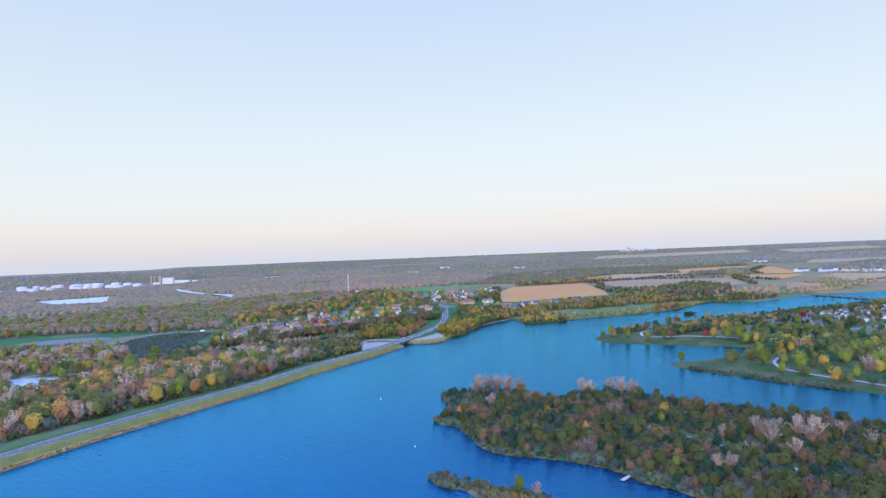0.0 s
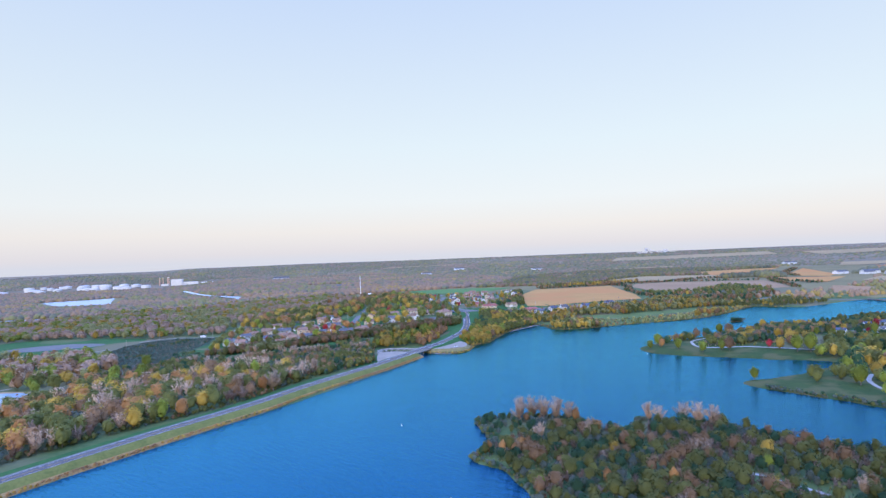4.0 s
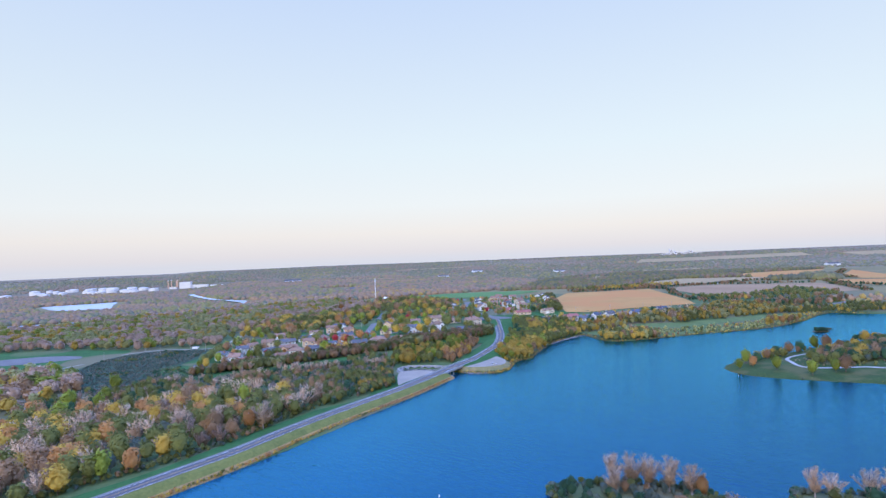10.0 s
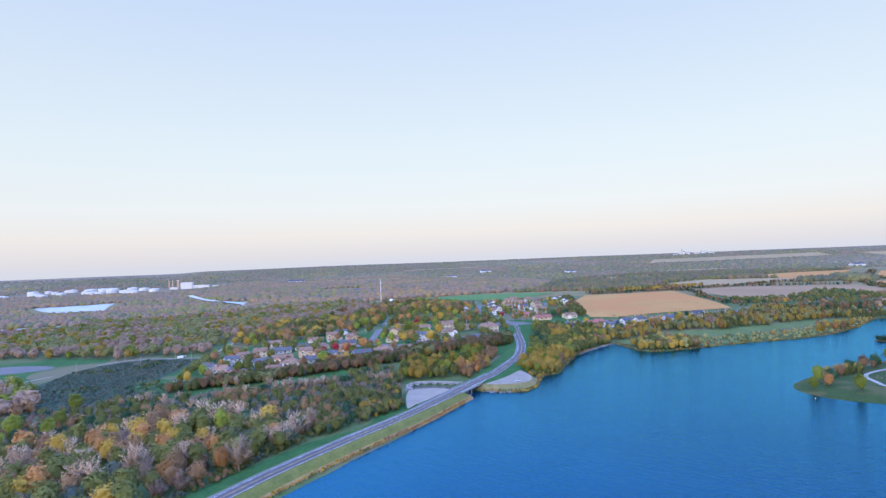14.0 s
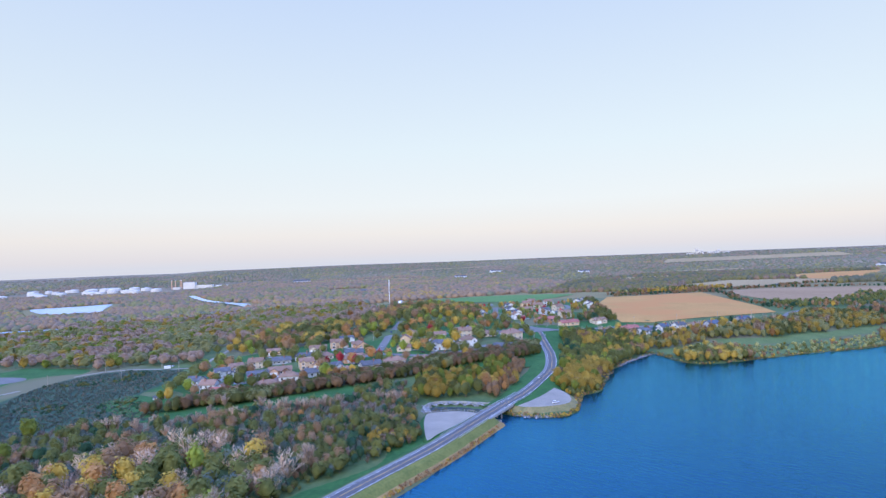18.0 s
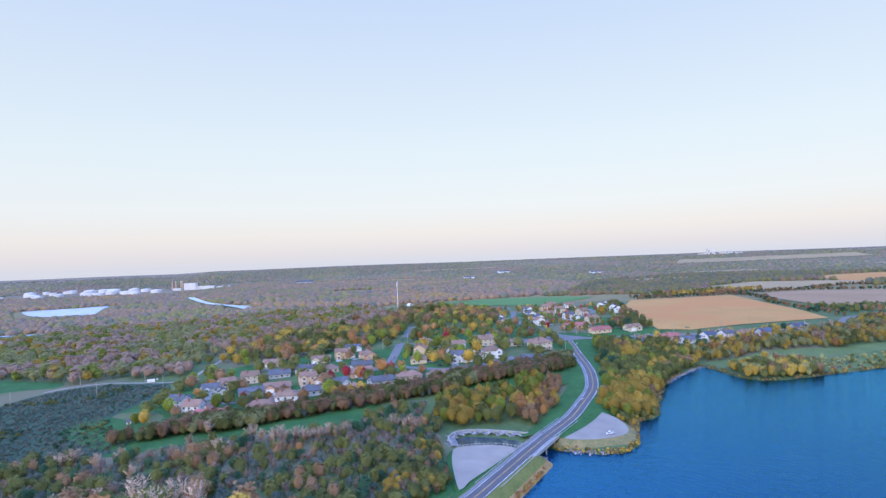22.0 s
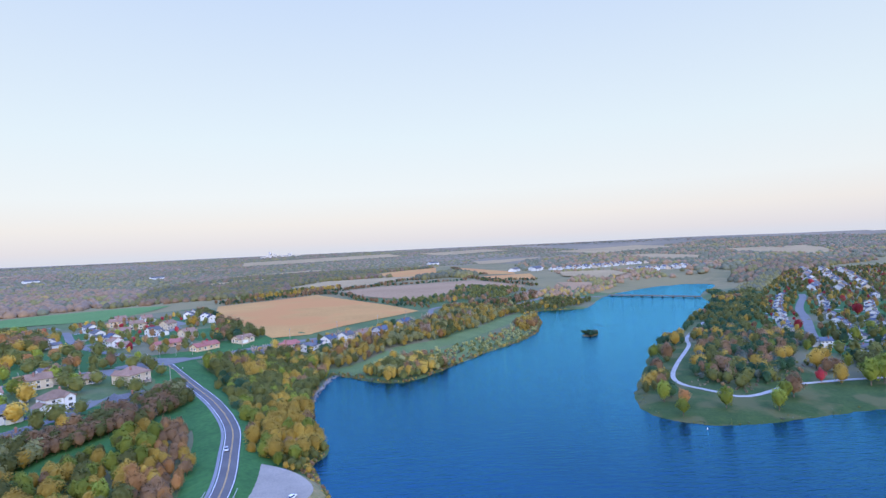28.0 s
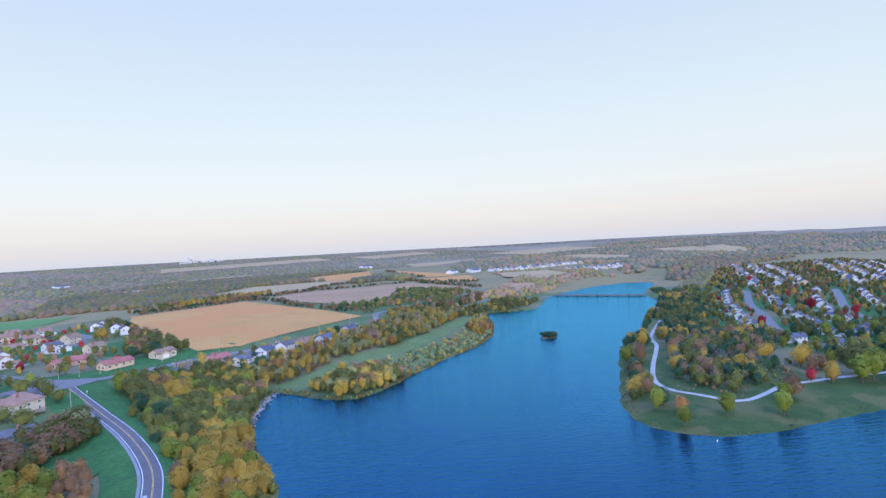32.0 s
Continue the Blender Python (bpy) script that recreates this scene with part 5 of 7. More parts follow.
SHORE_ROW = [("H", 184, 246, 200), ("J", 222, 256, 195), ("K", 234, 241, 195), ("N", 252, 236, 190), ("O", 268, 231, 190), ("L", 286, 228, 190), ("M", 296, 214, 185), ("M", 342, 226, 180), ("L", 207, 300, 10)]
for key, x, y, a in SHORE_ROW:
    settle(key, x, y, a, "houses along the farm road")
EAST_A = [("N", 772, -42, 170), ("O", 735, -46, 170), ("N", 700, -50, 175), ("O", 668, -54, 175), ("N", 640, -58, 180), ("O", 608, -64, 172), ("N", 575, -70, 172), ("O", 539, -76, 170), ("M", 509, -82, 170), ("N", 480, -89, 170),
          ("O", 737, -88, -5), ("N", 700, -93, -5), ("O", 668, -97, -5), ("N", 635, -100, -5), ("M", 605, -104, -8), ("O", 557, -114, -10), ("N", 521, -121, -10), ("O", 495, -127, -10), ("M", 470, -134, -10), ("C", 445, -138, -10)]
for key, x, y, a in EAST_A:
    settle(key, x, y, a, "pale houses of the eastern streets").scale = (0.84, 0.84, 0.84)
EAST_B = [("N", 410, -122, 120), ("C", 402, -143, 100), ("O", 672, -138, 175), ("N", 640, -140, 175), ("O", 611, -142, 175), ("C", 575, -145, 175), ("N", 545, -148, 172), ("O", 505, -155, 165), ("M", 455, -164, 170), ("N", 438, -160, 160), ("C", 759, -140, 175),
          ("O", 744, -182, 0), ("N", 718, -184, 0), ("O", 680, -184, 0), ("C", 642, -184, 0), ("N", 597, -186, -5), ("O", 560, -192, -8), ("M", 520, -204, -10), ("N", 485, -206, -10)]
for key, x, y, a in EAST_B:
    settle(key, x, y, a, "pale houses of the eastern streets").scale = (0.84, 0.84, 0.84)


# simple distant houses, each a thing with body and roof
def far_house(wall, roof):
    root = empty("distant_house")
    bm = bmesh.new()
    body(bm, 0, 0, 13, 9.5, 5.4, 3.0)
    body(bm, 4, -5, 6, 6, 3.0, 1.6, "y")
    part("wall", bm, WALL[wall], root)
    bm = bmesh.new()
    gable_roof(bm, 0, 0, 5.4, 13, 9.5, 3.1)
    gable_roof(bm, 4, -5, 3.0, 6, 6, 1.7, "y")
    part("roof", bm, ROOF[roof], root)
    for x in (-4, 0, 4):
        window(root, x, 4.8, 4.0, 2, 1.6, 1.5)
    return tagged(root, f"distant {WALL_WORDS[wall]} house with a {ROOF_WORDS[roof]} roof", "house", "distant houses")


FAR = [far_house("white", "blue"), far_house("white", "grey"), far_house("cream", "grey"), far_house("white", "brown")]
far_rng = np.random.default_rng(5)
far_spots = []
for x0, y0, x1, y1, rows, count in ((850, -70, 1330, 0, 3, 13), (850, -190, 1400, -150, 4, 14), (1290, 560, 1600, 470, 3, 12), (1230, 330, 1420, 250, 3, 7)):
    for r in range(rows):
        for c in range(count):
            f = (c + far_rng.uniform(-0.2, 0.2)) / count
            far_spots.append((x0 + (x1 - x0) * f + r * 4, y0 + (y1 - y0) * f - r * 30 + far_rng.uniform(-4, 4)))
for k, (x, y) in enumerate(far_spots):
    m = pose(x, y, land1(x, y) + 0.2, 0, 0, far_rng.uniform(-20, 20) + 180 * (k % 2))
    if k < 4:
        FAR[k].matrix_basis = m
    else:
        copy_thing(FAR[k % 4], m)
    BLOCKED.append((x, y, 10.0))

# farm buildings and sheds scattered in the middle distance
def barn(wall, roof, w, d, h):
    root = empty("barn")
    bm = bmesh.new()
    body(bm, 0, 0, w, d, h, d * 0.2)
    part("wall", bm, WALL[wall], root)
    bm = bmesh.new()
    gable_roof(bm, 0, 0, h, w, d, d * 0.2 + 0.05, over=0.3)
    part("roof", bm, ROOF[roof], root)
    bm = bmesh.new()
    box(bm, 0, -d / 2 - 0.06, 1.9, 4.0, 0.1, 3.8)
    for s in (-1, 1):
        box(bm, s * 1.0, -d / 2 - 0.13, 1.9, 0.12, 0.06, 3.6)
    part("sliding_door", bm, M_STEEL, root)
    return tagged(root, f"long low {WALL_WORDS[wall]} shed with a {ROOF_WORDS[roof]} roof", "barn", "far sheds")


BARN = barn("white", "grey", 34, 14, 5)
BARN.matrix_basis = pose(-60, 1175, land1(-60, 1175), 0, 0, 10)
for x, y, a, s in ((-20, 1190, 0, 1.2), (-230, 2090, 5, 2.0), (640, 2300, 8, 1.5), (400, 1960, 0, 1.3), (900, 1900, 5, 1.4), (1230, 640, 10, 1.2), (1290, 610, -5, 1.3), (1260, 590, 5, 1.1), (780, 700, 20, 0.6), (60, 850, 10, 0.5), (1700, 1300, 0, 1.5)):
    copy_thing(BARN, pose(x, y, land1(x, y), 0, 0, a)).scale = (s, s, s)

# arched white hut beside the radio mast
hut = empty("arched_hut", pose(27, 775, land1(27, 775), 0, 0, 20))
bm = bmesh.new()
arc = [(7.0 * math.cos(a), 6.5 * math.sin(a)) for a in np.linspace(0, math.pi, 13)]
front = [bm.verts.new((x, -9, z)) for x, z in arc]
rear = [bm.verts.new((x, 9, z)) for x, z in arc]
for k in range(12):
    bm.faces.new((front[k], front[k + 1], rear[k + 1], rear[k]))
part("shell", bm, M_TRIM, hut)
for y in (-8.9, 8.9):
    bm = bmesh.new()
    bm.faces.new([bm.verts.new((x * 0.98, y, z * 0.98)) for x, z in arc])
    bmesh.ops.solidify(bm, geom=bm.faces[:], thickness=0.2)
    part("end_wall", bm, M_TANK, hut)
bm = bmesh.new()
box(bm, 0, -9.1, 1.9, 4.2, 0.15, 3.8)
part("door", bm, M_STEEL, hut)
hut.scale = (0.62, 0.62, 0.62)
tagged(hut, "white arched metal storage hut on grass beside woods", "hut")
BLOCKED.append((27, 775, 14.0))

# driveways
def driveway(x, y, yaw, length=9.0, width=5.5):
    a = radians(yaw)
    f, s = np.array([math.sin(a), -math.cos(a)]), np.array([math.cos(a), math.sin(a)])
    p0 = np.array([x, y]) + s * -3.8 + f * 6.5
    q = [p0 - s * width / 2, p0 + s * width / 2, p0 + s * width / 2 + f * length, p0 - s * width / 2 + f * length]
    ob = sheet("driveway", [(u, v, land1(u, v) + 0.3) for u, v in q], [(0, 1, 2, 3)], M_CONC)
    tagged(ob, "pale concrete driveway", "driveway", kind="structure")


for rows in (LOW_ROW, TOP_ROW, EAST_ROW, UPPER_ROW, EAST_A, EAST_B):
    for key, x, y, a in rows:
        driveway(x, y, a)

# ---------------------------------------------------------------- road bridge over the spillway
i0 = i_b0
bz = float(Z_MAIN[i0])
bdir = Vector((MAIN[i_br][0] - MAIN[i0][0], MAIN[i_br][1] - MAIN[i0][1], 0))
blen = bdir.length + 4
bmid = Vector(((MAIN[i_br][0] + MAIN[i0][0]) / 2, (MAIN[i_br][1] + MAIN[i0][1]) / 2, 0))
bridge = empty("road_bridge", Matrix.Translation((bmid.x, bmid.y, bz)) @ Matrix.Rotation(math.atan2(bdir.y, bdir.x), 4, "Z"))
tagged(bridge, "pale concrete road bridge with railings over the spillway", "bridge")
bm = bmesh.new()
box(bm, 0, 0, -0.48, blen, 11.8, 0.8)
part("deck", bm, M_CONC, bridge)
for s in (-1, 1):
    bm = bmesh.new()
    box(bm, 0, s * 5.75, 0.25, blen, 0.3, 0.6)
    part("parapet", bm, M_CONC, bridge)
    for zr in (0.85, 1.15):
        bm = bmesh.new()
        tube(bm, (-blen / 2, s * 5.75, zr), (blen / 2, s * 5.75, zr), 0.06, 0.06, 6)
        part("rail", bm, M_STEEL, bridge)
    for k in range(13):
        bm = bmesh.new()
        box(bm, -blen / 2 + k * blen / 12, s * 5.75, 0.9, 0.14, 0.14, 0.6)
        part("post", bm, M_STEEL, bridge)
for k in (-0.33, 0, 0.33):
    for s in (-4.5, -1.5, 1.5, 4.5):
        bm = bmesh.new()
        tube(bm, (k * blen, s, -7.5), (k * blen, s, -0.9), 0.45, 0.45, 8)
        part("pier", bm, M_CONC, bridge)
    bm = bmesh.new()
    box(bm, k * blen, 0, -1.1, 0.9, 10.5, 0.6)
    part("pier_cap", bm, M_CONC, bridge)
for s in (-1, 1):
    bm = bmesh.new()
    box(bm, s * (blen / 2 - 0.6), 0, -3.6, 1.2, 11.6, 5.6)
    part("abutment", bm, M_CONC, bridge)
BLOCKED.append((bmid.x, bmid.y, 16))


def rail_run(name, line, z, label, gap=4.0):
    """A guard rail: posts and two beams along a line."""
    root = empty(name)
    tagged(root, label, "guard rail")
    for k, (p, q) in enumerate(zip(line[:-1], line[1:])):
        bm = bmesh.new()
        a, b = Vector((*p[:2], z[k] + 0.62)), Vector((*q[:2], z[k + 1] + 0.62))
        tube(bm, a, b, 0.13, 0.13, 5)
        part("beam", bm, M_STEEL, root)
        bm = bmesh.new()
        box(bm, p[0], p[1], z[k] + 0.3, 0.16, 0.16, 0.8)
        part("post", bm, M_WOOD, root)
    return root


g0, g1 = max(0, i_b0 - 8), i_b0 + 1
for off in (-5.9, 5.9):
    rail_run("guard_rail", side_line(MAIN[g0:g1], off), Z_MAIN[g0:g1] - 0.1, "steel guard rail beside the bridge approach")
    rail_run("guard_rail", side_line(MAIN[i_br:i_br + 6], off), Z_MAIN[i_br:i_br + 6] - 0.1, "steel guard rail beside the bridge approach")

# stone lining of the spillway basin, and the fence beside it
def boulders(name, outline_line, count, size, zfun, label, seed):
    rng = np.random.default_rng(seed)
    bm0 = bmesh.new()
    bmesh.ops.create_icosphere(bm0, subdivisions=1, radius=1.0)
    base = np.array([v.co[:] for v in bm0.verts])
    faces = np.array([[v.index for v in f.verts] for f in bm0.faces])
    bm0.free()
    V, F = [], []
    for k in range(count):
        i = rng.integers(0, len(outline_line) - 1)
        t = rng.uniform()
        p = outline_line[i] * (1 - t) + outline_line[i + 1] * t
        o = rng.normal(scale=1.5, size=2)
        s = size * rng.uniform(0.5, 1.3, 3)
        v = base * (1 + rng.uniform(-0.22, 0.22, (len(base), 1))) * s
        a = rng.uniform(0, 6.28)
        v = np.stack([v[:, 0] * math.cos(a) - v[:, 1] * math.sin(a), v[:, 0] * math.sin(a) + v[:, 1] * math.cos(a), v[:, 2] * 0.7], 1)
        F.append(faces + len(base) * k)
        V.append(v + np.array([p[0] + o[0], p[1] + o[1], zfun(p[0] + o[0], p[1] + o[1])]))
    ob = sheet(name, np.concatenate(V), np.concatenate(F), M_STONE)
    return tagged(ob, label, "riprap", kind="stuff")


basin = spline([(-42, 24), (-41, 36), (-34, 45), (-20, 42), (-6, 34), (4, 26), (9, 20)], 2)
boulders("spillway_riprap", basin, 700, 0.6, lambda x, y: 1.3 + 0.7 * math.sin(x), "grey boulders lining the spillway basin", 3)
abut = spline([(10, 6), (18, -1), (28, -5)], 2)
boulders("abutment_riprap", abut, 120, 0.6, lambda x, y: 0.5, "grey boulders below the bridge abutment", 4)
tip = spline([(-12, -12), (-6, -10), (-2, -2)], 2)
boulders("dam_end_riprap", tip, 60, 0.6, lambda x, y: 0.5, "grey boulders at the end of the dam", 5)
basin_wall = spline([(-43, 24), (-42, 38), (-34, 47.5), (-19, 44.5), (-4, 36), (6, 27)], 2.5)
bm = bmesh.new()
for p, q in zip(basin_wall[:-1], basin_wall[1:]):
    d = Vector((*(q - p), 0))
    box(bm, (p[0] + q[0]) / 2, (p[1] + q[1]) / 2, 0.9, d.length + 0.2, 0.7, 2.6, math.atan2(d.y, d.x))
tagged(part("spillway_wall", bm, M_CONC), "pale concrete rim of the spillway basin", "retaining wall", kind="structure")
fence = empty("yard_fence")
tagged(fence, "low post-and-rail fence along the gravel yard", "fence")
fl = spline([(-43, 15.5), (-30, 15), (-20, 12.5), (-12, 5.5)], 2.0)
for p, q in zip(fl[:-1], fl[1:]):
    bm = bmesh.new()
    box(bm, p[0], p[1], 3.7, 0.16, 0.16, 1.5)
    part("post", bm, M_PALEPOLE, fence)
    bm = bmesh.new()
    tube(bm, (p[0], p[1], 4.2), (q[0], q[1], 4.2), 0.06, 0.06, 4)
    part("rail", bm, M_PALEPOLE, fence)

# ---------------------------------------------------------------- cars
def car(paint_name, colour, word):
    paint = surface(paint_name, tuple(c * 0.92 for c in colour), colour, 0.5, 4, 0.25, spec=0.5)
    root = empty("car")
    bm = bmesh.new()
    prof = [(-2.25, 0.35), (2.2, 0.35), (2.28, 0.62), (2.1, 0.86), (1.1, 0.98), (-1.9, 1.02), (-2.25, 0.9)]
    n = len(prof)
    solid(bm, [(x, -0.88, z) for x, z in prof] + [(x, 0.88, z) for x, z in prof],
          [tuple(range(n - 1, -1, -1)), tuple(range(n, 2 * n))] + [(i, (i + 1) % n, n + (i + 1) % n, n + i) for i in range(n)])
    bmesh.ops.recalc_face_normals(bm, faces=bm.faces[:])
    part("body", bm, paint, root)
    bm = bmesh.new()
    low, top = [(1.15, 0.98), (-1.95, 1.02)], [(0.45, 1.48), (-1.5, 1.48)]
    solid(bm, [(low[0][0], -0.82, 0.97), (low[0][0], 0.82, 0.97), (low[1][0], 0.82, 1.0), (low[1][0], -0.82, 1.0), (top[0][0], -0.66, 1.46), (top[0][0], 0.66, 1.46), (top[1][0], 0.66, 1.46), (top[1][0], -0.66, 1.46)],
          [(0, 1, 5, 4), (1, 2, 6, 5), (2, 3, 7, 6), (3, 0, 4, 7), (4, 5, 6, 7)])
    part("windows", bm, M_GLASS, root, "dark car windows")
    bm = bmesh.new()
    box(bm, -0.52, 0, 1.49, 1.95, 1.34, 0.06)
    part("roof", bm, paint, root)
    for x in (-1.4, 1.4):
        for y in (-0.85, 0.85):
            bm = bmesh.new()
            tube(bm, (x, y - 0.1, 0.33), (x, y + 0.1, 0.33), 0.33, 0.33, 12)
            wheel = part("wheel", bm, M_RUBBER, root)
            bm = bmesh.new()
            s = 1 if y > 0 else -1
            tube(bm, (x, y + s * 0.1, 0.33), (x, y + s * 0.115, 0.33), 0.2, 0.2, 10)
            part("rim", bm, M_STEEL, wheel)
    for y in (-0.62, 0.62):
        bm = bmesh.new()
        box(bm, 2.22, y, 0.7, 0.08, 0.36, 0.16)
        part("headlight", bm, M_TRIM, root)
        bm = bmesh.new()
        box(bm, -2.24, y, 0.78, 0.06, 0.3, 0.18)
        part("tail_light", bm, ROOF["red"], root)
    return tagged(root, f"{word} parked car with dark windows", "car", "cars")


CARS = [car("white_car_paint", (0.78, 0.78, 0.78), "white"), car("blue_car_paint", (0.05, 0.12, 0.30), "dark blue"), car("silver_car_paint", (0.42, 0.44, 0.47), "silver"), car("dark_car_paint", (0.03, 0.03, 0.035), "black")]


def lift_of(x, y):
    return land1(x, y) + 0.34


spots = [(0, 40, 11, 4.02, 20)] + [(k, x, y, lift_of(x, y), a) for k, x, y, a in (
    (1, -192, 222, 20), (1, -186, 224, 30), (2, -52, 250, 78), (1, -34, 345, 80), (0, 60, 240, 60), (3, -20, 190, 10), (1, 10, 190, 10), (2, 26, 189, 100), (1, 30, 188, 100), (0, 176, 247, 10), (1, 180, 255, 20), (2, 190, 254, 20), (3, 172, 298, 10),
    (0, -260, 280, 100), (1, 97, 250, 20), (2, 101, 254, 20))]
first = set()
for k, x, y, z, a in spots:
    m = pose(x, y, z, 0, 0, a)
    if k in first:
        copy_thing(CARS[k], m)
    else:
        first.add(k)
        CARS[k].matrix_basis = m
j = int(np.argmin(np.hypot(MAIN[:, 0] - 52, MAIN[:, 1] - 76)))
d = MAIN[j + 1] - MAIN[j - 1]
p = side_line(MAIN, -1.9)[j]
copy_thing(CARS[2], pose(p[0], p[1], float(Z_MAIN[j]) + 0.02, 0, 0, math.degrees(math.atan2(d[1], d[0])) + 180))

# white van and sheds on the western meadow
van = empty("box_trailer", pose(-262, 268, land1(-262, 268) + 0.2, 0, 0, 20))
bm = bmesh.new()
box(bm, 0, 0, 1.75, 6.0, 2.3, 2.4)
part("body", bm, M_TRIM, van)
for x in (-1.4, 1.2):
    for y in (-1.0, 1.0):
        bm = bmesh.new()
        tube(bm, (x, y - 0.1, 0.4), (x, y + 0.1, 0.4), 0.4, 0.4, 10)
        part("wheel", bm, M_RUBBER, van)
tagged(van, "white box trailer beside the gravel track", "trailer")


def shed(x, y, yaw, w, label):
    root = empty("garden_shed", pose(x, y, land1(x, y) + 0.1, 0, 0, yaw))
    bm = bmesh.new()
    body(bm, 0, 0, w, 2.8, 2.1, 0.9)
    part("wall", bm, WALL["white"], root)
    bm = bmesh.new()
    gable_roof(bm, 0, 0, 2.1, w, 2.8, 0.95, over=0.25, thick=0.12)
    part("roof", bm, ROOF["grey"], root)
    bm = bmesh.new()
    box(bm, 0, -1.43, 0.95, 1.4, 0.06, 1.9)
    part("door", bm, M_WOOD, root)
    BLOCKED.append((x, y, 6))
    return tagged(root, label, "shed", "sheds")


shed(-229, 130, 20, 4.0, "small white shed on the mown meadow")
shed(-234, 127, 20, 2.6, "small white hutch on the mown meadow")
shed(20, 232, 10, 3.4, "small white garden shed behind a house")

# ---------------------------------------------------------------- poles, mast, lamps
def utility_pole(h=10.5):
    root = empty("utility_pole")
    bm = bmesh.new()
    tube(bm, (0, 0, -1), (0, 0, h), 0.19, 0.13, 8)
    part("pole", bm, M_PALEPOLE, root)
    bm = bmesh.new()
    box(bm, 0, 0.16, h - 0.9, 2.4, 0.12, 0.14)
    part("crossarm", bm, M_WOOD, root)
    for x in (-1.05, -0.4, 0.4, 1.05):
        bm = bmesh.new()
        tube(bm, (x, 0.16, h - 0.84), (x, 0.16, h - 0.6), 0.06, 0.04, 6)
        part("insulator", bm, M_STEEL, root)
    return tagged(root, "weathered wooden utility pole with a crossarm", "utility pole", "utility poles")


POLE = utility_pole()
first_pole = True
for x, y in ((-318, 268), (-268, 272), (-245, 242), (-292, 232), (-345, 214), (-216, 352), (-205, 395), (150, 283), (196, 284), (240, 276), (285, 262), (330, 252), (375, 254), (60, 262), (98, 216), (30, 276), (-58, 300), (560, 296), (650, 270)):
    m = Matrix.Translation((x, y, land1(x, y))) @ Matrix.Rotation(x * 0.05, 4, "Z")
    if first_pole:
        POLE.matrix_basis, first_pole = m, False
    else:
        copy_thing(POLE, m)


def street_lamp():
    root = empty("street_lamp")
    bm = bmesh.new()
    tube(bm, (0, 0, 0), (0, 0, 8.5), 0.11, 0.07, 8)
    part("pole", bm, M_STEEL, root)
    bm = bmesh.new()
    tube(bm, (0, 0, 8.4), (1.8, 0, 8.9), 0.05, 0.04, 6)
    part("arm", bm, M_STEEL, root)
    bm = bmesh.new()
    box(bm, 2.05, 0, 8.9, 0.7, 0.28, 0.14)
    part("lamp_head", bm, M_TRIM, root)
    return tagged(root, "grey steel street lamp with a short arm", "street lamp", "street lamps")


LAMP = street_lamp()
LAMP.matrix_basis = pose(138, 286, land1(138, 286), 0, 0, 200)
for x, y, a in ((128, 292, 200), (104, 262, 40), (110, 430, 180), (-40, 260, 0), (-30, 330, 0)):
    copy_thing(LAMP, pose(x, y, land1(x, y), 0, 0, a))

mast = empty("radio_mast", Matrix.Translation((0, 730, land1(0, 730))))
tagged(mast, "tall pale steel lattice radio mast", "radio mast")
HM = 44.0
corners = [(1.0 * math.cos(a), 1.0 * math.sin(a)) for a in (0.5, 2.6, 4.7)]
for cx, cy in corners:
    bm = bmesh.new()
    tube(bm, (cx, cy, 0), (cx * 0.35, cy * 0.35, HM), 0.20, 0.13, 6)
    part("leg", bm, M_TRIM, mast)
bm = bmesh.new()
for k in range(16):
    z0, z1 = k * HM / 16, (k + 1) * HM / 16
    f0, f1 = 1 - 0.65 * z0 / HM, 1 - 0.65 * z1 / HM
    for i in range(3):
        a, b = corners[i], corners[(i + 1) % 3]
        tube(bm, (a[0] * f0, a[1] * f0, z0), (b[0] * f1, b[1] * f1, z1), 0.07, 0.07, 4)
        tube(bm, (a[0] * f1, a[1] * f1, z1), (b[0] * f1, b[1] * f1, z1), 0.06, 0.06, 4)
part("bracing", bm, M_TRIM, mast)
for z, s in ((HM + 1.5, 0.5), (HM - 2.0, 1.2), (HM - 5.0, 1.2)):
    for a in (0, 2.1, 4.2):
        bm = bmesh.new()
        box(bm, s * math.cos(a), s * math.sin(a), z, 0.4, 0.4, 2.4)
        part("antenna", bm, M_TRIM, mast)

# ---------------------------------------------------------------- industry far down the valley
def tank(r, h):
    root = empty("storage_tank")
    bm = bmesh.new()
    bmesh.ops.create_cone(bm, cap_ends=True, segments=28, radius1=r, radius2=r, depth=h, matrix=Matrix.Translation((0, 0, h / 2)))
    part("shell", bm, M_TANK, root)
    bm = bmesh.new()
    bmesh.ops.create_cone(bm, cap_ends=True, segments=28, radius1=r * 1.01, radius2=0.4, depth=r * 0.12, matrix=Matrix.Translation((0, 0, h + r * 0.06)))
    part("roof", bm, M_TANK, root)
    bm = bmesh.new()
    for k in range(14):
        a = 0.3 + k * 0.05
        box(bm, (r + 0.5) * math.cos(a), (r + 0.5) * math.sin(a), h * k / 14 + 0.4, 1.0, 1.0, 0.2)
    part("stair", bm, M_STEEL, root)
    return tagged(root, "round white oil storage tank", "storage tank", "storage tanks")


T_BIG, T_SMALL = tank(20, 12), tank(13, 11)
tank_rng = np.random.default_rng(11)
used_t = set()
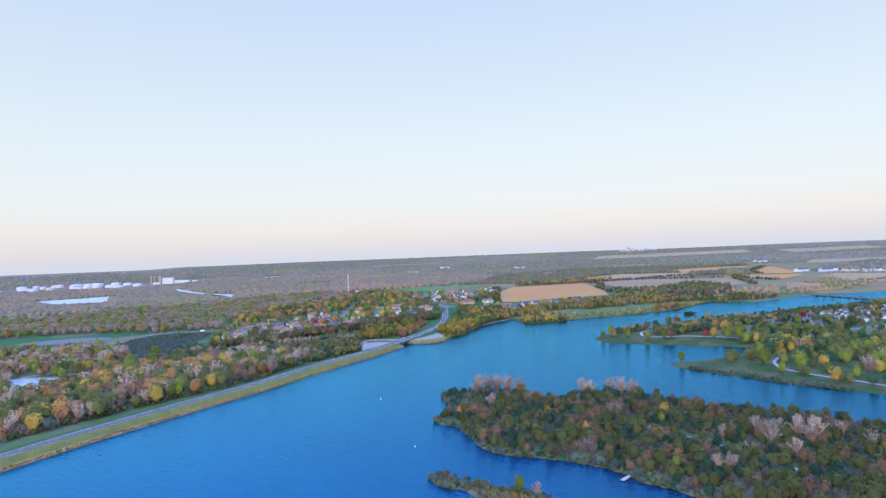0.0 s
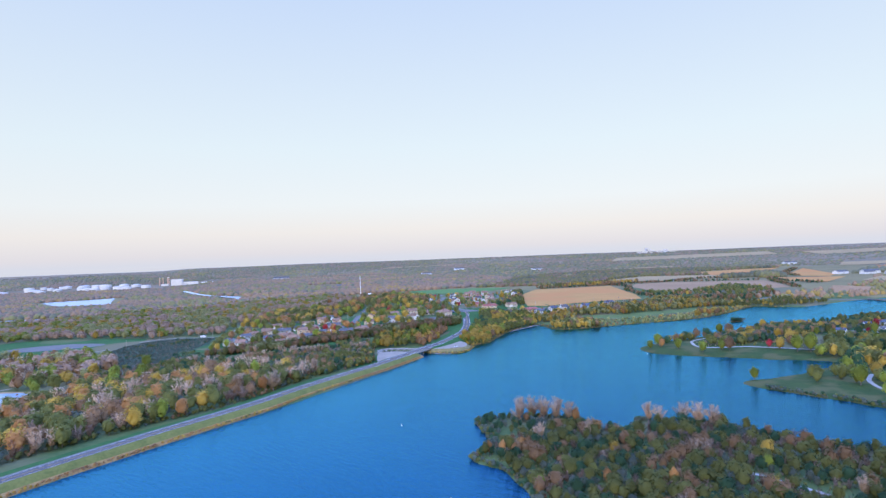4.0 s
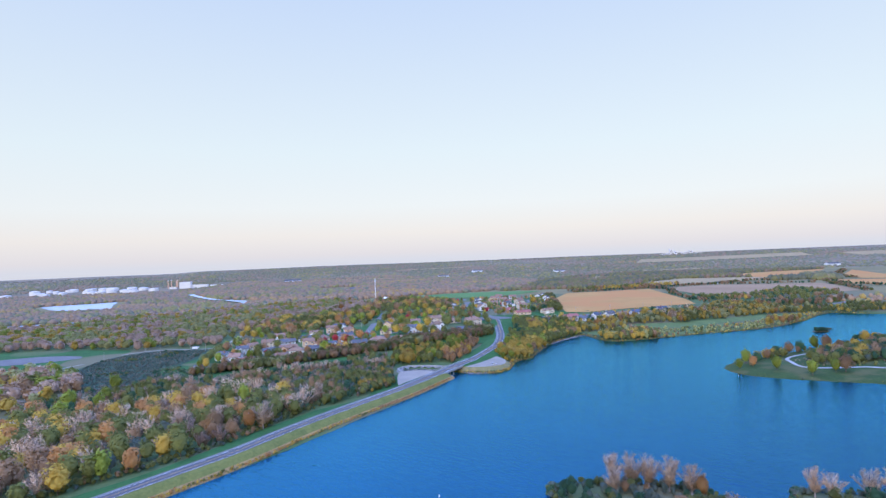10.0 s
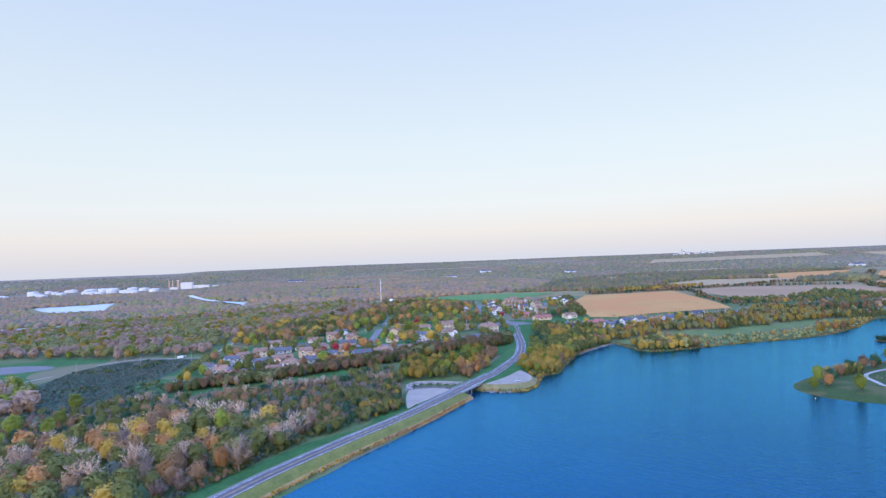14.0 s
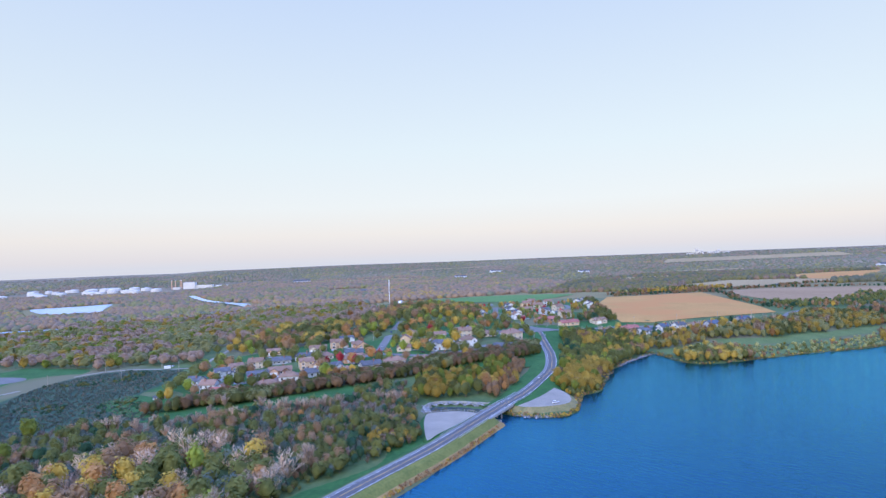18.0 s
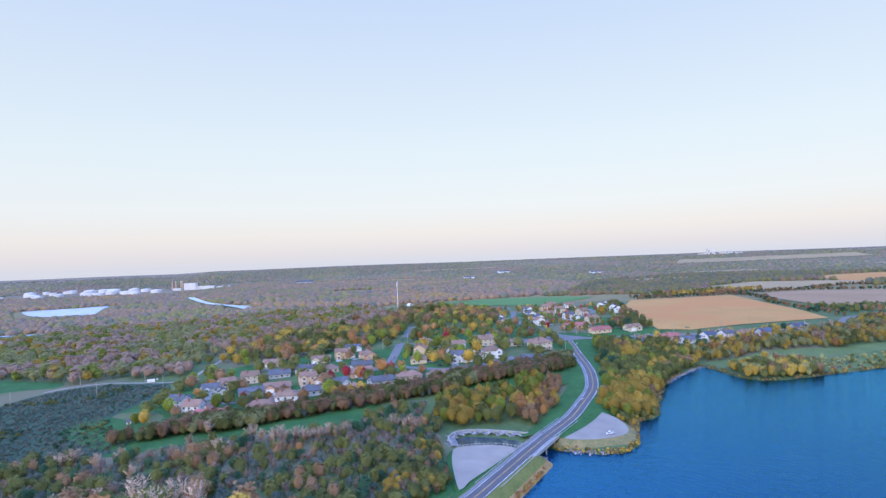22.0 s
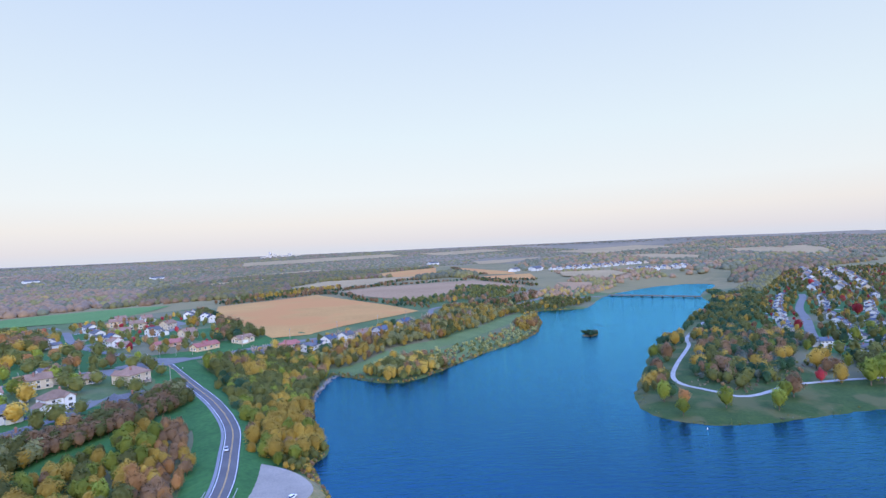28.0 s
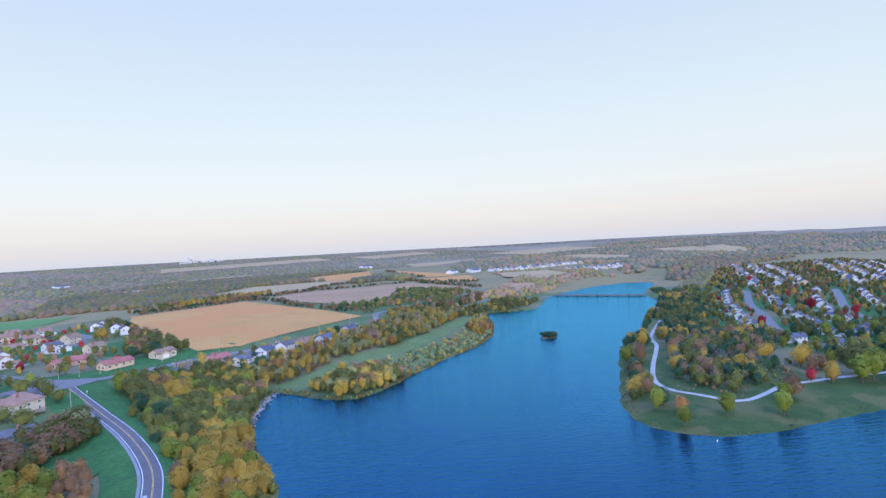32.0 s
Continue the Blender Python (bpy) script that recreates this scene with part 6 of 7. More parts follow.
for k in range(32):
    f = (k % 16) / 15
    x = -1300 + 470 * f + tank_rng.uniform(-14, 14)
    y = 2330 + 90 * f - int(tank_rng.integers(0, 4)) * 85 + tank_rng.uniform(-25, 25)
    if k // 16 and f > 0.8:
        continue
    src = T_BIG if k % 2 == 0 or f > 0.55 else T_SMALL
    m = Matrix.Translation((x, y, land1(x, y)))
    if src in used_t:
        copy_thing(src, m)
    else:
        used_t.add(src)
        src.matrix_basis = m
plant_root = empty("power_plant", Matrix.Translation((-690, 2290, land1(-690, 2290))))
tagged(plant_root, "white power station block with low halls", "power plant")
for name, x, y, w, d, h in (("boiler_house", -10, 0, 46, 36, 27), ("turbine_hall", 46, 6, 70, 30, 13), ("coal_shed", 120, 20, 60, 24, 9), ("office", -60, -6, 30, 20, 8)):
    bm = bmesh.new()
    box(bm, x, y, h / 2, w, d, h)
    box(bm, x, y, h + 0.5, w + 1, d + 1, 1.0)
    for k in range(int(w // 9)):
        box(bm, x - w / 2 + 6 + 9 * k, y - d / 2 - 0.2, h * 0.5, 4, 0.4, h * 0.3)
    part(name, bm, M_TANK, plant_root)
for k, (x, y) in enumerate(((-788, 2352), (-772, 2346), (-748, 2330), (-742, 2326))):
    st = empty("chimney_stack", Matrix.Translation((x, y, land1(x, y))))
    bm = bmesh.new()
    tube(bm, (0, 0, 0), (0, 0, 38), 2.3, 1.6, 14)
    part("shaft", bm, WALL["peach"], st)
    bm = bmesh.new()
    tube(bm, (0, 0, 36.8), (0, 0, 38.5), 1.9, 1.8, 14)
    part("cap", bm, M_TRIM, st)
    tagged(st, "tall pale brick chimney stack of the power station", "chimney", "chimney stacks")

# white mill buildings on the skyline
for k, (x, y, w, d, h) in enumerate(((2105, 3000, 40, 20, 9), (2150, 3020, 26, 20, 11), (2178, 3040, 16, 16, 34), (2200, 3020, 16, 16, 22), (2250, 3000, 34, 20, 12), (2292, 2990, 22, 18, 22), (2330, 2960, 40, 20, 8))):
    mill = empty("mill_building", Matrix.Translation((x, y, land1(x, y))))
    bm = bmesh.new()
    box(bm, 0, 0, h / 2, w, d, h)
    box(bm, 0, 0, h + 0.6, w + 1, d + 1, 1.2)
    part("block", bm, M_TANK, mill)
    bm = bmesh.new()
    for q in range(max(2, int(w // 8))):
        box(bm, -w / 2 + 4 + 8 * q, -d / 2 - 0.2, h * 0.6, 3, 0.4, h * 0.3)
    part("windows", bm, M_GLASS, mill)
    tagged(mill, "white concrete mill building on the skyline", "mill", "mill buildings")

# ---------------------------------------------------------------- far road bridge across the lake
cw = empty("lake_bridge")
tagged(cw, "long low blue-grey road bridge across the lake", "bridge")
bm = bmesh.new()
box(bm, 824, 143, 1.7, 9, 144, 0.7)
part("deck", bm, M_STREET, cw)
for s in (-4.4, 4.4):
    bm = bmesh.new()
    box(bm, 824 + s, 143, 2.3, 0.3, 144, 0.5)
    part("parapet", bm, M_STREET, cw)
for k in range(9):
    bm = bmesh.new()
    box(bm, 824, 80 + k * 16, -0.7, 7, 1.0, 4.2)
    part("pier", bm, M_FOOT, cw)

# small things on and by the water
def dock(x, y, yaw, length, label):
    root = empty("dock", pose(x, y, 0.45, 0, 0, yaw))
    for k in range(int(length / 0.5)):
        bm = bmesh.new()
        box(bm, k * 0.5, 0, 0.06, 0.44, 2.0, 0.08)
        part("plank", bm, M_PALEPOLE, root)
    for s in (-0.9, 0.9):
        bm = bmesh.new()
        box(bm, length / 2, s, -0.1, length, 0.14, 0.2)
        part("beam", bm, M_WOOD, root)
        for k in np.arange(0.3, length, 2.4):
            bm = bmesh.new()
            tube(bm, (float(k), s, -2.5), (float(k), s, 0.6), 0.1, 0.1, 6)
            part("pile", bm, M_WOOD, root)
    return tagged(root, label, "dock", "docks")


dock(-186, -209, -40, 6, "small wooden fishing dock on the dam shore")
dock(22, -447, 30, 12, "pale wooden dock beside the island")


def buoy(x, y):
    root = empty("buoy", Matrix.Translation((x, y, -0.1)))
    bm = bmesh.new()
    tube(bm, (0, 0, 0), (0, 0, 0.6), 0.26, 0.26, 10)
    tube(bm, (0, 0, 0.6), (0, 0, 1.1), 0.2, 0.08, 10)
    part("float", bm, M_TRIM, root)
    bm = bmesh.new()
    tube(bm, (0, 0, 0.4), (0, 0, 0.5), 0.275, 0.275, 10)
    part("band", bm, LEAF["or"], root)
    return tagged(root, "white buoy with an orange band on the lake", "buoy", "buoys")


stony = spline([(141, 126), (153, 137), (187, 163), (201, 172)], 2)
boulders("shore_stones", stony, 300, 0.55, lambda x, y: 0.3, "pale stones along the lake shore", 6)
buoy(-59, -366)
buoy(208, -92)
buoy(-62, -250)
for x, y in ((108, 118), (92, 112), (60, 72), (118, 238), (150, 262)):
    sg = empty("road_sign", Matrix.Translation((x, y, land1(x, y))))
    bm = bmesh.new()
    tube(bm, (0, 0, 0), (0, 0, 2.4), 0.05, 0.05, 6)
    part("post", bm, M_STEEL, sg)
    bm = bmesh.new()
    box(bm, 0, -0.06, 2.2, 0.7, 0.04, 0.8)
    part("plate", bm, M_TRIM, sg)
    tagged(sg, "small white road sign on a steel post", "road sign", "road signs")

# ---------------------------------------------------------------- woods, hedges and single trees
grow("dam_woods", [(-352, -338), (-300, -270), (-240, -210), (-180, -163), (-145, -119), (-112, -76), (-150, -25), (-200, -20), (-260, -60), (-330, -40), (-400, -60), (-430, -220)], 8.6, (11, 16),
     {"ru": 3.2, "pu": 1.6, "or": 0.6, "go": 0.5, "ba": 0.5, "ol": 2.4, "sh": 2.0, "yg": 0.5, "dk": 0.5}, own=20, clump=0.05, seed=3, ref=(-160, -130), group="trees below the dam", wide=1.25)
for k, (kind, x, y) in enumerate((("ba", -258, -87), ("ba", -220, -107), ("ba", -196, -113), ("ba", -191, -112), ("ba", -173, -114), ("ba", -137, -91), ("ba", -131, -92), ("ba", -127, -90), ("ba", -113, -65), ("ba", -279, -113), ("ba", -267, -118), ("yg", -280, -63), ("yg", -270, -7),
                                  ("yg", -268, -29), ("yg", -330, 88), ("go", -241, -75), ("yg", -338, -63), ("yg", -290, -22), ("yg", -278, 37))):
    plant(kind, k % 3, x, y, 14 + 2 * math.sin(k * 1.9), k * 1.1, "trees below the dam", 1.3)
grow("dam_edge_shrubs", [(-352, -338), (-300, -270), (-240, -210), (-178, -165), (-143, -121), (-110, -78), (-88, -52), (-96, -46), (-118, -72), (-150, -116), (-184, -157), (-246, -203), (-306, -264), (-358, -332)], 3.4, (2, 4.5),
     {"ru": 2, "ol": 2, "sh": 2, "pu": 1.4, "go": 0.8}, level=3, seed=103, wide=1.6, clear=3.0)
for k, (x, y) in enumerate([(484, -96), (585, -132), (549, -164), (700, -112), (720, -205), (900, -60), (980, -110), (1060, -140)]):
    plant("re", k % 3, x, y, 11 + 2 * math.sin(k * 1.7), k * 1.3, "street trees", 1.35)
grow("lower_woods", [(-107, -83), (-74, -50), (-56, -33), (-55, 0), (-50, 18), (-48, 40), (-38, 54), (-48, 72), (-46, 108), (-72, 92), (-115, 56), (-160, 60), (-215, 52), (-260, 60), (-300, 30), (-330, -20), (-260, -60), (-200, -20), (-150, -25)], 5.4, (5, 9),
     {"sh": 3.2, "pu": 2.0, "dk": 0.7, "ol": 2.4, "ru": 1.8, "or": 0.2, "ba": 0.2, "go": 0.3, "yg": 0.3}, own=12, clump=0.05, seed=4, ref=(-70, -10), group="trees below the dam", wide=1.3)
for k, (x, y) in enumerate([(-239, 44), (-234, 47), (-212, 48), (-185, 40), (-162, 39), (-181, 60), (-176, 81), (-149, 60), (-143, 55), (-136, 50), (-132, 52), (-129, 47), (-124, 49), (-119, 45), (-115, 48), (-111, 45),
                            (-107, 49), (-103, 49), (-98, 51), (-70, 60), (-64, 56), (-60, 58), (-57, 52), (-197, 17), (-220, 38)]):
    plant("ba", k % 3, x, y, 9.5 + 1.4 * math.sin(k * 2.1), k * 0.9, "row of pale bare trees", 1.25)
# broad gold and green crowns behind the village
for k, (kind, x, y) in enumerate((("yg", -128, 477), ("yg", -102, 453), ("yg", -62, 465), ("go", -78, 459), ("or", -146, 314), ("go", -117, 326), ("go", -128, 340), ("or", -16, 336), ("yg", 11, 415), ("or", 33, 316), ("yg", 22, 261), ("go", 6, 281), ("yg", -6, 276),
                                  ("ru", 89, 285), ("go", 80, 416), ("ru", 50, 537), ("yg", 19, 405), ("ol", 198, 332), ("ol", 227, 317), ("go", 243, 451), ("yg", -35, 396), ("yg", -141, 455), ("go", -90, 330), ("go", -160, 330), ("yg", -110, 470), ("ol", -45, 455))):
    plant(kind, k % 3, x, y, 11.5 + 2 * math.sin(k * 1.7), k * 1.3, "village trees", 1.45)
grow("yard_shrubs", [(-84, -56), (-66, -44), (-54, -34), (-54, 0), (-49, 18), (-60, 24), (-74, -14), (-90, -44)], 4.0, (3.5, 7), {"ru": 1.6, "ol": 2.2, "go": 1.2, "sh": 1.6, "ba": 0.6}, level=0, seed=106, wide=1.3, clear=3.5)
grow("hedge_thicket", [(-230, 78), (-190, 84), (-160, 82), (-116, 96), (-65, 110), (-24, 119), (21, 128), (46, 136), (64, 148), (83, 163), (96, 174), (98, 190), (84, 192), (60, 176), (30, 156), (-24, 146), (-65, 134), (-116, 120), (-161, 108), (-190, 112)], 3.8, (7, 10.5),
     {"pu": 2.8, "sh": 1.2, "ru": 2.2, "ol": 2.6, "vo": 1.6, "yg": 0.4, "go": 0.5}, own=0, seed=6, wide=1.25, clear=5)
grow("grove", [(-44, 74), (-41, 56), (-9, 55), (0, 58), (20, 78), (46, 120), (30, 116), (-5, 108), (-36, 106)], 6.2, (7.5, 12),
     {"dk": 0.3, "ol": 2.0, "yg": 1.6, "go": 2.8, "or": 0.8, "ru": 1.2}, own=12, clump=0.06, level=0, seed=7, ref=(10, 50), group="grove beside the hill road", wide=1.25)
grow("lakeside_grove", [(62, 42), (72, 34), (92, 44), (118, 84), (132, 104), (104, 128), (92, 130), (80, 118), (72, 98), (64, 84), (56, 64)], 6.4, (7, 12),
     {"ol": 1.3, "yg": 1.4, "go": 3.8, "ru": 1.2, "or": 1.0}, own=12, clump=0.06, level=0, seed=8, ref=(80, 60), group="lakeside trees", wide=1.25)
grow("grove_road_edge", [(0, 58), (10, 44), (30, 66), (50, 104), (60, 128), (46, 122), (20, 78)], 5.0, (6, 9.5), {"or": 2.4, "ru": 2.0, "go": 1.4, "ol": 0.6}, own=6, clump=0.08, level=0, seed=107, ref=(20, 56), group="grove beside the hill road", wide=1.15)
grow("lakeside_back_grove", [(92, 130), (132, 104), (140, 115), (160, 137), (190, 160), (206, 178), (196, 198), (150, 192), (128, 190), (112, 170), (100, 150)], 5.4, (7, 11.5),
     {"dk": 1.4, "ol": 2.8, "yg": 1.2, "go": 1.6, "ru": 1.2}, own=5, clump=0.05, level=0, seed=108, ref=(110, 120), group="lakeside trees", wide=1.15)
grow("corner_trees", [(114, 146), (150, 190), (196, 190), (216, 205), (208, 238), (170, 242), (152, 254), (134, 240), (124, 200)], 6.5, (9, 13),
     {"dk": 1.6, "ol": 2.4, "yg": 0.8, "go": 1.2, "ru": 1.0, "ba": 0.4}, own=4, level=0, seed=9, ref=(120, 180), group="lakeside trees", wide=1.15)
grow("shore_thicket", [(201, 106), (236, 102), (262, 110), (274, 124), (266, 146), (248, 154), (228, 150), (212, 152)], 4.6, (6, 10),
     {"vo": 2.2, "ol": 2.4, "go": 1.8, "ru": 0.9, "or": 0.7, "dk": 0.4}, own=6, clump=0.09, level=1, keep=0.9, seed=10, ref=(220, 120), group="shore thicket", wide=1.2)
grow("bank_scrub", [(262, 108), (320, 112), (410, 120), (480, 144), (516, 168), (560, 194), (604, 220), (586, 230), (530, 204), (480, 180), (410, 158), (330, 152), (262, 156)], 3.2, (2.4, 4.4),
     {"ol": 2.0, "vo": 2.0, "sh": 0.8, "ru": 0.8, "go": 1.2}, level=3, seed=109, keep=0.42, wide=1.5, clump=0.03)
grow("bank_end_trees", [(440, 142), (478, 150), (520, 176), (512, 190), (470, 174), (440, 160)], 7, (6, 10), {"go": 2.6, "or": 0.6, "ru": 0.8, "ol": 1.2}, level=1, own=4, seed=114, keep=0.75, ref=(450, 150), group="shore thicket", wide=1.15)
grow("bluff_trees", [(206, 186), (234, 178), (283, 178), (340, 176), (410, 184), (513, 216), (590, 246), (560, 276), (480, 284), (410, 236), (360, 224), (300, 214), (250, 218), (214, 222)], 6.0, (6, 10.5),
     {"dk": 1.0, "ol": 2.2, "vo": 1.6, "go": 1.8, "or": 0.6, "ru": 1.8, "ba": 1.0}, own=4, clump=0.06, seed=11, ref=(220, 200), group="trees on the bluff", wide=1.1)
grow("point_shore_trees", [(575, 212), (625, 203), (675, 192), (740, 204), (700, 240), (600, 255), (540, 260), (540, 226)], 7, (6, 10), {"go": 1.3, "ol": 2, "ru": 1.2}, own=0, level=3, seed=12, wide=1.2)
grow("west_meadow_scrub", [(-352, 205), (-335, 255), (-300, 272), (-245, 250), (-245, 200), (-257, 150), (-236, 112), (-214, 92), (-222, 66), (-262, 58), (-310, 40), (-350, 110)], 2.7, (1.2, 2.8),
     {"sh": 4, "pu": 1.6, "dk": 0.8, "ol": 1.0}, own=0, level=2, seed=13, keep=0.9, wide=2.6)
grow("west_woods", [(-430, -220), (-400, -60), (-330, -20), (-300, 40), (-345, 110), (-372, 170), (-410, 130), (-480, 60), (-700, 80), (-720, -200)], 11, (10, 15),
     {"ol": 2.0, "yg": 1.2, "ba": 0.5, "vr": 1.6, "ru": 1.4, "go": 1.2, "vo": 1.8, "or": 0.5}, level=3, seed=14, wide=1.45)
grow("valley_woods", [(-620, 110), (-500, 110), (-420, 150), (-560, 200), (-560, 345), (-470, 352), (-350, 300), (-330, 285), (-296, 295), (-240, 280), (-236, 320), (-232, 385), (-160, 470), (-60, 480), (-20, 620), (-60, 760), (-300, 800), (-1000, 760), (-1000, 200)], 13, (10, 14.5),
     {"vo": 4.4, "yg": 0.8, "go": 0.9, "vr": 4.2, "ba": 0.4, "or": 0.3, "ol": 0.3}, level=3, seed=15, wide=1.6, clump=0.015)
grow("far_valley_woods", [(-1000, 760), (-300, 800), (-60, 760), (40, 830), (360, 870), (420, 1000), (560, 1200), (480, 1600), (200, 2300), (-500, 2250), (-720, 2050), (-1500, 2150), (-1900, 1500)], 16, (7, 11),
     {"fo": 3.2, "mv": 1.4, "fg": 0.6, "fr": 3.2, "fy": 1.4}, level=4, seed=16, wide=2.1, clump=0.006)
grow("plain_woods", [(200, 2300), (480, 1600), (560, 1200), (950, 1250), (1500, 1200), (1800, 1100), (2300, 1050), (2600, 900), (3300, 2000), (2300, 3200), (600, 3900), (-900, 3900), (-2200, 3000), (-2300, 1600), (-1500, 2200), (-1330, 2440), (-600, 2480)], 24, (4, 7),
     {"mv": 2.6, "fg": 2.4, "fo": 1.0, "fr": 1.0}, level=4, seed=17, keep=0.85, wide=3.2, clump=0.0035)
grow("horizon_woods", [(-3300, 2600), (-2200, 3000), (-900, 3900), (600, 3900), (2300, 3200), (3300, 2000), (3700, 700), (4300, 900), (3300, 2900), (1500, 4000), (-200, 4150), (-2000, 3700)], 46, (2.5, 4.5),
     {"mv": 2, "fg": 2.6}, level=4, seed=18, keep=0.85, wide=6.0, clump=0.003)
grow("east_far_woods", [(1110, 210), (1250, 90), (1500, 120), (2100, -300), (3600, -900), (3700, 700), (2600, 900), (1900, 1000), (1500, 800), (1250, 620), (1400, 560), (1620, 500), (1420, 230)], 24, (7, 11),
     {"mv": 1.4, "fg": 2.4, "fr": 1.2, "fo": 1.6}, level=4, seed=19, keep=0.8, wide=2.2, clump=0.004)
# hedgerows between the fields
for k, pts in enumerate(([(472, 300), (486, 376), (515, 457), (580, 577), (600, 670)], [(600, 692), (700, 690), (753, 686), (879, 731), (957, 729), (1060, 765)], [(925, 400), (930, 490), (960, 575), (1020, 640), (1060, 765)], [(640, 668), (740, 668), (820, 625), (925, 565)],
                         [(400, 655), (480, 648), (575, 650), (590, 672), (480, 672), (410, 690)], [(1100, 640), (1170, 760), (1440, 1000)], [(800, 340), (868, 440), (925, 540)])):
    line = spline(pts, 6)
    d = side_line(line, 9)
    e = side_line(line, -9)
    grow("hedgerow", list(map(tuple, d)) + list(map(tuple, e[::-1])), 6.5, (4, 8), {"ol": 1.6, "ru": 1.6, "dk": 1.4, "pu": 0.8}, level=2, seed=30 + k, wide=1.5, keep=0.8)
grow("field_corner_wood", [(500, 290), (560, 300), (650, 290), (720, 285), (660, 262), (600, 268), (540, 282)], 7, (7, 11), {"dk": 2, "ru": 1.6, "ol": 1.4}, level=3, seed=40, wide=1.3)
grow("field_edge_trees", [(196, 300), (228, 296), (250, 320), (262, 390), (285, 456), (318, 535), (330, 590), (300, 560), (290, 480), (255, 430), (240, 370), (205, 335)], 9, (9, 12), {"dk": 1.6, "ol": 2.4, "ru": 1.2, "go": 0.8}, own=0, seed=41, ref=(200, 300), group="trees beside the harvested field", wide=1.2)
grow("upland_wood", [(1000, 640), (1060, 640), (1115, 735), (1140, 790), (1080, 780), (1030, 720)], 8, (11, 15), {"fg": 2, "fo": 2, "fr": 0.6}, level=4, seed=42, wide=1.4)
grow("upland_far_woods", [(300, 840), (470, 775), (620, 770), (700, 890), (860, 975), (1020, 885), (1100, 1060), (1260, 1115), (1500, 1110), (1000, 1500), (560, 1250), (420, 950)], 14, (7, 11), {"fg": 2.6, "fo": 2, "fr": 1.4, "mv": 1}, level=4, seed=47, keep=0.9, wide=1.8, clump=0.008)
grow("east_rise_woods", [(1040, 40), (1250, 20), (1420, -20), (1700, -120), (1800, 50), (1500, 130), (1250, 95), (1150, 110), (1080, 90)], 13, (7, 11), {"fo": 2, "fr": 1.6, "fg": 1.6, "fy": 0.7, "mv": 0.8}, level=4, seed=48, keep=0.9, wide=1.7, clump=0.012)
grow("field_clump_wood", [(500, 318), (560, 322), (620, 300), (720, 306), (745, 335), (755, 430), (735, 455), (650, 400), (590, 365), (545, 385), (505, 400)], 8, (6, 10), {"dk": 2.2, "ol": 2.2, "ru": 1.4, "go": 0.8}, level=3, seed=44, keep=0.85, wide=1.3)
grow("field_end_wood", [(400, 690), (520, 720), (600, 740), (690, 722), (690, 700), (610, 690), (560, 678)], 9, (8, 12), {"ru": 2, "go": 1.6, "ol": 2, "vo": 1}, level=3, seed=45, wide=1.3)
grow("farm_road_trees", [(150, 225), (220, 215), (300, 200), (380, 212), (400, 240), (300, 236), (220, 262), (170, 262)], 7, (6, 10), {"ol": 2, "dk": 1.4, "go": 1.4, "ba": 0.8, "ru": 1}, level=1, seed=46, keep=0.9, wide=1.2)
grow("copse", [(930, 700), (1010, 690), (1040, 760), (960, 790)], 12, (10, 14), {"fg": 2, "fo": 1}, level=4, seed=43, wide=1.5)
# village trees
grow("village_trees", [(-232, 120), (-150, 116), (-60, 140), (20, 165), (95, 210), (115, 265), (118, 395), (40, 430), (-40, 400), (-110, 330), (-215, 300), (-232, 220)], 12, (8, 13),
     {"go": 1.8, "yg": 1.4, "ol": 3.0, "or": 0.6, "ru": 1.8, "re": 0.3, "dk": 0.6}, own=12, seed=50, keep=0.45, group="village trees", wide=1.5, clear=6.5, clump=0.06)
grow("village_back_trees", [(-236, 330), (-205, 300), (-115, 322), (-45, 345), (-10, 440), (60, 430), (112, 420), (120, 560), (60, 680), (0, 640), (-20, 560), (-80, 470), (-180, 470)], 11, (10, 15),
     {"go": 2.4, "ol": 2.4, "or": 0.8, "ru": 1.2, "yg": 2.0}, own=0, seed=51, keep=0.7, group="village trees", wide=1.45, clump=0.05, ref=(-60, 300))
grow("upper_village_trees", [(125, 300), (180, 300), (250, 380), (310, 560), (230, 610), (140, 590), (125, 450)], 12, (6, 10), {"go": 1.5, "re": 0.9, "ol": 2.4, "ru": 1.5, "yg": 1}, own=0, level=3, seed=52, keep=0.6, group="village trees", wide=1.2, clear=6.5, clump=0.09)
for kind, x, y, h in (("re", -168, 158, 6), ("re", -107, 182, 8), ("re", -95, 190, 9), ("re", -82, 174, 8.5), ("re", -60, 186, 8), ("re", -66, 200, 5), ("re", -178, 108, 7), ("or", -99, 126, 9.5), ("re", 6, 306, 9), ("or", 10, 316, 12), ("re", 128, 344, 6.5), ("re", 192, 440, 9),
                      ("go", -222, 118, 9), ("go", -93, 126, 9), ("go", -104, 132, 8), ("go", -86, 132, 9), ("yg", -10, 268, 11), ("go", -2, 262, 10), ("yg", 22, 250, 10), ("go", 12, 150, 8), ("go", 152, 330, 8), ("go", 196, 322, 9),
                      ("dk", 205, 305, 10), ("dk", 190, 312, 9), ("or", 66, 300, 9), ("or", 74, 306, 8.5)):
    plant(kind, 1, x, y, h * 1.2, x * 0.7, "village trees", 1.3)
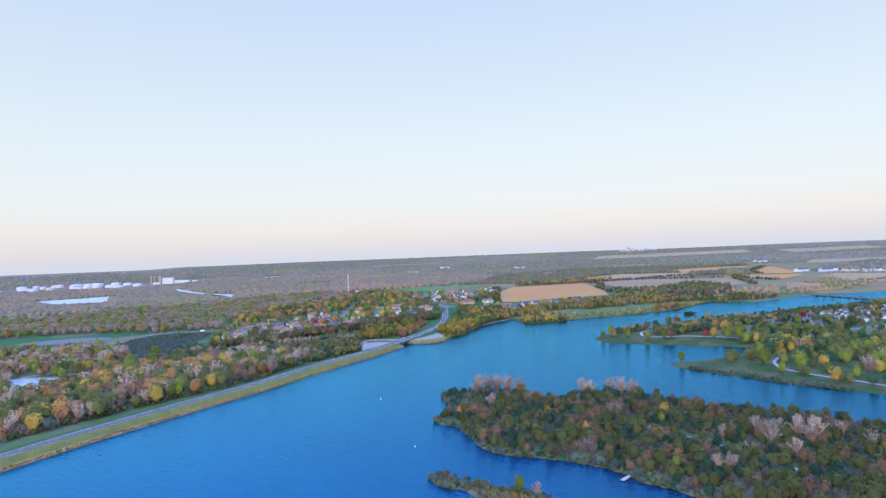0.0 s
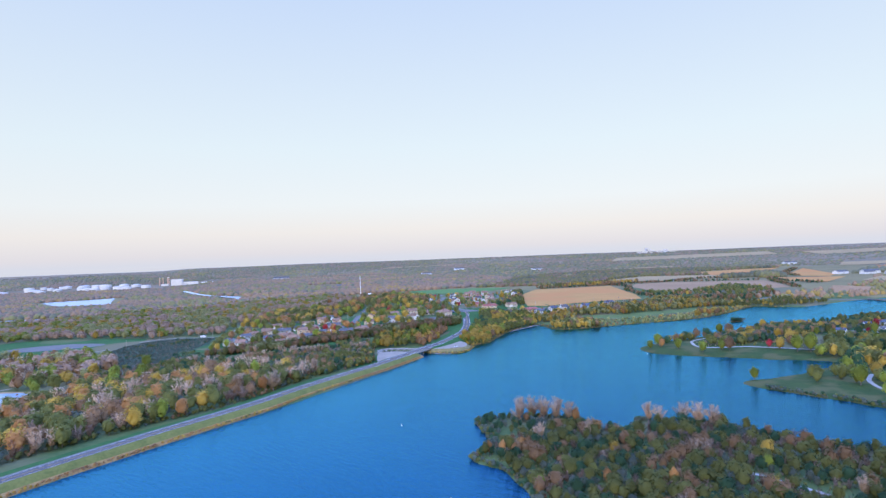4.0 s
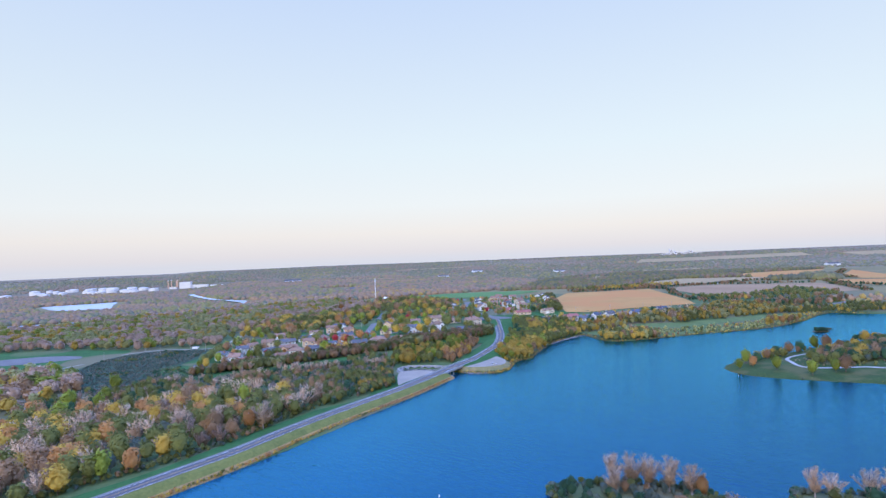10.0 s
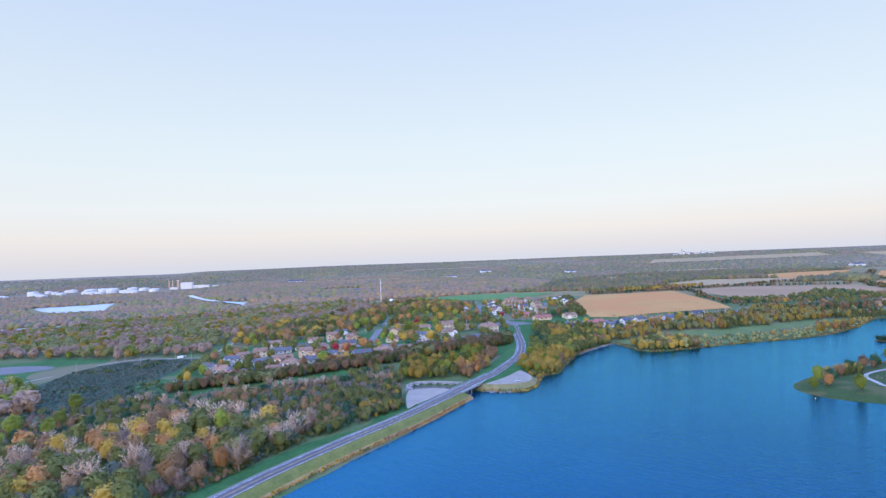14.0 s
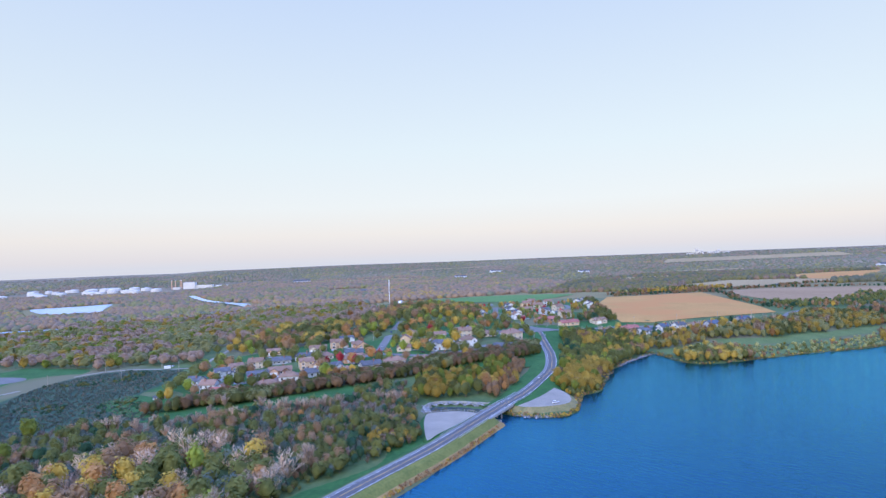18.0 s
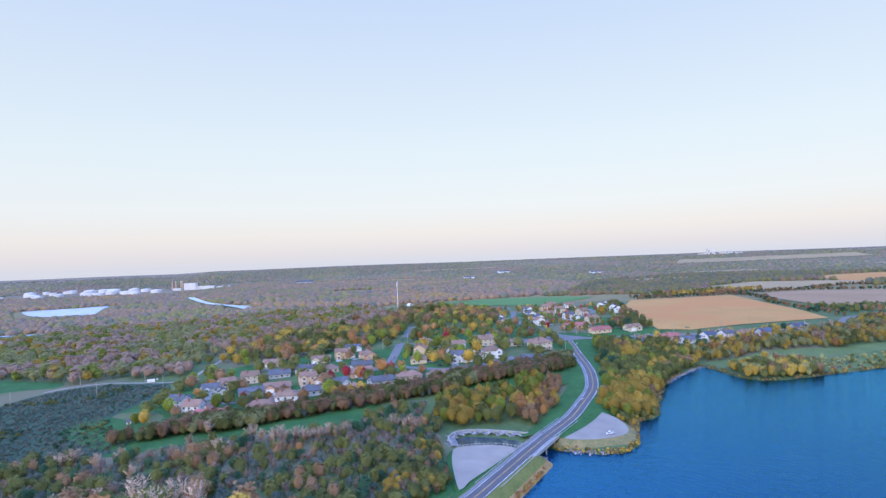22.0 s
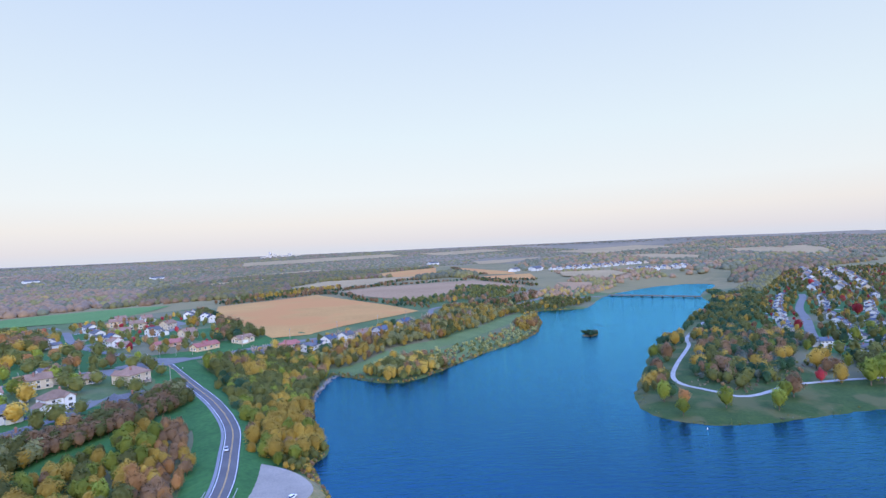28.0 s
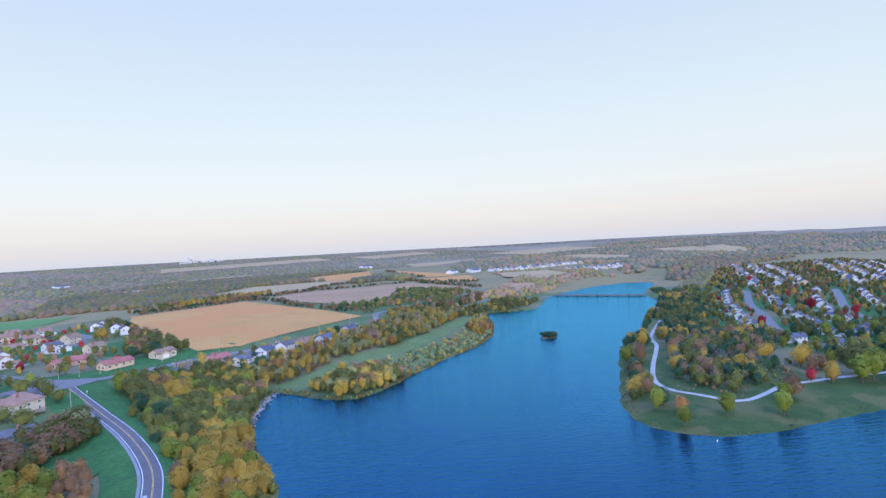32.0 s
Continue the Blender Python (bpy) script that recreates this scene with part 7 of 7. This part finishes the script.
# lake points to the east
grow("point_woods", [(298, -62), (298, -95), (330, -112), (395, -112), (440, -112), (462, -90), (452, -40), (440, -28), (400, -38), (345, -50)], 7.5, (8, 12), {"ol": 3.2, "dk": 1.2, "sh": 1.2, "pu": 0.5, "ru": 1.2, "go": 1.5, "yg": 1.3}, own=6, clump=0.06, seed=60, ref=(280, -80), group="trees on the lake point", wide=1.2)
grow("north_point_woods", [(405, 4), (470, 12), (560, 20), (700, 36), (830, 50), (860, 10), (760, -18), (640, -30), (520, -50), (450, -60), (445, -30), (430, -20), (412, -16)], 8, (7, 11), {"ol": 2.4, "dk": 2.2, "go": 0.8, "ru": 1.0}, own=0, level=3, seed=61, ref=(430, -20), group="trees on the lake point", wide=1.3)
grow("cove_woods", [(322, -178), (350, -150), (400, -125), (420, -200), (440, -330), (420, -430), (345, -440), (362, -340), (345, -260), (322, -232), (318, -206)], 9, (9, 14), {"dk": 2, "ol": 2.4, "yg": 0.8, "go": 0.7, "ba": 0.5, "ru": 0.8}, own=0, level=3, seed=62, ref=(330, -220), group="trees beside the cove", wide=1.25)
for kind, x, y, h in (("yg", 221, -77, 6), ("yg", 240, -61, 8), ("or", 237, -73, 6), ("yg", 242, -93, 7.5), ("yg", 253, -116, 7.5), ("ru", 280, -119, 8.5), ("yg", 274, -116, 7), ("go", 321, -138, 8), ("yg", 327, -152, 10), ("yg", 336, -158, 11), ("ol", 344, -150, 10), ("go", 347, -123, 8), ("yg", 348, -19, 8), ("ru", 354, -27, 8), ("ol", 362, -20, 7), ("re", 318, -128, 5),
                      ("go", 410, -16, 8), ("yg", 214, -228, 6.5), ("yg", 284, -244, 9), ("yg", 262, -274, 9.5), ("go", 290, -262, 8), ("dk", 300, -276, 9), ("yg", 272, -300, 10), ("ba", 306, -330, 10), ("dk", 300, -226, 7), ("dk", 318, -222, 8), ("ol", 330, -230, 8),
                      ("or", 330, -250, 9), ("yg", 318, -300, 9), ("dk", 250, -62, 6), ("ru", 270, -50, 6), ("dk", 290, -38, 6), ("ru", 305, -36, 7), ("dk", 322, -30, 6.5)):
    plant(kind, int(abs(x + y)) % 3, x, y, h * 1.7, x * 0.9, "park trees", 1.22)
grow("islet_bushes", [(441, 74), (452, 71), (462, 76), (460, 84), (448, 86)], 2.4, (3.5, 5.5), {"dk": 2, "sh": 2}, own=0, seed=63, wide=1.9, wet=True)
# eastern houses
grow("east_trees", [(395, -70), (640, -30), (830, -10), (1250, 20), (1500, -200), (1400, -420), (800, -330), (520, -280), (400, -200)], 10, (5, 9), {"dk": 2.2, "ol": 2.6, "re": 0.5, "go": 0.9, "ru": 1.2, "or": 0.5, "pu": 0.8}, level=3, own=0, seed=64, keep=0.85, group="street trees", wide=1.2, clear=6.5, ref=(420, -120), clump=0.07)
grow("east_border_woods", [(420, -68), (470, -62), (640, -32), (800, -16), (800, 10), (640, -14), (520, -36), (450, -50)], 8, (6, 10), {"dk": 2.4, "ol": 2, "go": 0.8}, level=3, seed=65, wide=1.3)
# island
grow("island_woods", [(-44, -322), (-26, -330), (-32, -350), (-32, -380), (-24, -400), (0, -414), (20, -426), (34, -446), (46, -480), (60, -540), (190, -540), (256, -496), (200, -424), (168, -394), (136, -362), (120, -336), (110, -322), (98, -312), (80, -306), (68, -314), (56, -318), (44, -300), (34, -290), (8, -300), (-14, -306)], 5.4, (5.5, 9.5),
     {"sh": 3.4, "dk": 1.2, "ol": 2.2, "pu": 2.0, "ru": 1.8, "ba": 0.4, "or": 0.4, "yg": 0.5, "go": 0.2}, own=16, clump=0.06, seed=70, ref=(0, -360), group="island trees", wide=1.3)
grow("island_understory", [(-44, -322), (-26, -330), (-32, -350), (-32, -380), (-24, -400), (0, -414), (20, -426), (34, -446), (46, -480), (60, -540), (190, -540), (256, -496), (200, -424), (168, -394), (136, -362), (120, -336), (110, -322), (98, -312), (80, -306), (68, -314), (56, -318), (44, -300), (34, -290), (8, -300), (-14, -306)], 4.2, (1.4, 3.0), {"sh": 3, "pu": 1.4, "ol": 1.4, "dk": 1}, level=2, seed=73, wide=1.7, clear=3.0)
grow("island_tip_woods", [(-18, -252), (8, -260), (40, -278), (34, -300), (4, -298), (-24, -284)], 5.0, (4.5, 7.5), {"dk": 3, "sh": 1.5, "ol": 1.0, "ru": 0.5}, own=5, seed=71, ref=(0, -270), group="island trees", wide=1.15)
for kind, x, y, h in (("ba", 12, -262, 15), ("ba", 18, -266, 16), ("ba", 24, -270, 15), ("ba", 30, -276, 16), ("ba", 36, -282, 14), ("ba", 6, -274, 13), ("or", 38, -286, 10), ("or", -27, -320, 7.5), ("or", -21, -323, 8), ("or", -16, -327, 7), ("ba", 80, -297, 13),
                      ("ba", 84, -302, 12), ("ba", 97, -306, 14), ("ba", 103, -312, 15), ("ba", 108, -318, 14), ("ba", 33, -313, 11), ("ba", 29, -318, 9), ("ba", 8, -305, 10), ("ba", 3, -309, 9), ("go", 96, -372, 11), ("ol", -2, -362, 9), ("yg", -20, -372, 8), ("or", 10, -376, 8.5),
                      ("ru", 43, -333, 9), ("or", 36, -386, 9), ("yg", 50, -448, 8), ("yg", 86, -384, 8), ("ba", 123, -417, 12), ("ba", 122, -427, 13), ("ba", 131, -424, 12), ("ba", 137, -431, 13), ("ba", 135, -441, 12), ("ba", 147, -434, 13), ("ba", 155, -440, 12),
                      ("ba", 144, -424, 12), ("ba", 151, -428, 12), ("ba", 116, -436, 11), ("ba", 72, -458, 11), ("ba", 66, -456, 10), ("ba", 100, -419, 10), ("ba", 112, -455, 12)):
    plant(kind, 0 if kind != "ba" else int(x + y) % 3, x, y, h, x * 1.3, "island trees", 1.15)
grow("spit_reeds", [(-58, -412), (-40, -430), (-22, -450), (-26, -470), (-46, -450)], 2.0, (1.0, 1.8), {"go": 2, "ru": 2, "ol": 1}, seed=72, wide=1.6)
plant("yg", 0, -28, -446, 9, 0.4, "spit trees", 1.0)
plant("ba", 1, -22, -452, 8, 1.4, "spit trees", 1.0)
grow("lake_head_woods", [(560, 268), (640, 262), (830, 240), (1030, 262), (1120, 215), (1260, 300), (1200, 520), (1000, 365), (840, 312), (720, 290)], 11, (5, 8.5), {"fo": 2.2, "fr": 2.0, "fy": 0.8, "fg": 1.0}, level=4, seed=80, keep=0.85, wide=1.5, clump=0.012)
grow("east_ridge_woods", [(860, 40), (1060, 40), (1250, 90), (1250, 30), (1100, 10), (860, 0)], 10, (6, 9), {"fg": 2, "fo": 2, "fr": 1}, level=4, seed=81, keep=0.8, wide=1.5)
grow("point_edge_trees", [(244, -50), (262, -38), (330, -20), (420, -4), (420, -14), (330, -34), (262, -50)], 7, (4, 7), {"ol": 2, "ru": 1.5, "go": 1.2, "dk": 1}, seed=82, keep=0.6, wide=1.2)
grow("lake_bridge_trees", [(826, 58), (850, 64), (880, 76), (905, 84), (890, 60), (850, 48)], 6, (5, 8), {"dk": 2, "ol": 1}, seed=83, wide=1.3)
grow("lot_edge_shrubs", [(53, 2), (64, 8), (80, 32), (94, 46), (88, 72), (68, 58), (61, 44), (60, 24)], 3.6, (2.5, 5.5), {"ru": 2, "go": 1.4, "ol": 1.6, "or": 0.6}, level=0, seed=84, wide=1.3)
grow("verge_trees", [(80, 74), (98, 100), (114, 134), (128, 165), (126, 205), (112, 182), (98, 142), (86, 108)], 5.5, (5, 9), {"dk": 2.2, "ol": 2.6, "go": 0.6, "yg": 0.8}, level=0, seed=85, wide=1.2)
grow("park_woods", [(335, -116), (395, -112), (462, -122), (470, -190), (400, -215), (355, -178), (340, -150)], 11, (9, 13), {"ol": 2.4, "dk": 1.6, "yg": 1.0, "go": 0.8, "ru": 1.0}, seed=86, keep=0.75, wide=1.25)
grow("cove_lawn_trees", [(235, -240), (300, -228), (345, -240), (350, -400), (300, -400), (262, -340), (240, -290)], 13, (8, 13), {"yg": 2.0, "ol": 2.4, "go": 0.8, "dk": 1.6}, seed=87, keep=0.75, wide=1.3)
grow("park_thicket", [(312, -56), (292, -68), (281, -82), (279, -92), (296, -102), (318, -112), (340, -112), (345, -70)], 6.5, (6, 10), {"ru": 1.2, "ol": 2.8, "dk": 0.8, "sh": 1.0, "yg": 0.6, "pu": 0.5, "go": 1.3}, seed=110, keep=0.75, wide=1.35, clear=3.5)
grow("point_scrub", [(286, -60), (277, -74), (271, -88), (275, -98), (292, -108), (318, -118), (360, -122), (360, -108), (310, -100), (300, -70)], 4.5, (1.6, 3.6), {"ru": 2, "pu": 2, "ol": 1.6, "sh": 1.2}, level=3, seed=115, keep=0.6, wide=1.5, clear=3.0)
grow("point_tip_trees", [(250, -46), (262, -42), (300, -34), (300, -44), (280, -50), (262, -54)], 6.5, (6, 9), {"yg": 2, "ol": 2, "go": 1.2, "ru": 0.8}, seed=111, keep=0.8, wide=1.3, clear=3.5)
_d = MAIN[MAIN[:, 1] < -8][:, :2]
grow("dam_reeds", list(map(tuple, side_line(_d, 10.4))) + list(map(tuple, side_line(_d, 13.6)[::-1])), 1.7, (1.1, 2.1), {"ru": 2, "or": 1.2, "go": 1.4, "ol": 1.2}, level=2, seed=112, wide=1.5, wet=True)
fringe("lot_fringe", (5, -20), (75, 45), 500, (0.8, 2.0), {"ru": 2, "go": 1.4, "ol": 2}, 113)
fringe("island_fringe", (-70, -480), (260, -250), 2600, (1.4, 3.4), {"sh": 3, "dk": 2, "ol": 1.2, "pu": 1}, 90)
fringe("north_fringe", (60, 20), (640, 230), 1500, (1.0, 2.4), {"ol": 2, "ru": 1.4, "go": 1.2, "sh": 1}, 91)
fringe("point_fringe", (205, -480), (840, 60), 900, (0.4, 1.3), {"ol": 2, "sh": 2, "dk": 1.2}, 92)
finish_woods()
